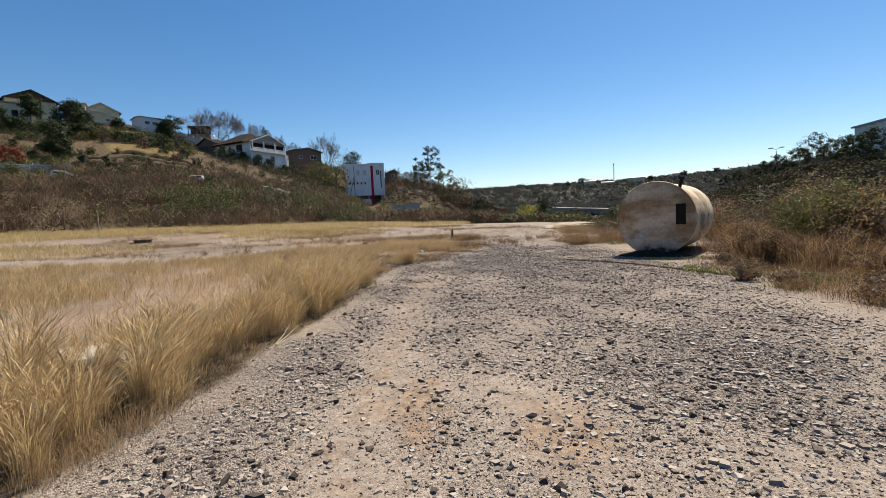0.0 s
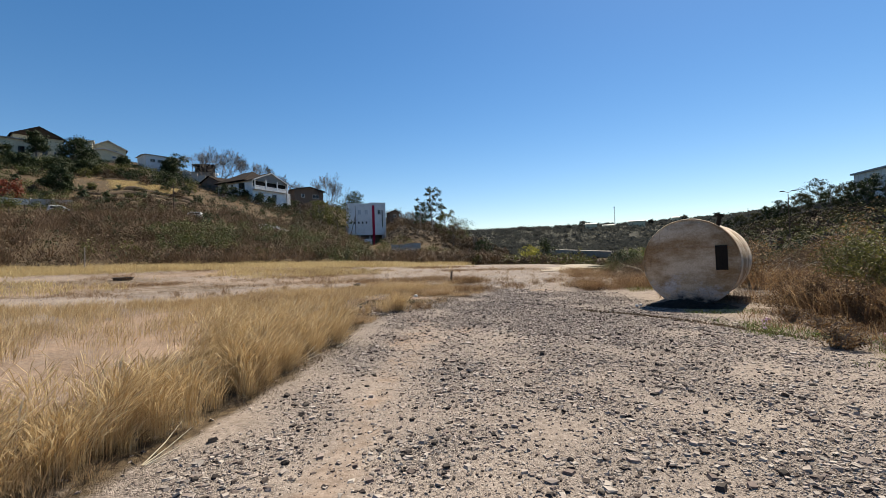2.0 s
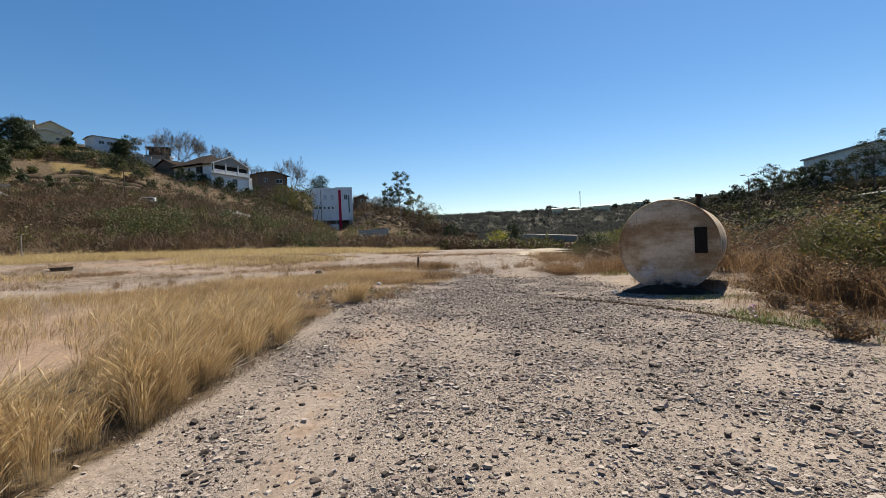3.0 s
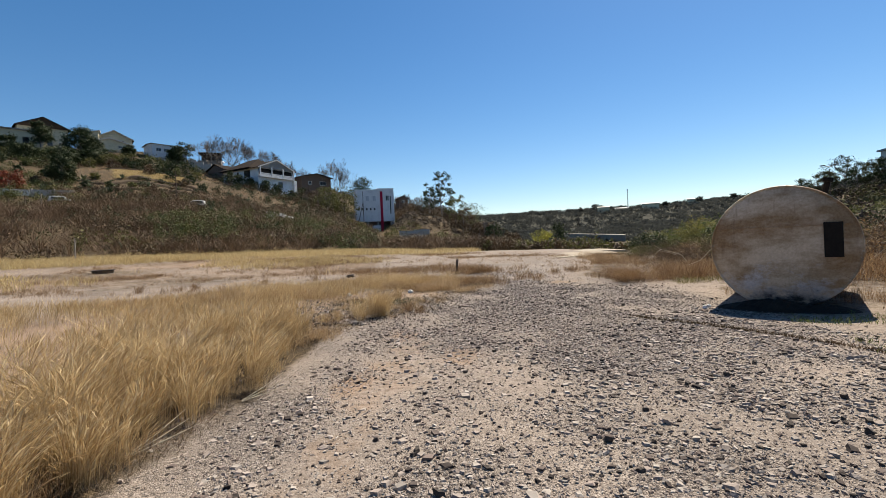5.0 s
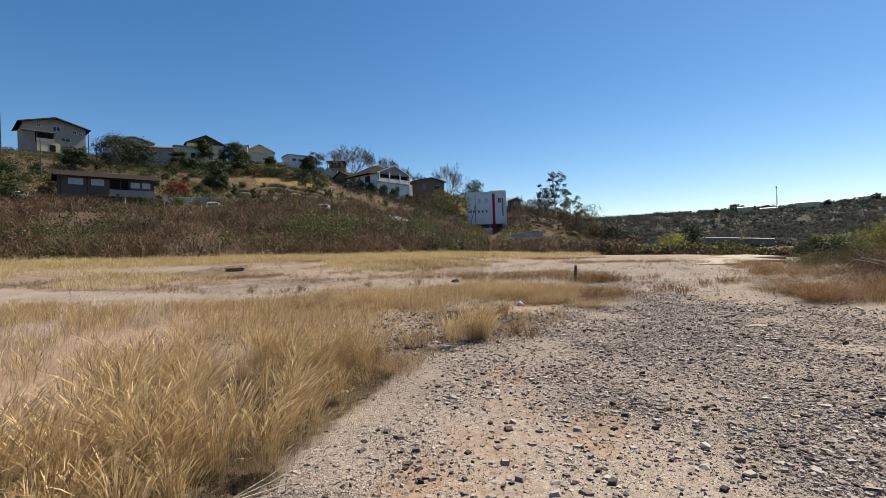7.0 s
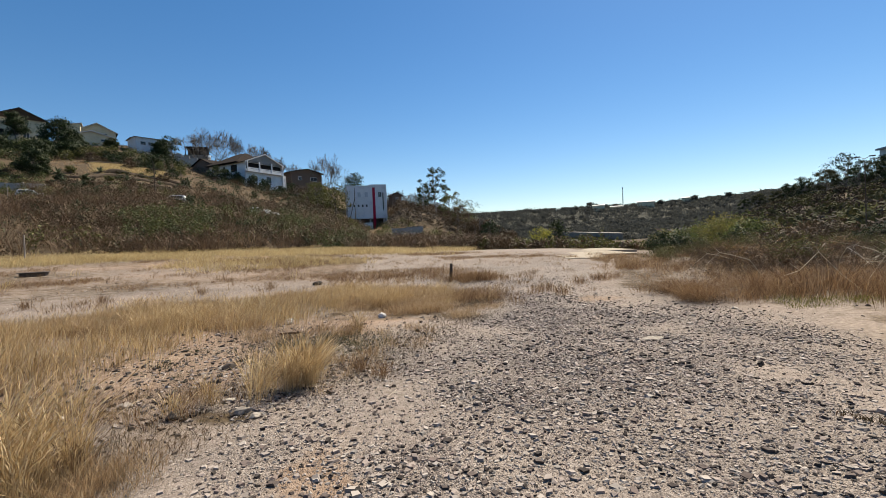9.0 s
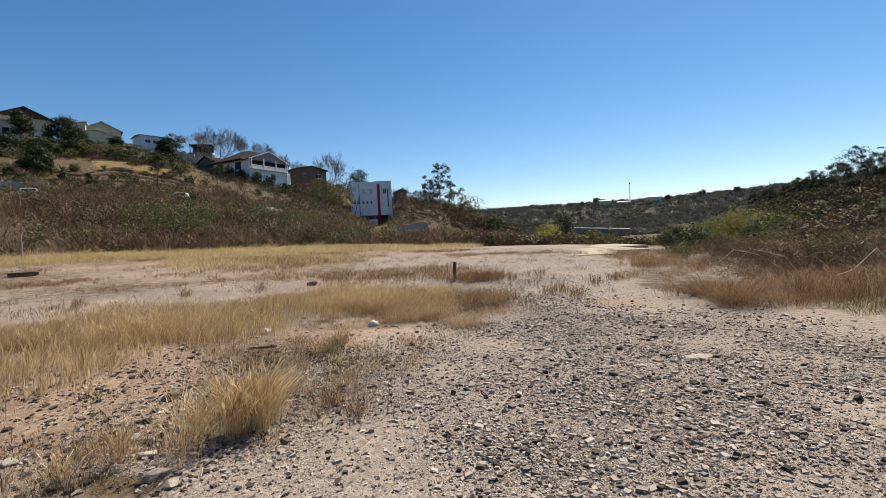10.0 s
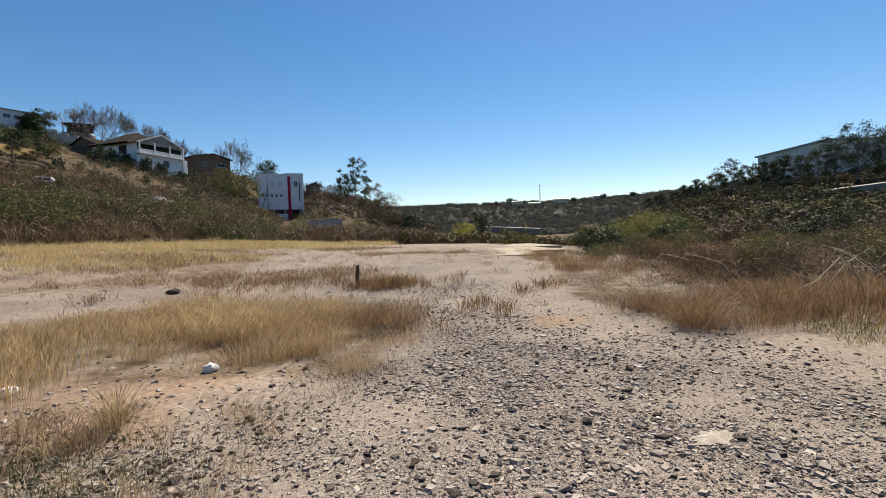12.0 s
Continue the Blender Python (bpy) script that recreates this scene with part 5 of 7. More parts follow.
def main_house():
    w, d, h, rise = 14.4, 17.0, 6.4, 2.9
    t = house("white double storey gabled house with upper balcony on the slope", -26.3, 166.9, 7.28, w, d, h, rise, "y", M_WHITE, M_ROOFBROWN,
              [("left", -5.2, 4.8, 2.2, 1.8), ("left", -1.2, 4.9, 0.8, 1.4), ("left", 3.4, 4.7, 2.8, 2.2), ("left", 4.8, 1.4, 1.8, 1.6), ("front", -4.0, 1.5, 2.0, 1.6), ("front", 1.8, 1.4, 1.8, 1.8)], 39.7, M_FASCIA, 0.8, sash=M_DARKTRIM)
    y0 = -d / 2
    part("upper_roof", hip_roof(-w / 2 - 0.9, w / 2 + 0.9, -5.6, d / 2 + 0.9, h + 0.25, 4.3, 5.2), M_ROOFBROWN, t, "dark brown hipped tile roof")
    # Flat dark panel; the balcony's shade is put into its colour.
    part("balcony", boxes((-6.9, 6.9, y0 - 0.06, y0 + 0.02, 4.2, 6.1)), M_DARK, t, "dark panel standing for the shade of a balcony recess")
    part("balcony_floor", boxes((-7.2, 7.2, y0 - 1.0, y0, 3.25, 3.5)), M_WHITE, t)
    for x in (-7.0, -2.4, 2.4, 7.0):
        part("balcony_post", boxes((x - 0.16, x + 0.16, y0 - 1.0, y0 - 0.68, 3.5, 6.6)), M_WHITE, t)
    for z in (3.6, 3.95, 4.3):
        part("balcony_rail", boxes((-7.1, 7.1, y0 - 0.94, y0 - 0.84, z, z + 0.26)), M_WHITE, t)
    # Gable infill in grey, which paints in the shade below the eaves.
    part("gable_board", gable_board(w, h, rise, y0 - 0.5), M_GREYWALL, t, "timber gable infill with the eaves' shade put into its grey")
    part("porch", boxes((7.21, 8.6, y0 - 0.2, y0 + 2.4, -1, 3.3)), M_WHITE, t)
    for x in (7.3, 8.5):
        part("porch_post", boxes((x - 0.12, x + 0.12, y0 - 0.5, y0 - 0.26, -1, 3.3)), M_WHITE, t)


def gable_board(w, h, rise, y):
    bm = bmesh.new()
    pr = [(-w / 2, h - 0.25), (w / 2, h - 0.25), (w / 2, h), (0, h + rise), (-w / 2, h)]
    a, b = [bm.verts.new((x, y, z)) for x, z in pr], [bm.verts.new((x, y + 0.1, z)) for x, z in pr]
    bm.faces.new(a)
    bm.faces.new(b[::-1])
    for q in range(5):
        bm.faces.new((a[(q + 1) % 5], a[q], b[q], b[(q + 1) % 5]))
    bmesh.ops.recalc_face_normals(bm, faces=bm.faces)
    return bm


main_house()


def rear_house():
    t = house("brown roofed house behind the white gabled one", -29.2, 188, 8.3, 13, 9, 3.6, 2.0, "x", M_DARKWALL, M_ROOFBROWN, [("front", -5.0, 2.4, 1.8, 1.3), ("front", 2.0, 2.4, 1.8, 1.3)], 38)
    bm = bmesh.new()
    bmesh.ops.create_cone(bm, cap_ends=True, segments=20, radius1=0.5, radius2=0.2, depth=0.16, matrix=pose(-8.2, -6.6, 5.4, 65, 0, -30))
    tube(bm, [(-8.2, -6.6, 5.4), (-8.2, -5.6, 4.2)], [0.06, 0.06], 5)
    part("satellite_dish", bm, M_WHITE, t, "white satellite dish")


rear_house()


def carport():
    x, y = at(-31.2, 214)
    z = EYE[2] + 214 * math.tan(radians(11.25))
    t = thing("carport", pose(x, y, z, 0, 0, 22), "dark open carport with a flat roof beside the ridge house", "carport")
    part("roof", boxes((-4.2, 4.2, -3, 3, 0, 0.3)), M_ROOFBROWN, t)
    part("back_wall", boxes((-3.9, 3.9, 2.4, 2.7, -3, 0)), M_DARKWALL, t)
    part("retaining_wall", boxes((-4.4, 4.4, -3.0, 2.7, -8, -3)), M_GREYWALL, t, "grey plastered retaining wall")
    for px in (-3.9, -1.3, 1.3, 3.9):
        part("post", boxes((px - 0.12, px + 0.12, -2.7, -2.46, -3, 0)), M_DARKTRIM, t)


carport()

tall_house = house("tall brown grey house with low pitched roof and shaded balcony", -58.8, 185, 9.6, 14.5, 12.3, 10.76, 2.13, "y", M_BROWNWALL, M_ROOFBROWN,
      [("front", -3.8, 10.2, 0.9, 0.9), ("front", 0.3, 9.8, 1.7, 1.4), ("front", 4.6, 9.4, 1.0, 1.0), ("front", 6.0, 9.1, 1.0, 0.9), ("front", 2.4, 6.8, 2.3, 1.1), ("front", 5.6, 4.0, 1.6, 1.2)], 8, M_DARKTRIM, 1.2)
# No real recess: a near-black panel carries the balcony shade.
part("balcony", boxes((-4.6, -0.6, -6.25, -6.1, 5.2, 8.2)), M_DARK, tall_house, "dark panel standing for the shade of a balcony recess")
part("balcony_roof", boxes((-7.6, -0.2, -7.6, -6.15, 8.2, 8.45)), M_GREYWALL, tall_house)
part("balcony_wall", boxes((-4.5, -0.5, -7.5, -7.35, 5.2, 6.3)), M_BROWNWALL, tall_house)
part("plinth_door", boxes((-1.6, -0.2, -7.46, -7.4, 2.6, 4.6)), M_DARK, tall_house, "dark doorway in the plinth")
part("plinth", boxes((-4.4, 0.9, -7.4, -6.15, 2.5, 5.2)), M_CREAM, tall_house, "pale rendered plinth wall")
for px in (-4.3, -0.6):
    part("balcony_post", boxes((px - 0.12, px + 0.12, -7.4, -7.16, 5.2, 8.2)), M_DARKTRIM, tall_house)
long_house = house("long low brown house with flat eaves, veranda posts and white blinds", -54.6, 124, 7.05, 16.4, 7, 3.1, 1.3, "x", M_DARKWALL, M_ROOFBROWN,
      [("front", -5.5, 1.9, 2.4, 1.3), ("front", -1.9, 1.9, 2.2, 1.3), ("front", 4.7, 1.7, 1.7, 1.2), ("front", 6.8, 1.7, 1.5, 1.2)], 6, over=0.9, pane=M_BLIND)
# Veranda shade as a dark panel on the unbroken front wall.
part("veranda_shade", boxes((0.2, 3.5, -3.54, -3.46, 0.1, 2.7)), M_DARK, long_house, "dark panel standing for the shade of the open veranda")
part("low_wall", boxes((0.0, 8.0, -4.3, -4.1, -1.0, 0.5)), M_BROWNWALL, long_house)
for px in (-8.0, -3.7, 0.1, 2.0, 3.7, 8.0):
    part("veranda_post", boxes((px - 0.1, px + 0.1, -4.2, -4.0, -1.0, 2.7)), M_DARKTRIM, long_house)
house("pale house with a low green sheet gable behind a dense tree", -52.45, 206, 10.9, 12.4, 9, 5.0, 1.75, "y", M_GREYWALL, M_ROOFGREEN, [("front", -2.4, 3.5, 1.6, 1.3), ("front", 2.4, 3.5, 1.6, 1.3)], 6, M_FASCIA, 0.6)
house("low house with red tiled roof beside a dense tree", -49.6, 199, 10.4, 9.2, 8, 5.1, 1.2, "x", M_BROWNWALL, M_ROOFRED, [("front", -2.4, 3.0, 1.6, 1.3), ("front", 2.4, 3.0, 1.6, 1.3)], -6)
cream_house = house("cream house with brown timber gable above leafy trees", -45.8, 194, 10.3, 12.2, 11.4, 7.6, 2.9, "y", M_CREAM, M_ROOFBROWN,
      [("front", 4.3, 2.7, 1.4, 1.1), ("front", 5.4, 2.7, 0.8, 1.1), ("front", 1.4, 2.6, 1.5, 1.6)], 8, M_DARKTRIM, 0.7)
part("gable_board", gable_board(12.2, 7.6, 2.9, -5.7 - 0.45), M_GABLE, cream_house, "dark brown timber gable infill")
part("front_wing", boxes((-10.2, -0.8, -8.6, -5.72, -4, 5.2)), M_CREAM, cream_house)
part("wing_roof", boxes((-10.7, -0.4, -9.1, -5.74, 5.2, 5.5)), M_GREYWALL, cream_house, "pale flat roof edge")
window(cream_house, pose(-8.2, -8.6, 2.5), 1.6, 1.7)
window(cream_house, pose(-4.6, -8.6, 2.3), 1.5, 1.9, M_GABLE)
window(cream_house, pose(-1.4, -8.6, 2.5), 1.3, 1.6)


def mono_house():
    """A small house under a single slope that rises to one side."""
    x, y = at(-42.0, 228)
    t = thing("house", pose(x, y, EYE[2] + 228 * math.tan(radians(11.2)), 0, 0, 38), "cream house with a single pitched roof on the ridge", "house")
    for name, z0, z1, o, dz0, dz1, mat in (("wall", -5, 0, 0, 4.9, 6.2, M_CREAM), ("roof", 0, 0, 0.6, 5.1, 6.5, M_FASCIA)):
        bm = bmesh.new()
        a, b = -3.0 - o, 3.0 + o
        foot = (z0, z0) if name == "wall" else (4.9, 6.25)
        pr = [(a, foot[0]), (b, foot[1]), (b, dz1), (a, dz0)]
        f, k = [bm.verts.new((px, -4 - o, pz)) for px, pz in pr], [bm.verts.new((px, 4 + o, pz)) for px, pz in pr]
        bm.faces.new(f)
        bm.faces.new(k[::-1])
        for q in range(4):
            bm.faces.new((f[(q + 1) % 4], f[q], k[q], k[(q + 1) % 4]))
        bmesh.ops.recalc_face_normals(bm, faces=bm.faces)
        part(name, bm, mat, t)
    window(t, pose(0.4, -4, 3.4), 1.6, 1.2)


mono_house()
house("cream gabled house on the ridge", -40.1, 234, 11.0, 12.4, 9, 4.6, 3.2, "y", M_CREAM, M_ROOFBROWN, [("front", 2.4, 3.4, 1.8, 1.3)], 4, M_FASCIA, 0.7)
house("low cream house with a shallow pale gable on the ridge", -40.5, 222, 10.7, 12.0, 8, 3.9, 1.7, "y", M_CREAM, M_ROOFBROWN, [("front", 3.4, 2.4, 1.4, 1.0), ("front", -3.2, 2.4, 1.4, 1.0)], 4, M_FASCIA, 0.6)
house("long blue white house under a thin flat roof", -35.6, 218, 10.75, 12.4, 9.0, 4.0, 0.4, "x", M_BLUEWHITE, M_ROOFGREY,
      [("front", -3.9, 1.9, 1.9, 1.4), ("front", -1.2, 1.9, 1.9, 1.4), ("front", 3.2, 2.1, 1.8, 1.2)], 20, over=0.6, sash=M_WHITE)
house("tan house with a shallow brown roof among bare trees", -20.4, 190, 7.2, 13.0, 9.0, 4.98, 1.36, "y", M_TANWALL, M_ROOFBROWN, [("front", 2.9, 2.7, 2.9, 1.6), ("front", -2.9, 2.7, 1.4, 1.4)], 30, M_DARKTRIM, 0.8)
house("small brown timber shelter behind the white block", -9.4, 202, 5.1, 4.2, 4.6, 3.0, 1.1, "y", M_TANWALL, M_ROOFBROWN, [("front", 0.0, 1.6, 1.4, 1.2)], 20, M_DARKTRIM, 0.5, name="shelter")


def white_block():
    """A flat white block raised on short columns, with a red stripe."""
    az, r = -13.0, 176
    x, y = at(az, r)
    z = EYE[2] + r * math.tan(radians(2.2))
    t = thing("white_building", pose(x, y, z, 0, 0, -az + 6) @ Matrix.Scale(1.17, 4), "white rendered block on columns with a red stripe", "building")
    w, d, z0, z1 = 11.6, 9, 2.6, 12.6
    part("wall", boxes((-w / 2, w / 2, -d / 2, d / 2, z0, z1)), M_WHITE, t)
    part("parapet", boxes((-w / 2 - 0.05, 1.0, -d / 2 - 0.05, d / 2, z1, z1 + 0.25)), M_WHITE, t)
    part("parapet", boxes((1.0, w / 2 + 0.05, -d / 2 - 0.05, d / 2, z1, z1 + 0.55)), M_WHITE, t)
    part("end_fin", boxes((w / 2, w / 2 + 0.5, -d / 2 - 0.3, d / 2, -2, z1 + 0.5)), M_WHITE, t)
    part("stripe", boxes((1.9, 2.7, -d / 2 - 0.12, -d / 2, -1, z1 - 0.4)), M_RED, t, "red vertical stripe")
    part("slot_window", boxes((5.0, 5.35, -d / 2 - 0.05, -d / 2, 5.0, 10.6)), M_GLASS, t)
    for k in range(5):
        xx = -5.0 + k * 1.25
        window(t, pose(xx, -d / 2, 6.6), 0.5, 0.7, M_DARKTRIM)
    for xx, glaze in ((-2.2, M_BLIND), (0.0, M_BLIND), (4.2, M_GLASS)):
        window(t, pose(xx, -d / 2, 10.0), 1.1, 1.7, M_WHITE, glaze)
    for xx in (-5.5, -2.2, 1.0, 5.2):
        part("column", boxes((xx - 0.25, xx + 0.25, -d / 2 + 0.1, -d / 2 + 0.6, -2, z0)), M_CONCRETE, t)
    part("undercroft", boxes((-w / 2 + 0.2, w / 2 - 0.2, -d / 2 + 2.5, d / 2, -2, z0)), M_DARKWALL, t)
    part("base_box", boxes((-1.2, 1.6, -d / 2 - 0.6, -d / 2 + 2, -1, 1.3)), M_WHITE, t)


white_block()


# ---- trees ----
def limb(bm, p, d, length, rad, depth, tips, wander=0.25, split=(2, 3), shrink=0.72, angle=0.6, sides=5, lift=0.12, least=0.01):
    pts, radii = [p.copy()], [rad]
    n = 3 if depth > 2 else 2
    for k in range(n):
        d = (d + Vector((random.uniform(-1, 1), random.uniform(-1, 1), random.uniform(-0.5, 1) * 0.6)) * wander * 0.5 + Vector((0, 0, lift * 0.3))).normalized()
        p = p + d * (length / n)
        pts.append(p.copy())
        radii.append(max(least, rad * (1 - 0.42 * (k + 1) / n)))
    tube(bm, pts, radii, sides, cap=depth == 0)
    if depth == 0:
        tips.append(p.copy())
        return
    if depth <= 2:
        tips.append(p.copy())
    for k in range(random.randint(*split)):
        q = d.orthogonal().normalized()
        q.rotate(Matrix.Rotation(random.uniform(0, 6.2832), 3, d))
        nd = (d + q * random.uniform(0.5, 1.2) * angle + Vector((0, 0, lift))).normalized()
        limb(bm, p, nd, length * shrink * random.uniform(0.8, 1.15), radii[-1] * 0.75, depth - 1, tips, wander, split, shrink, angle, max(3, sides - 1), lift, least)


def tree(label, x, y, height, seed, leaf=None, leaf_size=0.25, per=60, width=0.8, low=0.25, blobs=16, blob=0.3, thick=0.02, depth=5, angle=0.6, lift=0.05, split=(2, 3), least=0.03, shape=1.0):
    """A tapered trunk with limbs; a leafy crown of ragged clumps at the limbs' ends, or a bare one of fine branches.
    width: crown width over height; low: where the crown begins; blob: clump radius over crown half-width."""
    random.seed(seed)
    g = np.random.default_rng(seed)
    t = thing("tree", pose(x, y, lz(x, y) - 0.2), label, "tree")
    bm = bmesh.new()
    if leaf is None:
        tips = []
        limb(bm, Vector((0, 0, 0)), Vector((0, 0, 1)), height * low, height * thick, depth, tips, 0.25, split, 0.8, angle, 5, lift, least)
        top = max(v.co.z for v in bm.verts)
        wide = max(max(abs(v.co.x), abs(v.co.y)) for v in bm.verts)
        fx, fz = min(1.6, height * width * 0.5 / wide), height / top
        for v in bm.verts:
            v.co = Vector((v.co.x * fx, v.co.y * fx, v.co.z * fz))
        part("trunk", bm, M_BARK, t)
        return t
    W, zl = height * width / 2, height * low
    cs = []
    for k in range(blobs):
        u = (k + 0.5) / blobs
        zz = zl + (height - zl) * (0.12 + 0.8 * u)
        q = (zz - zl) / (height - zl)
        lim = W * (1 - blob * 0.7) * max(0.12, math.sqrt(max(0.0, 1 - (2 * q - 0.75) ** 2 / 1.6)) if shape > 0.5 else 1 - 0.75 * q)
        a = k * 2.4 + g.random() * 1.2
        o = lim * math.sqrt(0.15 + 0.85 * g.random())
        cs.append((math.cos(a) * o, math.sin(a) * o, zz + g.normal() * 0.04 * height))
    lean = Vector((g.normal() * 0.05, g.normal() * 0.05, 0)) * height
    spine = [Vector((0, 0, 0)), Vector((0, 0, zl)) + lean * 0.4, Vector((0, 0, height * 0.85)) + lean]
    tube(bm, spine, [height * thick, height * thick * 0.75, height * thick * 0.2], 6)
    for c in cs:
        c = Vector(c)
        s0 = spine[1].lerp(spine[2], min(0.9, max(0.0, (c.z - zl) / (height - zl) * 0.75 - 0.1)))
        mid = s0.lerp(c, 0.55) + Vector((0, 0, -0.03 * height))
        tube(bm, [s0, mid, c], [max(least, height * thick * 0.4), max(least * 0.8, height * thick * 0.25), least * 0.5], 4, False)
    part("trunk", bm, M_BARK, t)
    c = np.array(cs)
    k = np.repeat(np.arange(len(c)), per)
    d = g.standard_normal((len(k), 3))
    d /= np.linalg.norm(d, axis=1)[:, None]
    rad = W * blob * (0.65 + 0.7 * g.random(len(c)))[k] * (0.35 + 0.65 * g.random(len(k)) ** 0.5) * (0.8 + 0.3 * np.sin(4 * d[:, 0] + 3 * d[:, 2] + k))
    p = c[k] + d * rad[:, None] * np.array([1.15, 1.15, 0.8])
    v, fc = leaf_quads(p, leaf_size * (0.6 + 0.8 * g.random(len(k))), d)
    part("crown", mesh_from("crown", v, fc), leaf, t)
    return t


def tree_at(label, az, r, h, seed, **kw):
    x, y = at(az, r)
    return tree(label, x, y, h, seed, **kw)


def bare_tree(label, az, r, height, width, seed, stems=6, least=0.045):
    """A leafless tree: several stems fanned low from one foot into a wide dome of fine branches."""
    random.seed(seed)
    x, y = at(az, r)
    t = thing("tree", pose(x, y, lz(x, y) - 0.3), label, "tree")
    bm, tips = bmesh.new(), []
    limb(bm, Vector((0, 0, 0)), Vector((0, 0, 1)), height * 0.1, height * 0.026, 0, tips, 0.15, sides=6, least=least)
    for k in range(stems):
        a, o = 6.2832 * (k + random.uniform(-0.3, 0.3)) / stems, random.uniform(0.35, 1.7)
        limb(bm, Vector((0, 0, height * 0.09)), Vector((math.cos(a) * o, math.sin(a) * o, 1)).normalized(), height * 0.3, height * 0.013, 4, tips, 0.3, (2, 4), 0.8, 0.6, 5, 0.1, least)
    top = max(v.co.z for v in bm.verts)
    wide = max(max(abs(v.co.x), abs(v.co.y)) for v in bm.verts)
    for v in bm.verts:
        v.co = Vector((v.co.x * height * width * 0.5 / wide, v.co.y * height * width * 0.5 / wide, v.co.z * height / top))
    part("trunk", bm, M_BARK, t)
    return t


for k, (az, r, h, w) in enumerate([(-31.0, 206, 15.5, 1.35), (-29.6, 208, 16.5, 1.35), (-28.2, 211, 16, 1.35), (-26.8, 214, 14.5, 1.3), (-25.2, 214, 14, 1.2), (-23.7, 210, 12.5, 1.2), (-22.2, 208, 11, 1.3), (-21.0, 206, 11, 1.2)]):
    bare_tree("bare grey winter tree with fine spreading branches", az, r, h, w, 50 + k)
bare_tree("bare round winter tree beside the tan house", -17.4, 190, 21.0, 1.0, 60, 11, 0.055)
bare_tree("bare winter tree behind the white block", -9.4, 205, 9.5, 1.1, 61)
bare_tree("bare winter tree above the scree", -7.4, 205, 10, 1.0, 62)
for k, (az, h) in enumerate([(-10.2, 8.5), (-8.5, 9.5), (-6.5, 8.0), (-5.6, 9.0)]):
    bare_tree("bare winter tree above the scree", az, 210, h, 1.1, 160 + k)
for k, (az, r, h) in enumerate([(1.0, 120, 6.0), (2.2, 122, 6.5), (3.2, 118, 5)]):
    tree_at("leafless shrub tree with thin upright branches", az, r, h, 63 + k, depth=5, angle=0.45, low=0.12, lift=0.2, split=(2, 2), thick=0.012, width=0.9)
tree_at("tall sparse eucalyptus with leafy clumps at branch ends", -4.2, 176, 21.5, 71, leaf=M_DARKLEAF, leaf_size=0.25, per=110, width=0.5, low=0.25, blobs=34, blob=0.22, thick=0.014)
tree_at("young eucalyptus beside a taller one", -5.8, 178, 14.5, 72, leaf=M_DARKLEAF, leaf_size=0.25, per=110, width=0.6, low=0.25, blobs=18, blob=0.3, thick=0.014)
tree_at("leaning eucalyptus on the end of the ridge", -2.5, 172, 13, 73, leaf=M_OLIVE, leaf_size=0.25, per=110, width=0.8, low=0.2, blobs=20, blob=0.3, thick=0.014)
tree_at("rounded leafy tree at the end of the ridge", -0.9, 166, 11, 74, leaf=M_OLIVE, leaf_size=0.22, per=100, width=1.3, low=0.2, blobs=22, blob=0.34)
DENSE = dict(leaf=M_DARKLEAF, leaf_size=0.19, per=230, blob=0.36, low=0.1, blobs=30)
for k, (az, r, h, w) in enumerate([(-54.0, 160, 9.4, 1.3), (-51.9, 162, 9.0, 1.3), (-63.2, 112, 9, 1.2), (-48.2, 178, 8.0, 0.8), (-41.8, 180, 7.0, 1.1), (-47.0, 168, 5.2, 1.6), (-44.2, 168, 5.0, 2.0), (-42.2, 170, 4.6, 1.8), (-34.5, 203, 7.8, 0.8), (-44.6, 136, 6.5, 1.1), (-57.0, 150, 5.5, 1.4), (-34.8, 204, 6, 1.1), (-38.8, 204, 4.5, 1.2)]):
    tree_at("dense dark green garden tree on the slope", az, r, h, 80 + k, width=w, **DENSE)
tree_at("big dense dark garden tree hiding the house behind", -42.8, 178, 11.4, 85, leaf=M_DARKLEAF, leaf_size=0.2, per=300, width=1.0, low=0.05, blobs=46, blob=0.34)
tree_at("dark umbrella shaped garden tree", -45.8, 178, 11.8, 86, leaf=M_DARKLEAF, leaf_size=0.2, per=260, width=0.62, low=0.5, blobs=24, blob=0.42)
for k in range(64):
    az, r = -66 + 34 * ((k * 0.618) % 1), 116 + 46 * ((k * 0.754) % 1)
    kind = k % 5
    tree_at(("dark rounded shrub on the dry hillside", "olive shrub on the dry hillside", "dark rounded shrub on the dry hillside", "brown half bare shrub on the dry hillside", "grey green shrub on the dry hillside")[kind], az, r, 1.4 + 1.7 * ((k * 0.377) % 1), 600 + k, width=1.35, leaf=(M_DARKLEAF, M_OLIVE, M_DARKLEAF, M_BRUSH, M_BANKGREEN)[kind], leaf_size=0.2, per=44, blob=0.42, low=0.05, blobs=12)
for k in range(26):
    az, r = -49 + 16.5 * ((k * 0.618) % 1), 163 + 14 * ((k * 0.377) % 1)
    tree_at("rounded garden bush on the terrace below the ridge houses", az, r, 3.0 + 2.6 * ((k * 0.731) % 1), 420 + k, width=1.3, leaf=(M_DARKLEAF, M_OLIVE, M_DARKLEAF, M_BANKGREEN)[k % 4], leaf_size=0.22, per=50, blob=0.42, low=0.05, blobs=14)
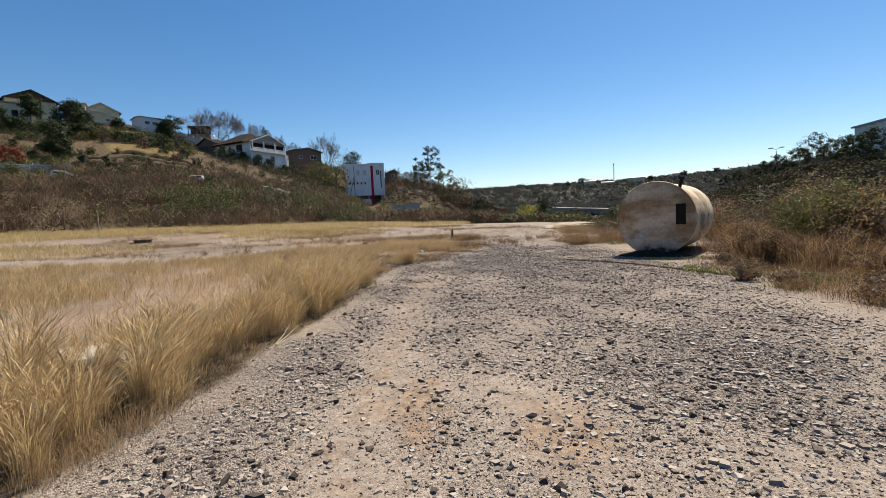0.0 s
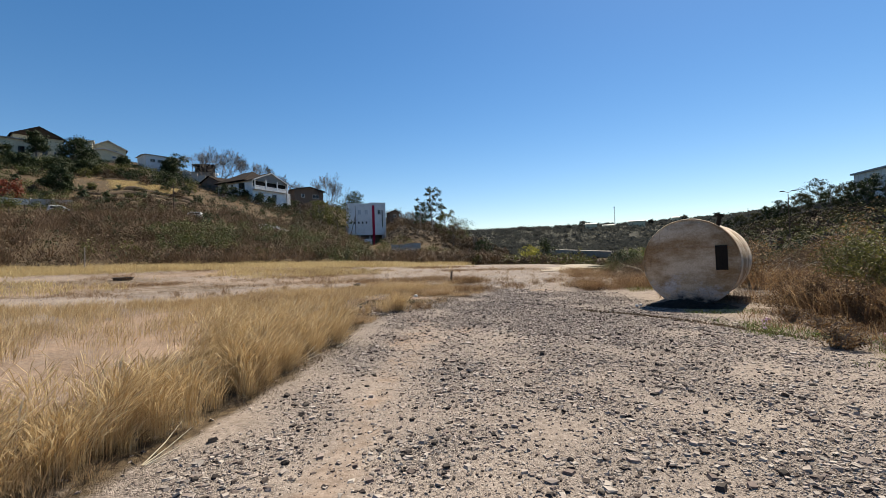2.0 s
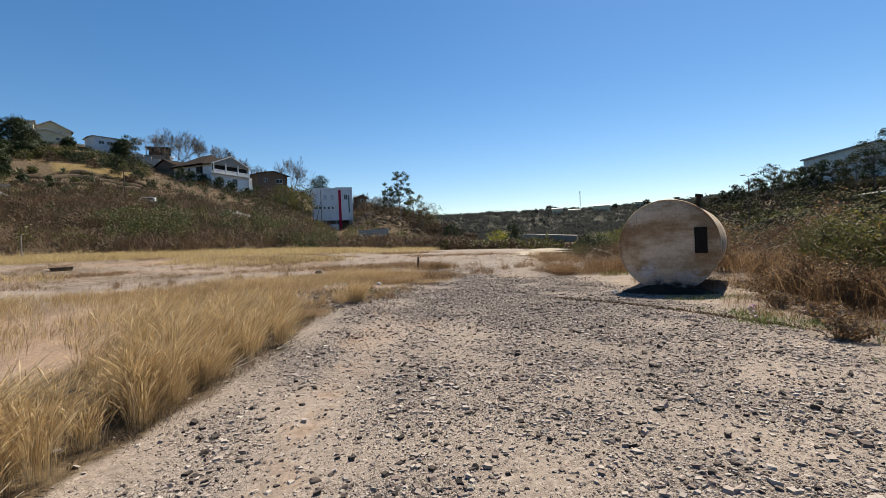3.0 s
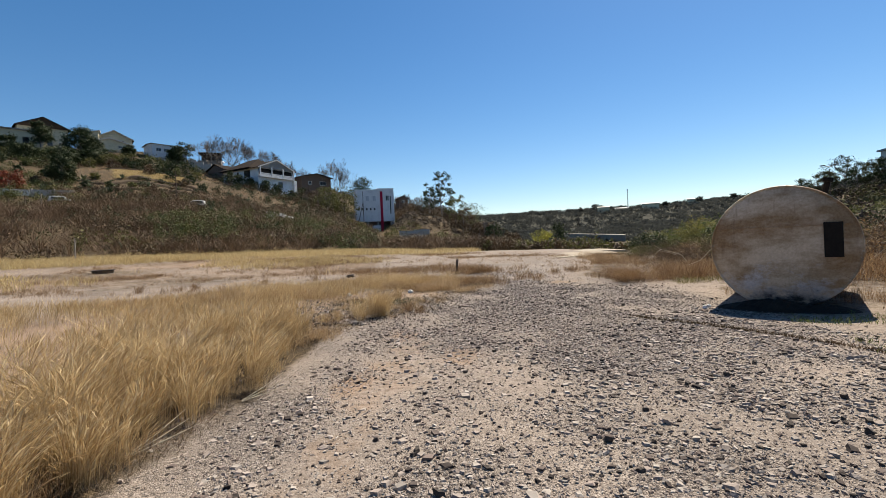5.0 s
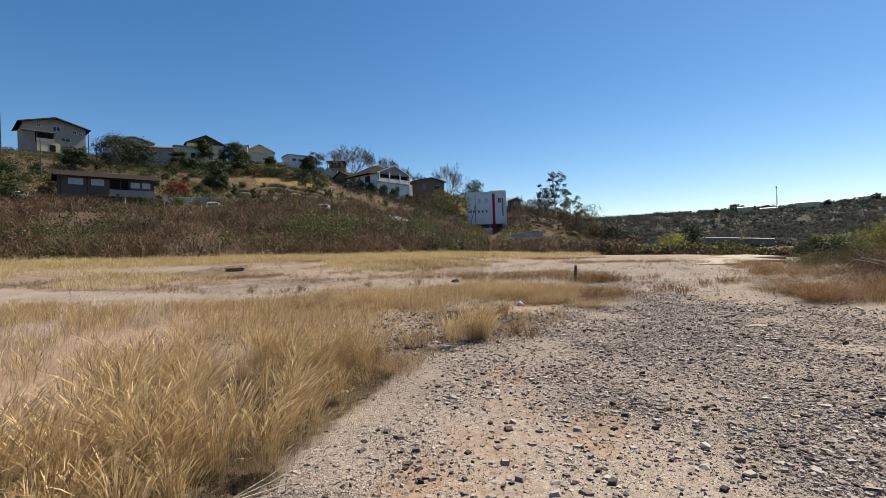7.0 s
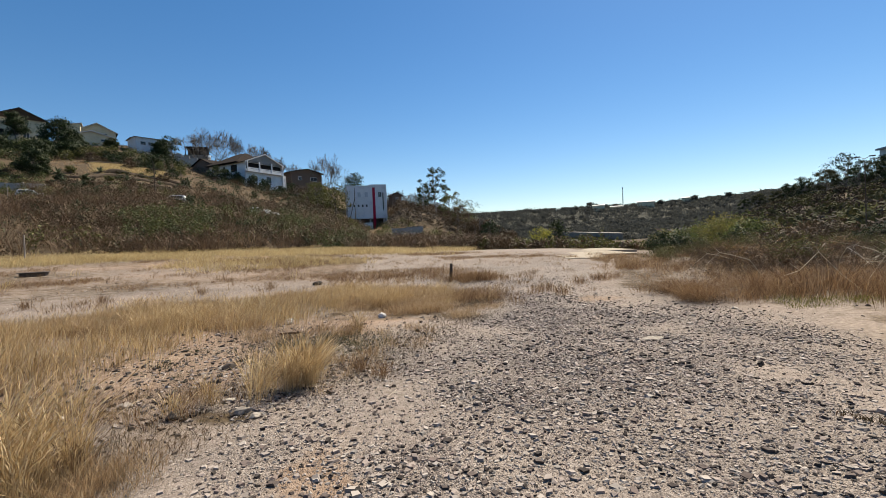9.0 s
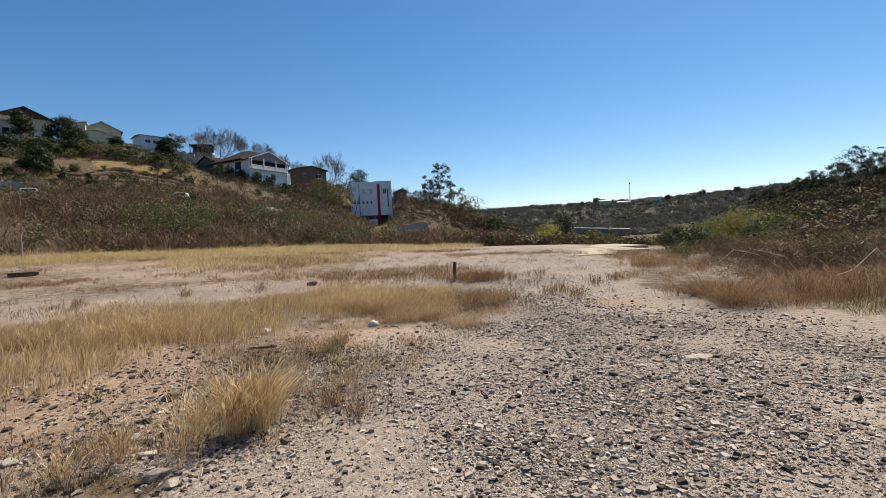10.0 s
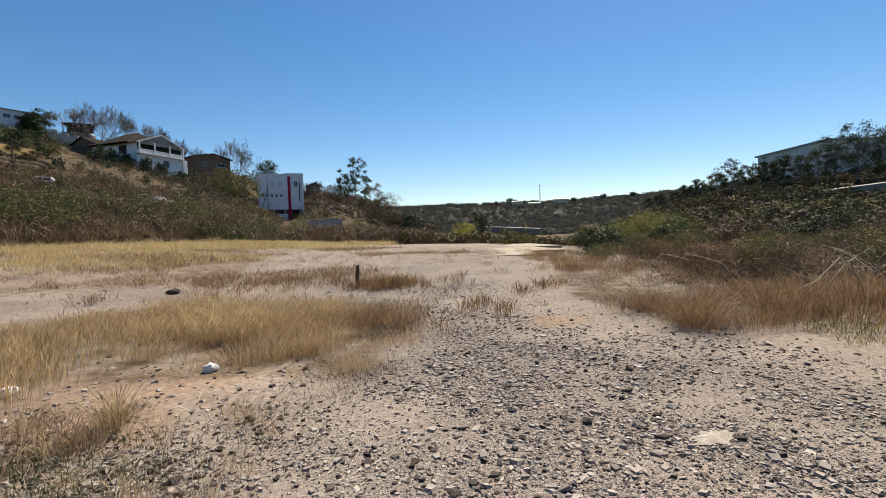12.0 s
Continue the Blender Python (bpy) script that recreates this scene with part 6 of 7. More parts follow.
for k, (az, r, h) in enumerate([(-29.4, 160, 4.6), (-28.4, 157, 4.2), (-27.2, 155, 3.8), (-25.6, 154, 3.8), (-24.4, 154, 4.0), (-22.6, 156, 3.8)]):
    tree_at("clipped dark bush against the white house", az, r, h, 170 + k, width=1.2, leaf=M_DARKLEAF, leaf_size=0.24, per=60, blob=0.45, low=0.05, blobs=16)
for k, (az, r, h) in enumerate([(-21.9, 172, 6.6), (-20.9, 172, 6.2), (-19.6, 172, 6.8), (-18.4, 170, 6.4), (-22.6, 166, 3.6), (-17.2, 164, 5.5)]):
    tree_at("low dull brown bush in front of the tan house", az, r, h, 180 + k, width=1.4, leaf=M_BRUSH if k % 3 else M_DARKLEAF, leaf_size=0.22, per=60, blob=0.42, low=0.05, blobs=16)
tree_at("flat topped dark conifer beside the ridge house", -33.6, 212, 8.4, 190, leaf=M_DARKLEAF, leaf_size=0.28, per=70, width=1.1, low=0.45, blobs=18, blob=0.3)
tree_at("round dark tree behind the white block", -14.3, 192, 16.8, 191, width=0.66, **{**DENSE, "blobs": 44, "low": 0.2})
tree_at("spreading yellow green tree beside the white block", -18.4, 150, 9, 192, leaf=M_OLIVE, leaf_size=0.26, per=80, width=1.2, low=0.1, blobs=24, blob=0.34)
tree_at("green tree leaning over the white block", -16.4, 155, 11, 193, leaf=M_OLIVE, leaf_size=0.26, per=80, width=0.9, low=0.1, blobs=24, blob=0.34)
tree_at("small rust red leaved tree by a white wall", -48.4, 126, 4.8, 194, leaf=M_REDLEAF, leaf_size=0.22, per=80, width=1.4, low=0.1, blobs=18, blob=0.4)
tree_at("yellow green mounded tree at the valley edge", 8.2, 92, 4.0, 195, leaf=M_YELLOW, leaf_size=0.16, per=80, width=1.6, low=0.05, blobs=18, blob=0.35)
tree_at("dark bushy tree at the valley edge", 10.2, 96, 5.8, 196, leaf=M_DARKLEAF, leaf_size=0.2, per=80, width=0.9, low=0.05, blobs=18, blob=0.4)
tree_at("dark bushy tree at the foot of the ridge", 2.2, 112, 5.6, 197, leaf=M_DARKLEAF, leaf_size=0.22, per=80, width=1.2, low=0.05, blobs=18, blob=0.4)
for k, (az, r, h, w) in enumerate([(0.4, 126, 6.5, 1.3), (1.6, 128, 7.0, 1.2), (2.8, 124, 5.6, 1.4), (-1.8, 150, 8.0, 1.4), (4.2, 126, 4.6, 1.6)]):
    tree_at("dull brown half bare tree at the end of the ridge", az, r, h, 660 + k, width=w, leaf=M_BRUSH, leaf_size=0.2, per=150, low=0.1, blobs=22, blob=0.36)
RT = (0.4, 13.9)
for k, (az, r, h) in enumerate([(37.0, 222, 11), (38.2, 225, 15), (39.4, 215, 11), (40.6, 210, 10), (35.4, 230, 9), (34.2, 240, 8), (33.0, 245, 7), (42.2, 195, 10), (43.6, 190, 11), (45.4, 184, 12), (46.8, 180, 16), (48.2, 178, 18), (49.6, 180, 16), (51.0, 178, 16), (52.6, 176, 17), (31.5, 260, 8), (30.2, 270, 7), (41.4, 200, 10)]):
    tree("dark eucalyptus with an open ragged crown on the slope", RT[0] + r * math.sin(radians(az)), RT[1] + r * math.cos(radians(az)), h, 110 + k, leaf=M_DARKLEAF if k % 3 else M_SLOPE, leaf_size=0.24, per=120, width=0.95, low=0.15, blobs=26, blob=0.27)


# ---- shrubs near the track ----
def shrub(label, x, y, r, h, seed, leaf, n_leaf=2500, leaf_size=0.03, stems=70, twig=None):
    """Stems fanned out of one root, with leaves along their outer halves."""
    g = np.random.default_rng(seed)
    t = thing("shrub", pose(x, y, lz(x, y) - 0.03), label, "shrub")
    bm = bmesh.new()
    ends = []
    for k in range(stems):
        a, o = g.random() * 6.2832, g.random() ** 0.6
        top = Vector((math.cos(a) * r * o, math.sin(a) * r * o, h * (1.05 - 0.55 * o * o) * (0.65 + 0.45 * g.random())))
        mid = top * 0.5 + Vector((g.normal() * 0.12 * r, g.normal() * 0.12 * r, 0.1 * h))
        foot = Vector((top.x * 0.35, top.y * 0.35, 0))
        tube(bm, [foot, mid, top], [0.012, 0.008, 0.003], 3, False)
        ends.append((foot, mid, top))
        for q in range(3):
            s = mid.lerp(top, g.random())
            e = s + Vector((g.normal() * 0.2 * r, g.normal() * 0.2 * r, (g.random() * 0.5 - 0.05) * 0.5 * h))
            e.z = max(e.z, 0.05)
            tube(bm, [s, e], [0.005, 0.002], 3, False)
            ends.append((s, s.lerp(e, 0.5), e))
    part("branchwork", bm, twig or M_TWIG, t)
    if n_leaf:
        e = np.array([[tuple(a) for a in q] for q in ends])
        k = g.integers(0, len(e), n_leaf)
        u = g.uniform(-0.75, 1.0, n_leaf)[:, None]
        p = np.where(u > 0, e[k, 1] * (1 - u) + e[k, 2] * u, e[k, 1] * (1 + u) - e[k, 0] * u) + g.standard_normal((n_leaf, 3)) * 0.06 * r
        p[:, 2] = np.maximum(p[:, 2], 0.03)
        out = p / (r, r, h) - (0.0, 0.0, 0.35)
        v, f = leaf_quads(p, leaf_size * (0.6 + 0.8 * g.random(n_leaf)), out / np.linalg.norm(out, axis=1)[:, None], 0.6)
        part("foliage", mesh_from("foliage", v, f), leaf, t)
    return t


M_DRYLEAF = foliage("dry_leaves", [(0.2, (0.06, 0.032, 0.016)), (0.5, (0.17, 0.1, 0.05)), (0.85, (0.34, 0.24, 0.13))], 0.4, 0.6, weight=0.6)
M_STRAW = surface("bleached_straw", [(0.3, (0.425, 0.357, 0.255)), (0.7, (0.629, 0.57, 0.442))], 6, 40, 0.85, 0.2, 0.003)
M_DEADWOOD = surface("dead_wood", [(0.3, (0.085, 0.056, 0.036)), (0.7, (0.25, 0.185, 0.125))], 2, 20, 0.9, 0.3, 0.005)
NEAR = np.random.default_rng(5)


def tangle(x, y, r, h, seed):
    """A heap of dead sticks crossing one another, with dry leaves caught in it."""
    g = np.random.default_rng(seed)
    t = thing("brushwood", pose(x, y, lz(x, y) - 0.02), "grey brown tangle of dead branches in the field", "brushwood", "tangles of dead branches")
    bm = bmesh.new()
    pts = []
    for k in range(190):
        a, o = g.random() * 6.2832, math.sqrt(g.random())
        p = Vector((math.cos(a) * r * o, math.sin(a) * r * o, h * g.random() ** 1.4 * (1 - 0.7 * o * o)))
        d = Vector((g.normal(), g.normal(), 0.25 + 0.7 * g.normal())).normalized() * r * (0.2 + 0.45 * g.random())
        e = p + d
        e.z = min(max(e.z, 0.02), h * 1.25)
        m = p.lerp(e, 0.5) + Vector((g.normal(), g.normal(), g.normal())) * 0.06 * r
        m.z = max(m.z, 0.03)
        w = 0.004 + 0.007 * g.random() ** 3
        tube(bm, [p, m, e], [w, w * 0.8, w * 0.4], 3, False)
        pts += [tuple(m), tuple(e)]
    part("brush", bm, M_DEADWOOD, t)
    q = np.array(pts)[g.integers(0, len(pts), 1300)] + g.standard_normal((1300, 3)) * 0.12
    q[:, 2] = np.clip(q[:, 2], 0.02, h * 0.8)
    v, f = leaf_quads(q, 0.022 * (0.6 + 0.8 * g.random(1300)))
    part("foliage", mesh_from("foliage", v, f), M_BRUSH, t)
    return t


def fallen_branch(x, y, rz, length, seed):
    """A bleached branch arching over the scrub, with a few side twigs."""
    g = np.random.default_rng(seed)
    bm = bmesh.new()
    p = [Vector((length * u, 0.12 * length * math.sin(3 * u + seed), 0.03 + (0.45 + 0.55 * g.random()) * math.sin(2.6 * u))) for u in (0, 0.25, 0.5, 0.75, 1)]
    tube(bm, p, [0.016, 0.014, 0.011, 0.008, 0.004], 5)
    for k in range(4):
        q = p[1 + k % 3]
        tube(bm, [q, q + Vector((0.2 * length, g.normal() * 0.2 * length, 0.1 + 0.1 * g.random()))], [0.006, 0.002], 4)
    ob = part("fallen_branch", bm, M_STRAW)
    ob.matrix_basis = pose(x, y, lz(x, y), 0, 0, rz)
    return tagged(ob, "bleached dead branch lying over dry scrub", "branch", "fallen branches")



def clear_of_tank(x, y):
    u, v = (x - 5.9) * 0.574 + (y - 14.45) * 0.819, (x - 5.9) * 0.819 - (y - 14.45) * 0.574
    return not (-1.5 < u < 5.0 and abs(v) < 2.0)


for k in range(26):
    y = NEAR.uniform(4.5, 19.5)
    x = float(right_edge(y)) + NEAR.uniform(1.5, 3.4)
    if clear_of_tank(x, y):
        shrub("tangled dry shrub with rusty brown leaves", x, y, NEAR.uniform(0.6, 1.0), NEAR.uniform(0.5, 0.9), 200 + k, M_DRYLEAF, 2200, 0.024, 60, M_DEADWOOD)
for k in range(40):
    y = NEAR.uniform(5.0, 19.3)
    x = float(right_edge(y)) + NEAR.uniform(3.6, 10.5)
    if clear_of_tank(x, y):
        dry = k % 3 == 1 or (y > 14 and k % 3 == 0)
        shrub("tall tangled dry shrub above the verge" if dry else "olive green shrub above dry undergrowth", x, y, NEAR.uniform(1.0, 1.6), NEAR.uniform(1.45, 2.15), 240 + k, M_DRYLEAF if dry else (M_OLIVE if y > 14 or k % 3 == 0 else M_YELLOWGREEN), 2600 if dry else 3900, 0.038, 44)
for k in range(15):
    az, r = NEAR.uniform(19, 44), NEAR.uniform(33, 48)
    x, y = at(az, r)
    green = az < 29
    shrub("leafy green shrub at the edge of the field" if green else "dull brown shrub at the edge of the field", x, y, NEAR.uniform(1.4, 2.4), NEAR.uniform(1.5, 2.5) if green else NEAR.uniform(1.1, 1.8), 300 + k, (M_GREEN, M_DARKLEAF, M_OLIVE)[k % 3] if green else (M_BRUSH, M_SLOPEBRUSH, M_DARKLEAF)[k % 3], 2600, 0.075, 46)
for k in range(22):
    x, y = NEAR.uniform(9.5, 24), NEAR.uniform(23.5, 36)
    shrub(("dark brown bush with dry leaves in the field", "dull olive bush among dead branches in the field")[k % 2], x, y, NEAR.uniform(0.9, 1.7), NEAR.uniform(0.8, 1.5), 700 + k, (M_DRYLEAF, M_OLIVE)[k % 2], 2000, 0.036, 40, M_DEADWOOD)
for x, y, r, h, leaf in ((20.7, 47.8, 3.2, 3.0, M_YELLOWGREEN), (22.7, 53, 2.6, 2.6, M_GREEN), (19.5, 43.5, 2.2, 2.4, M_GREEN), (24.5, 60, 3.0, 2.6, M_GREEN), (27, 64, 3.0, 2.6, M_GREEN), (22, 63, 2.4, 2.2, M_YELLOWGREEN), (24, 43, 2.6, 2.2, M_BRUSH), (36, 47, 3.0, 2.6, M_DARKLEAF)):
    shrub("broad leafy green bush at the far edge of the field", x, y, r, h, int(x * 10), leaf, 3600, 0.085, 50)
for k in range(26):
    x, y = NEAR.uniform(9.0, 21), NEAR.uniform(22.5, 33)
    tangle(x, y, NEAR.uniform(1.2, 2.2), NEAR.uniform(0.7, 1.35), 330 + k)
for k in range(26):
    x, y = NEAR.uniform(8.5, 17), NEAR.uniform(20.5, 28)
    fallen_branch(x, y, NEAR.uniform(0, 360), NEAR.uniform(0.9, 2.2), 380 + k)
for k, (x, y) in enumerate([(5.3, 9.0), (5.6, 8.2), (6.0, 10.0), (6.3, 11.4), (5.7, 6.6), (6.4, 7.4)]):
    shrub("low dry bush on the track verge", x, y, 0.4, 0.32, 350 + k, M_DRYLEAF, 900, 0.022, 40)


# ---- small things ----
def timber_post(x, y, h, rad, label, name="post", material=None, lean=4):
    bm = bmesh.new()
    tube(bm, [(0, 0, -0.1), (0.005, 0, h * 0.5), (0.0, 0.004, h)], [rad, rad * 0.95, rad * 0.85], 8)
    ob = part(name, bm, material or M_POLE)
    ob.matrix_basis = pose(x, y, lz(x, y), lean * 0.5, lean, 20)
    return tagged(ob, label, "post")


timber_post(-0.8, 27.5, 0.7, 0.065, "short charred timber post standing in dry grass")
x, y = at(-44.3, 60)
timber_post(x, y, 2.6, 0.07, "pale thin stake at the foot of the bank", "stake", M_RUBBLE, 1)


for k in range(15):
    x, y = at(-60 + 1.15 * k, 113 + 1.5 * math.sin(k * 1.7))
    timber_post(x, y, 2.3 + 0.3 * math.sin(k * 2.3), 0.09, "weathered fence post on the bank top", "fence_post", M_RUBBLE if k % 3 == 0 else M_POLE, 2)


def utility_pole(az, r, h, label, arms=1):
    x, y = at(az, r)
    t = thing("utility_pole", pose(x, y, lz(x, y), 0, 0, -az), label, "pole")
    bm = bmesh.new()
    tube(bm, [(0, 0, -0.5), (0, 0, h)], [0.13, 0.09], 8)
    part("pole", bm, M_POLE, t)
    for k in range(arms):
        part("crossarm", boxes((-0.6, 0.6, -0.2, -0.06, h - 1.2 - k * 1.4, h - 1.05 - k * 1.4)), M_POLE, t)


utility_pole(-34.9, 112, 7.5, "dark wooden utility pole on the terrace")
utility_pole(-14.2, 163, 13.2, "dark wooden pole with stay in front of the white block", 0)
utility_pole(-62.3, 150, 12, "thin pole on the skyline", 0)
utility_pole(-56.0, 158, 9, "thin pole beside the tall house", 0)
utility_pole(-55.4, 160, 8, "thin pole near the red roofed house", 0)
utility_pole(-59.6, 138, 9, "slim pole in front of the tall house", 0)


def strut():
    x, y = at(-14.9, 162)
    z = lz(x, y)
    bm = bmesh.new()
    tube(bm, [(-0.2, 0, 0), (2.0, 0, 8.5)], [0.12, 0.1], 6)
    ob = part("pole_stay", bm, M_POLE)
    ob.matrix_basis = pose(x, y, z, 0, 0, 14)
    tagged(ob, "slanting timber stay leaning to a pole", "pole")


strut()


def wall_run(name, az0, r0, az1, r1, h, material, label, thick=0.25, z_off=0.0, posts=0, category="wall"):
    """A low wall following the land between two places."""
    p0, p1 = Vector((*at(az0, r0), 0)), Vector((*at(az1, r1), 0))
    L, n = (p1 - p0).length, max(2, int((p1 - p0).length / 3))
    d = (p1 - p0) / L
    t = thing(name, pose(p0.x, p0.y, lz(p0.x, p0.y)), label, category)
    side = Vector((-d.y, d.x, 0)) * thick / 2
    for k in range(n):
        a, b = p0 + d * (L * k / n), p0 + d * (L * (k + 1) / n - 0.04)
        zm = (lz(a.x, a.y) + lz(b.x, b.y)) / 2 - lz(p0.x, p0.y) + z_off
        bm = bmesh.new()
        vs = []
        for q in (a - side, b - side, b + side, a + side):
            for zz in (zm - 0.8 - z_off, zm + h):
                vs.append(bm.verts.new((q.x - p0.x, q.y - p0.y, zz)))
        for f in ((0, 2, 3, 1), (2, 4, 5, 3), (4, 6, 7, 5), (6, 0, 1, 7), (1, 3, 5, 7), (0, 6, 4, 2)):
            bm.faces.new([vs[i] for i in f])
        bmesh.ops.recalc_face_normals(bm, faces=bm.faces)
        part("wall_panel", bm, material, t)
        if posts:
            part("post", boxes((a.x - p0.x - 0.14, a.x - p0.x + 0.14, a.y - p0.y - 0.14, a.y - p0.y + 0.14, zm - 0.8, zm + h + 0.2)), M_CONCRETE, t)
    return t



def agave(az, r, size, seed):
    """A rosette of stiff pointed leaves."""
    g = np.random.default_rng(seed)
    x, y = at(az, r)
    bm = bmesh.new()
    for k in range(26):
        a, el = k * 2.4, 0.25 + 1.1 * g.random()
        d, side = Vector((math.cos(a) * math.cos(el), math.sin(a) * math.cos(el), math.sin(el))), Vector((-math.sin(a), math.cos(a), 0))
        L, w = size * (0.75 + 0.4 * g.random()), size * 0.075
        p0, p1, p2 = d * 0.05, d * L * 0.5, d * L + Vector((0, 0, -0.12 * L))
        q = [bm.verts.new(v) for v in (p0 - side * w * 0.6, p0 + side * w * 0.6, p1 + side * w, p2, p1 - side * w, p1 + Vector((0, 0, -0.25 * w)))]
        for f in ((0, 1, 5), (1, 2, 5), (2, 3, 5), (3, 4, 5), (4, 0, 5)):
            bm.faces.new([q[i] for i in f])
    ob = part("agave", bm, M_AGAVE)
    ob.matrix_basis = pose(x, y, lz(x, y))
    return tagged(ob, "grey green rosette plant with stiff pointed leaves on the terrace", "plant", "rosette plants on the terraces")


M_AGAVE = foliage("agave_leaf", [(0.2, (0.045, 0.06, 0.035)), (0.5, (0.10, 0.125, 0.075)), (0.85, (0.19, 0.215, 0.13))], 0.1, 0.3)
for k, (az, r, size) in enumerate([(-46.0, 128, 1.7), (-45.2, 130, 1.6), (-43.2, 127, 1.8), (-42.4, 131, 1.6), (-41.2, 126, 1.9), (-40.2, 130, 1.6), (-39.0, 126, 1.5), (-37.4, 131, 1.8), (-36.2, 127, 1.6), (-34.6, 133, 1.7), (-42.8, 140, 2.0), (-39.6, 140, 1.8)]):
    agave(az, r, size, 500 + k)

M_TERRACE = surface("earth_terrace", [(0.3, (0.035, 0.025, 0.018)), (0.7, (0.105, 0.078, 0.053))], 0.8, 8, 0.9, 0.6, 0.05)
wall_run("garden_wall", -33.4, 200, -28.8, 190, 1.8, M_CONCRETE, "pale concrete garden wall above the white house", z_off=2.2)
wall_run("garden_wall", -46.8, 122, -43.6, 121, 1.6, M_CONCRETE, "grey concrete panel fence below the red tree", posts=1)
wall_run("garden_wall", -49.8, 124, -46.8, 123, 1.2, M_WHITE, "low white wall beside the red tree")
wall_run("yard_wall", -9.8, 128, -6.0, 126, 2.0, M_CONCRETE, "pale concrete panel wall beside the white block", posts=1, z_off=1.5)


def terrace_bank(az0, az1, r, h, seed):
    """A long cut bank of bare earth with an uneven lip, its top running back into the slope."""
    n = int(abs(az1 - az0) * 3) + 2
    a = np.radians(np.linspace(az0, az1, n))
    rr = r + 1.2 * wave(a * 60, a * 0, 1.0, seed)
    lip = h * (0.75 + 0.35 * wave(a * 140, a * 0, 1.0, seed + 1)) * np.clip(np.minimum(np.arange(n), np.arange(n)[::-1]) / 3, 0.1, 1)
    rows = []
    for back, up in ((-0.5, -0.4), (-0.1, 0.55), (0.15, 1.0), (1.2, 0.95), (3.4, 0.0)):
        x, y = EYE[0] + (rr + back) * np.sin(a), EYE[1] + (rr + back) * np.cos(a)
        rows.append(np.stack([x, y, land(x, y) + up * lip - (0.25 if up < 0.1 else 0)], -1))
    q = np.arange(5 * n).reshape(5, n)
    f = np.stack([q[:-1, :-1], q[:-1, 1:], q[1:, 1:], q[1:, :-1]], -1).reshape(-1, 4)
    tagged(part("terrace_bank", mesh_from("terrace_bank", np.stack(rows).reshape(-1, 3), f), M_TERRACE), "low cut bank of bare brown earth on the hillside", "bank", kind="structure")


TERRACES = [(-43.5, -31.5, 120, 0.5), (-42.5, -32.5, 128, 0.6), (-43.0, -31.0, 135, 0.7), (-39.8, -32.0, 140.5, 0.9), (-41, -33, 158, 0.6), (-58, -49, 113, 0.5), (-52, -44, 117, 0.5)]
for k, (a0, a1, r, h) in enumerate(TERRACES):
    terrace_bank(a0, a1, r, h, 90 + k)


def terrace_growth(n):
    """Plan points strung along the lips of the terraces, in uneven groups."""
    q = np.array(TERRACES)[rng.integers(0, len(TERRACES), 6 * n)]
    a, r = q[:, 0] + (q[:, 1] - q[:, 0]) * rng.random(6 * n), q[:, 2] - 0.3 + 1.3 * rng.standard_normal(6 * n)
    x, y = EYE[0] + r * np.sin(np.radians(a)), EYE[1] + r * np.cos(np.radians(a))
    keep = wave(x, y, 0.5, 88) + 0.5 * wave(x, y, 1.3, 89) > 0.1
    return np.column_stack([x, y])[keep][:n]


thicket("terrace_hedge", terrace_growth(170), 0.9, 1.1, 70, 0.13, M_DARKLEAF, "low dark bushes along the edges of the terraces")
thicket("terrace_scrub", terrace_growth(260), 0.8, 0.8, 50, 0.12, M_BRUSH, "dry brown scrub along the edges of the terraces")


def car(x, y, rz, label, suv=True):
    """A small parked car, from its side profile."""
    t = thing("car", pose(x, y, lz(x, y) - 0.05, 0, 0, rz), label, "car")
    M_CAR = M_WHITE
    prof = [(-2.2, 0.35), (-2.25, 0.8), (-2.1, 1.0), (-1.9, 1.62), (0.2, 1.66), (1.0, 1.08), (2.1, 0.95), (2.25, 0.6), (2.2, 0.35)]
    bm = bmesh.new()
    a, b = [bm.verts.new((px, -0.85, pz)) for px, pz in prof], [bm.verts.new((px, 0.85, pz)) for px, pz in prof]
    bm.faces.new(a)
    bm.faces.new(b[::-1])
    for q in range(len(a)):
        bm.faces.new((a[(q + 1) % len(a)], a[q], b[q], b[(q + 1) % len(a)]))
    bmesh.ops.recalc_face_normals(bm, faces=bm.faces)
    bmesh.ops.bevel(bm, geom=list(bm.edges), offset=0.06, segments=1, affect="EDGES")
    part("body", bm, M_CAR, t, "white car body")
    for sy in (-0.86, 0.86):
        part("side_window", boxes((-1.7, -0.75, sy - 0.02, sy + 0.02, 1.1, 1.52)), M_GLASS, t)
        part("side_window", boxes((-0.65, 0.3, sy - 0.02, sy + 0.02, 1.1, 1.52)), M_GLASS, t)
        for px in (-1.4, 1.4):
            bm = bmesh.new()
            bmesh.ops.create_cone(bm, cap_ends=True, segments=16, radius1=0.33, radius2=0.33, depth=0.2, matrix=pose(px, sy * 0.95, 0.33, 90))
            part("wheel", bm, M_DARK, t)
    return t


x, y = at(-44.6, 116)
car(x, y, 40, "white estate car parked above the bank")
x, y = at(-33.2, 108)
car(x, y, 200, "small white car parked behind the brush")
x, y = at(-25.0, 105)
car(x, y, 20, "pale car half hidden by brush on the bank")
x, y = at(-23.9, 106)
car(x, y, 15, "pale van like car half hidden by brush on the bank")
x, y = at(-61.0, 120)
car(x, y, 60, "pale car parked under a garden tree")

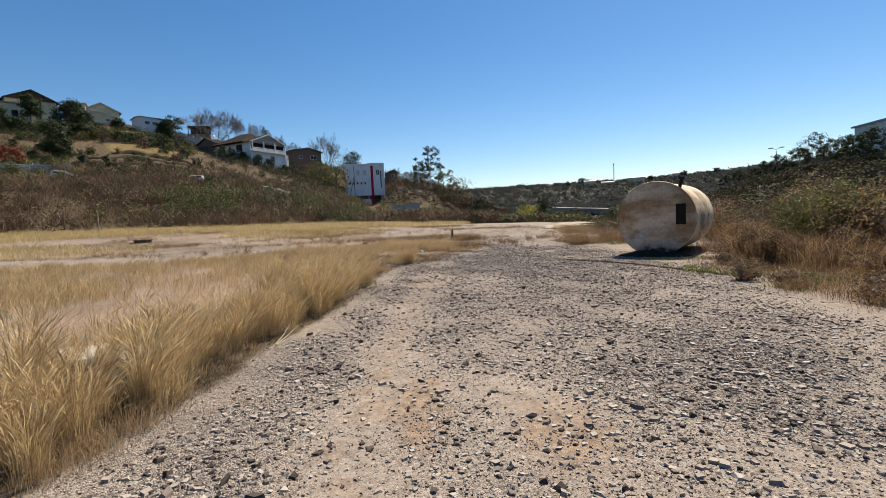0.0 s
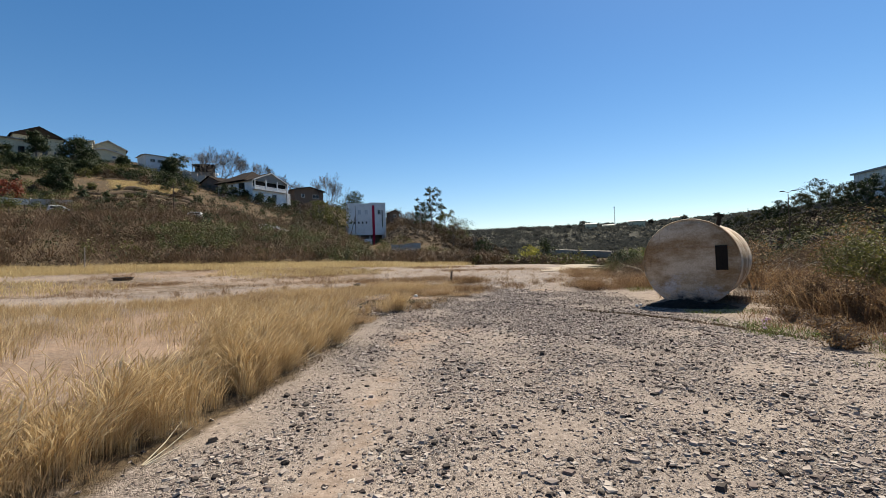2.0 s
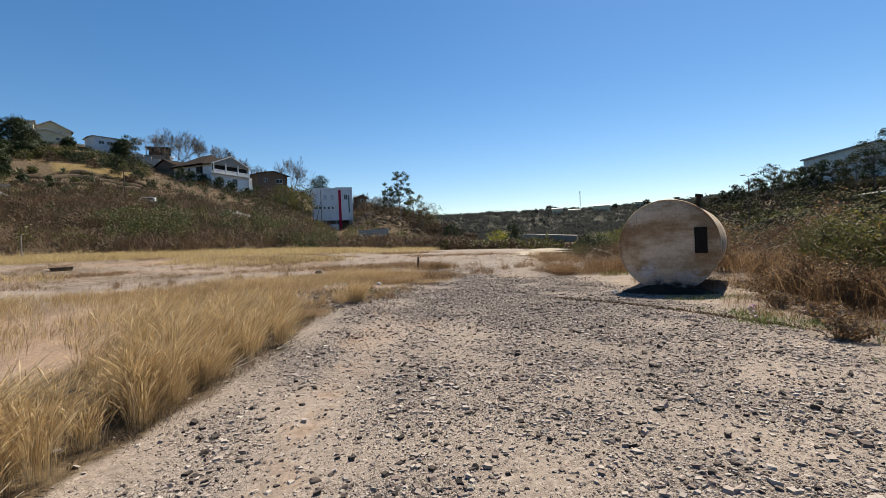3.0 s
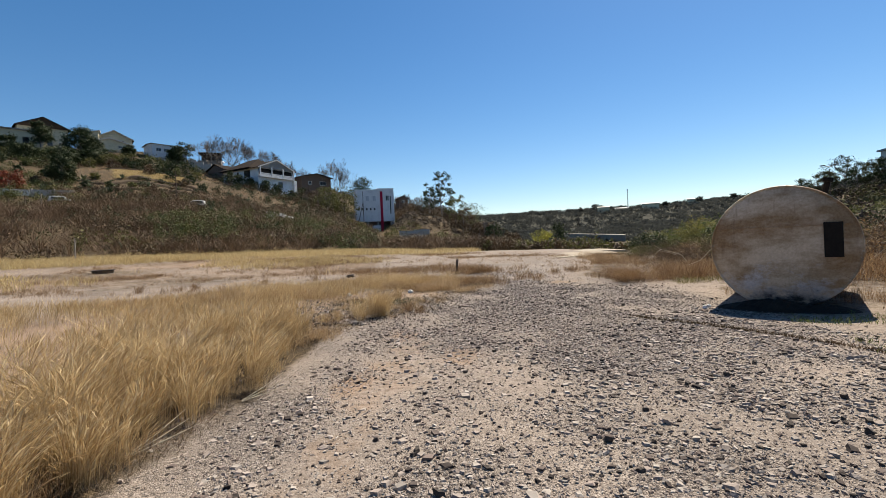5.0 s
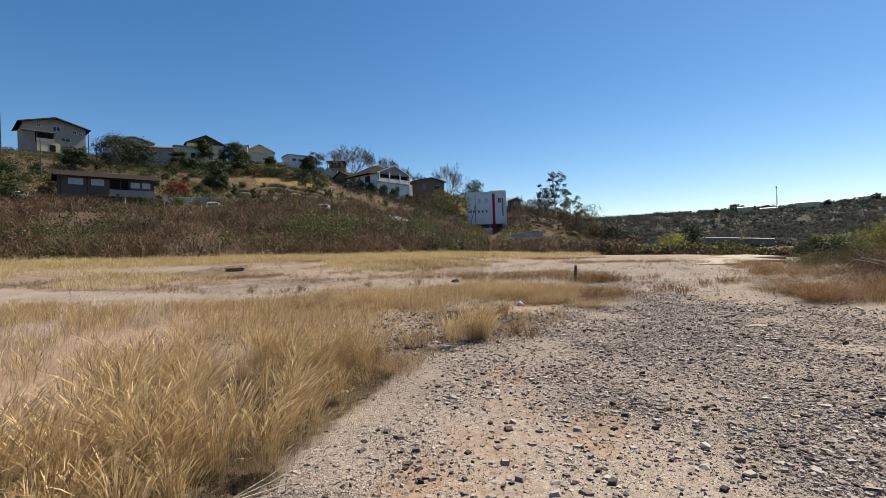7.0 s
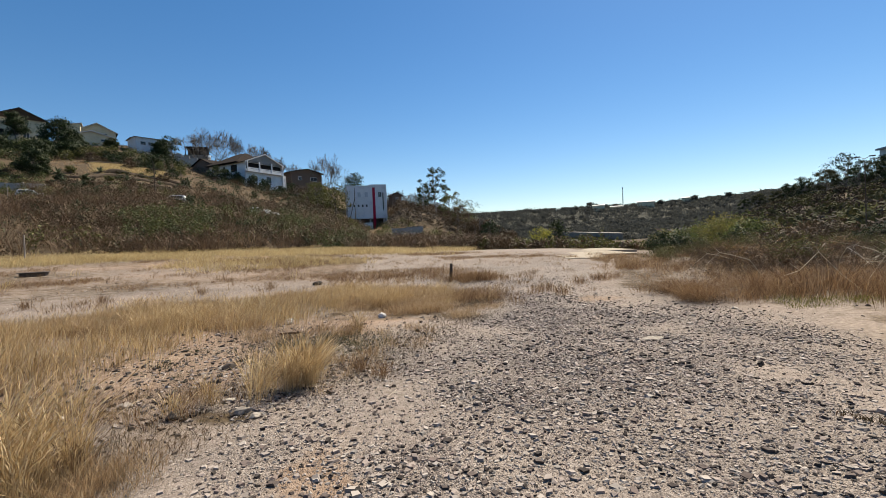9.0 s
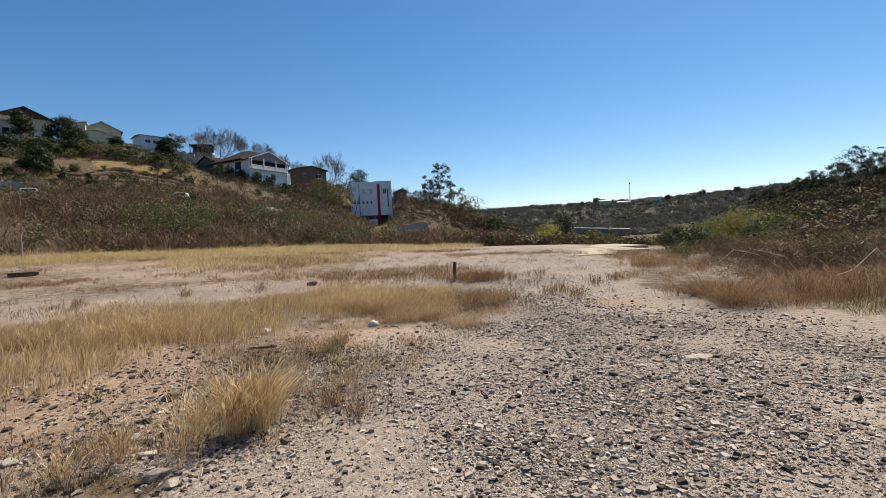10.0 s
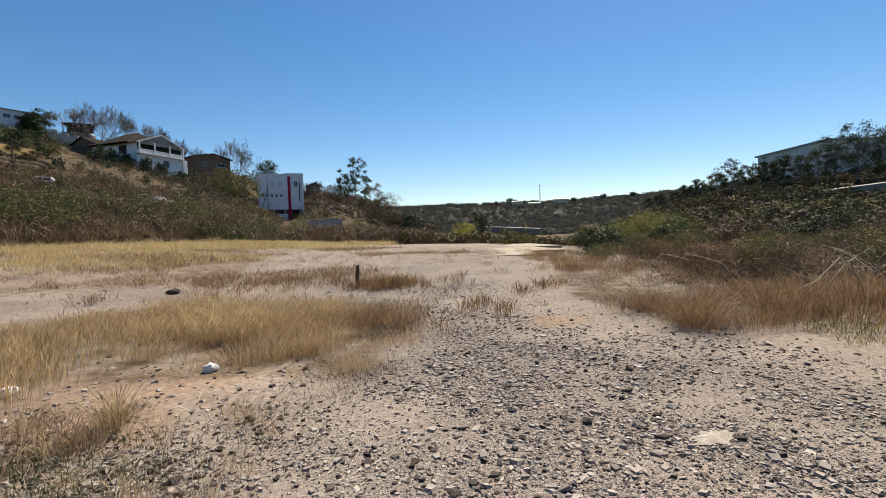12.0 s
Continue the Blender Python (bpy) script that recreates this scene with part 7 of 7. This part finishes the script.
# far slope: mast, road, sheds, street lamp
M_TAR = surface("sunlit_road", [(0.3, (0.19, 0.175, 0.15)), (0.7, (0.29, 0.27, 0.235))], 0.3, 4, 0.85, 0.1, 0.01)


def ribbon(name, pts, width, material, label, category, tilt=0.0, kind="structure"):
    """A strip of road along points, on a low embankment banked towards the valley."""
    bm = bmesh.new()
    rows = []
    for x, y, z in pts:
        d = Vector((x - EYE[0], y - EYE[1], 0)).normalized()
        rows.append([bm.verts.new(Vector((x, y, z)) + d * o * width + Vector((0, 0, h))) for o, h in ((0, -3.0), (0, 0.0), (1, tilt * width), (1.6, tilt * width), (1.6, -4))])
    for a, b in zip(rows, rows[1:]):
        for q in range(4):
            bm.faces.new((a[q], a[q + 1], b[q + 1], b[q]))
    bmesh.ops.recalc_face_normals(bm, faces=bm.faces)
    return tagged(part(name, bm, material), label, category, kind=kind)


ribbon("road", [(*at(az, 300 - 60 * k / 8), EYE[2] + (300 - 60 * k / 8) * math.tan(radians(0.62 - 0.5 * k / 8))) for k, az in enumerate(np.linspace(10.4, 17.6, 9))], 5, M_TAR, "pale motorway crossing the valley floor", "road", 0.07)
ribbon("road", [(RT[0] + r * math.sin(radians(az)), RT[1] + r * math.cos(radians(az)), 1.58 + r * math.tan(radians(el))) for az, r, el in ((43.5, 150, 2.6), (45.1, 146, 2.75), (47.5, 140, 2.95), (50, 134, 3.15), (53, 128, 3.4), (58, 122, 3.8))], 3.2, M_TAR, "pale road climbing the opposite slope", "road", 0.12)


def lattice_mast():
    x, y = at(17.9, 640)
    t = thing("radio_mast", pose(x, y, lz(x, y)), "thin lattice radio mast on the far ridge", "mast")
    h = EYE[2] + 640 * math.tan(radians(5.45)) - lz(x, y)
    for k in range(3):
        a = k * 2.094
        bm = bmesh.new()
        tube(bm, [(0.9 * math.cos(a), 0.9 * math.sin(a), 0), (0.3 * math.cos(a), 0.3 * math.sin(a), h)], [0.16, 0.12], 4)
        part("leg", bm, M_METAL, t)
    bm = bmesh.new()
    for k in range(14):
        z0, z1 = h * k / 14, h * (k + 1) / 14
        w0, w1 = 0.9 - 0.6 * k / 14, 0.9 - 0.6 * (k + 1) / 14
        for q in range(3):
            a, b = q * 2.094, (q + 1) * 2.094
            tube(bm, [(w0 * math.cos(a), w0 * math.sin(a), z0), (w1 * math.cos(b), w1 * math.sin(b), z1)], [0.06, 0.06], 3)
    part("bracing", bm, M_METAL, t)
    part("antenna", boxes((-0.5, 0.5, -0.5, 0.5, h - 2.5, h - 0.6)), M_METAL, t)


lattice_mast()


def shed(az, r, el, w, label, h=2.6):
    x, y = at(az, r)
    z = EYE[2] + r * math.tan(radians(el))
    t = thing("shed", pose(x, y, z, 0, 0, -az), label, "building")
    part("wall", gable_wall(w, 12, h, 1.2, "x"), M_CREAM, t)
    for bm in slab_roof(w, 12, h, 1.2, "x", 0.5):
        part("roof", bm, M_FASCIA, t)


for az, r, el, w in ((20.3, 640, 3.3, 20), (15.2, 640, 3.25, 15), (24.6, 660, 3.45, 14), (17.2, 650, 3.0, 16)):
    shed(az, r, el, w, "long pale roofed building on the far ridge")
for k, (az, r, h) in enumerate([(14.3, 650, 12), (15.0, 655, 9), (21.8, 650, 8), (25.2, 655, 9), (12.6, 650, 7), (28.4, 640, 8), (11.4, 660, 6), (17.0, 660, 7)]):
    tree_at("dark spreading tree on the far skyline", az, r, h, 140 + k, leaf=M_HAZYWOOD, leaf_size=0.9, per=30, width=1.2, low=0.4, blobs=14, blob=0.4)


def warehouse():
    a, b = [Vector((RT[0] + r * math.sin(radians(az)), RT[1] + r * math.cos(radians(az)), 0)) for az, r in ((40.6, 300), (45.9, 264))]
    d = b - a
    e = a + d * 1.02
    mid, L = (a + e) / 2, (e - a).length
    top = 1.58 + 300 * math.tan(radians(6.75))
    t = thing("warehouse", pose(mid.x, mid.y, top - 9, 0, 0, math.degrees(math.atan2(d.y, d.x))), "large grey sheet roofed warehouse above the trees", "building")
    part("wall", boxes((-L / 2, L / 2, 0.3, 28, -10, 8.2)), M_SHED, t)
    part("roof", boxes((-L / 2 - 1, L / 2 + 1, -0.8, 29, 8.2, 9.0)), M_SHEDROOF, t)
    for k in range(9):
        x = -L / 2 + 3 + k * (L - 6) / 8
        part("wall_rib", boxes((x - 0.3, x + 0.3, 0.18, 0.3, -10, 8.2)), M_SHED, t)


warehouse()


LAMP_XY, LAMP_TOP = (33.07, 50.51), 7.2


def street_lamp():
    x, y = LAMP_XY
    z = lz(x, y)
    h = LAMP_TOP - z
    t = thing("street_lamp", pose(x, y, z, 0, 0, -33), "tall double armed street lamp on the slope road", "street lamp")
    bm = bmesh.new()
    tube(bm, [(0, 0, 0), (0, 0, h - 0.4)], [0.05, 0.035], 6)
    part("pole", bm, M_POLE, t)
    for sgn in (-1, 1):
        bm = bmesh.new()
        tube(bm, [(0, 0, h - 0.25), (sgn * 0.3, 0, h - 0.1)], [0.03, 0.025], 5)
        part("arm", bm, M_METAL, t)
        part("lamp_head", boxes((sgn * 0.48 - 0.2, sgn * 0.48 + 0.2, -0.07, 0.07, h - 0.1, h - 0.02)), M_DARKTRIM, t)


street_lamp()


# ---- slabs, litter and marks on the open ground ----
def slab(x0, x1, y0, y1, top, label, material=M_PALESLAB):
    bm = bmesh.new()
    top += lz((x0 + x1) / 2, (y0 + y1) / 2)
    box(bm, x0, x1, y0, y1, top - 0.5, top, 0.03)
    for v in bm.verts:
        v.co.x += 0.25 * math.sin(v.co.y * 1.7)
        v.co.y += 0.3 * math.sin(v.co.x * 1.3)
    ob = part("concrete_slab", bm, material)
    return tagged(ob, label, "slab")


slab(6.4, 9.6, 40.8, 46, 0.1, "pale broken concrete floor slab in dry grass")
slab(8.8, 13.2, 47, 55, 0.1, "pale concrete floor slab beside a broken one")
slab(11.6, 16.2, 56.5, 66, 0.1, "pale concrete floor slab at the far end of the field")
slab(-5.6, -3.7, 4.6, 5.3, 0.1, "weathered concrete kerb block in the grass", M_CONCRETE)


def plastic_bag(x, y, s, seed, label, material=None):
    bm = bmesh.new()
    bmesh.ops.create_icosphere(bm, subdivisions=3, radius=1.0)
    for v in bm.verts:
        k = 1 + 0.4 * noise.noise(v.co * 1.6 + Vector((seed, 0, 0))) + 0.16 * noise.noise(v.co * 4 + Vector((0, seed, 0)))
        v.co = Vector((v.co.x * k, v.co.y * k * 0.7, v.co.z * k * 0.7)) * s
    ob = part("plastic_bag", bm, material or M_BAG)
    ob.matrix_basis = pose(x, y, lz(x, y) + s * 0.55, 0, 0, seed * 40)
    return tagged(ob, label, "litter")


M_LILAC = paint("lilac_paper", (0.62, 0.43, 0.58), 0.7, 0.85)
M_BAG = paint("white_plastic", (0.62, 0.61, 0.585), 0.5, 0.85)
plastic_bag(-1.86, 19.55, 0.085, 1, "crumpled white plastic bag in the grass edge")
plastic_bag(-3.6, 18.95, 0.085, 2, "crumpled white plastic litter beside dry grass")
plastic_bag(5.1, 20.9, 0.09, 3, "crumpled grey white bag under russet grass")
plastic_bag(6.9, 11.9, 0.09, 4, "crumpled pale plastic litter near the tank")
plastic_bag(4.62, 14.72, 0.06, 6, "crumpled white paper scrap beside the tank")
plastic_bag(4.78, 14.9, 0.05, 7, "crumpled white paper scrap beside the tank")
plastic_bag(7.3, 11.3, 0.08, 5, "crumpled pale plastic litter near the tank")

for k, (x, y, sz) in enumerate([(5.25, 10.5, 0.045), (5.5, 10.9, 0.05), (5.75, 11.3, 0.055), (5.95, 11.55, 0.05), (5.35, 10.75, 0.035), (6.2, 10.7, 0.05), (6.5, 9.6, 0.06), (5.6, 11.1, 0.03)]):
    plastic_bag(x, y, sz, 10 + k, "small scrap of lilac pink crumpled paper on the verge", M_LILAC)


def dead_stalk(x, y, rz, length, label):
    bm = bmesh.new()
    for k in range(3):
        o = (k - 1) * 0.05
        tube(bm, [(0, o * 0.3, 0.02), (length * 0.5, o, 0.06 + 0.02 * k), (length, o * 2.2, 0.12 + 0.04 * k)], [0.006, 0.004, 0.0015], 4)
    ob = part("dead_stalk", bm, M_STRAW)
    ob.matrix_basis = pose(x, y, lz(x, y), 0, 0, rz)
    return tagged(ob, label, "stalk")


dead_stalk(-2.35, 8.7, 60, 0.5, "bleached dead stalk lying at the grass edge")
dead_stalk(-2.1, 9.9, 40, 0.45, "bleached dead stalk lying on the gravel")
dead_stalk(-2.3, 5.6, 70, 0.4, "bleached dead stalk beside the track")


def chalk_patch():
    """A thin spill of white powder with a ragged edge."""
    bm = bmesh.new()
    g = np.random.default_rng(31)
    rim = [bm.verts.new(((0.11 + 0.03 * math.sin(k * 1.9) + 0.02 * g.random()) * math.cos(k * 0.2244) * 1.5, (0.1 + 0.03 * math.sin(k * 1.3) + 0.02 * g.random()) * math.sin(k * 0.2244), 0.004)) for k in range(28)]
    mid = bm.verts.new((0, 0, 0.02))
    for k in range(28):
        bm.faces.new((mid, rim[k], rim[(k + 1) % 28]))
    ob = part("chalk_spill", bm, M_CHALK)
    ob.matrix_basis = pose(2.7, 17.0, lz(2.7, 17.0) + 0.004, 0, 0, 20)
    tagged(ob, "thin spill of white powder on the gravel", "spill")


M_CHALK = surface("white_powder", [(0.35, (0.22, 0.19, 0.155)), (0.5, (0.3, 0.27, 0.23)), (0.65, (0.4, 0.37, 0.33))], 12, 70, 0.95, 0.5, 0.006)
chalk_patch()


def rusty_bar():
    """A short rusted angle bar, one leg flat on the soil."""
    bm = bmesh.new()
    box(bm, -0.19, 0.19, -0.016, 0.016, 0.0, 0.004, 0.001)
    box(bm, -0.19, 0.19, -0.02, -0.016, 0.0, 0.034, 0.001)
    ob = part("rusty_bar", bm, M_RUST)
    ob.matrix_basis = pose(-3.13, 17.86, lz(-3.13, 17.86) + 0.006, 0, 3, 25)
    tagged(ob, "short rusted steel angle bar lying on bare soil", "scrap metal")


M_RUST = surface("rusted_steel", [(0.3, (0.028, 0.016, 0.011)), (0.55, (0.07, 0.034, 0.019)), (0.8, (0.15, 0.075, 0.038))], 14, 90, 0.9, 0.4, 0.002)
rusty_bar()


def rusty_box():
    x, y = -25.9, 35.4
    ob = part("metal_sheet", boxes((-0.6, 0.6, -0.4, 0.4, 0.0, 0.22), (-0.7, 0.7, -0.5, 0.5, 0.2, 0.26), bevel=0.02), M_ROCK)
    ob.matrix_basis = pose(x, y, lz(x, y) - 0.02, 0, 0, 35)
    tagged(ob, "dark rusted metal chamber cover in the grass", "cover")


rusty_box()


# low growth that fills in the stony ground and the bank
tagged(blades("rocky_thatch", scatter(-8, 0, 12.8, 18.8, lambda x, y: d_rocky(x, y) * np.clip(0.35 + 0.6 * wave(x, y, 1.6, 70) + 0.35 * wave(x, y, 4.3, 71), 0.03, 1))(5500), 0.09, 0.0026, M_BRUSH, (0, 0), 1.5), "matted dead growth between the stones", "grass", kind="stuff")
tagged(blades("rocky_weeds", tussocks(45, 46, scatter(-8, 0, 12.8, 18.8, lambda x, y: d_rocky(x, y) * step(0.0, 0.6, wave(x, y, 1.6, 70))), 0.07), 0.2, 0.0024, M_RUSSET, (0.05, 0), 0.6), "low rusty weeds on the stony ground", "grass", kind="stuff")
xy = scatter(-7, 0, 13, 18.6, d_rocky)(1600)
stones("rocky_stones", xy, 0.017 * np.exp(0.5 * rng.standard_normal(len(xy))), "dark broken stones on the bare soil", 0.45, plate=True, material=M_ROCK)
thicket("bank_thorn", polar(-66, -12, 66, 118, lambda a, r, x, y: step(-0.1, 0.5, wave(x, y, 0.22, 72)))(120), 1.8, 3.5, 110, 0.13, M_DARKLEAF, "small dark thorn bushes dotted over the bank")
thicket("terrace_shrubs", polar(-60, -20, 128, 205, lambda a, r, x, y: step(0.0, 0.6, wave(x, y, 0.13, 73)) * (1 - 0.97 * terrace(a, r)))(130), 2.0, 3.6, 130, 0.16, M_DARKLEAF, "dark evergreen shrubs on the terraces below the houses")
tagged(blades("straw_litter", scatter(-5, 0, 14.5, 18.6, lambda x, y: np.exp(-(((x + 2.1) / 0.75) ** 2 + ((y - 16.6) / 0.75) ** 2)) + 0.05)(2400), 0.045, 0.0022, M_STRAW, (0.5, 0.0), 5.0, 0.3, True, 0.0, 1.2), "bleached straw lying over the stones", "grass", kind="stuff")
tagged(blades("grey_weeds", tussocks(60, 40, lambda n: np.column_stack([-2.5 + 0.75 * rng.standard_normal(n), 16.75 + 0.5 * rng.standard_normal(n)]), 0.09), 0.12, 0.0026, M_SLOPE, (0.0, 0.0), 0.9), "low grey green weeds on the stony ground", "grass", kind="stuff")
tagged(blades("rusty_tuft", tussocks(6, 70, lambda n: np.column_stack([-1.95 + 0.16 * rng.standard_normal(n), 17.85 + 0.1 * rng.standard_normal(n)]), 0.06), 0.26, 0.0014, M_RUSSET, (0.0, 0.0), 0.5, 1.2, True), "rusty dry tuft on the stony ground", "grass", kind="stuff")
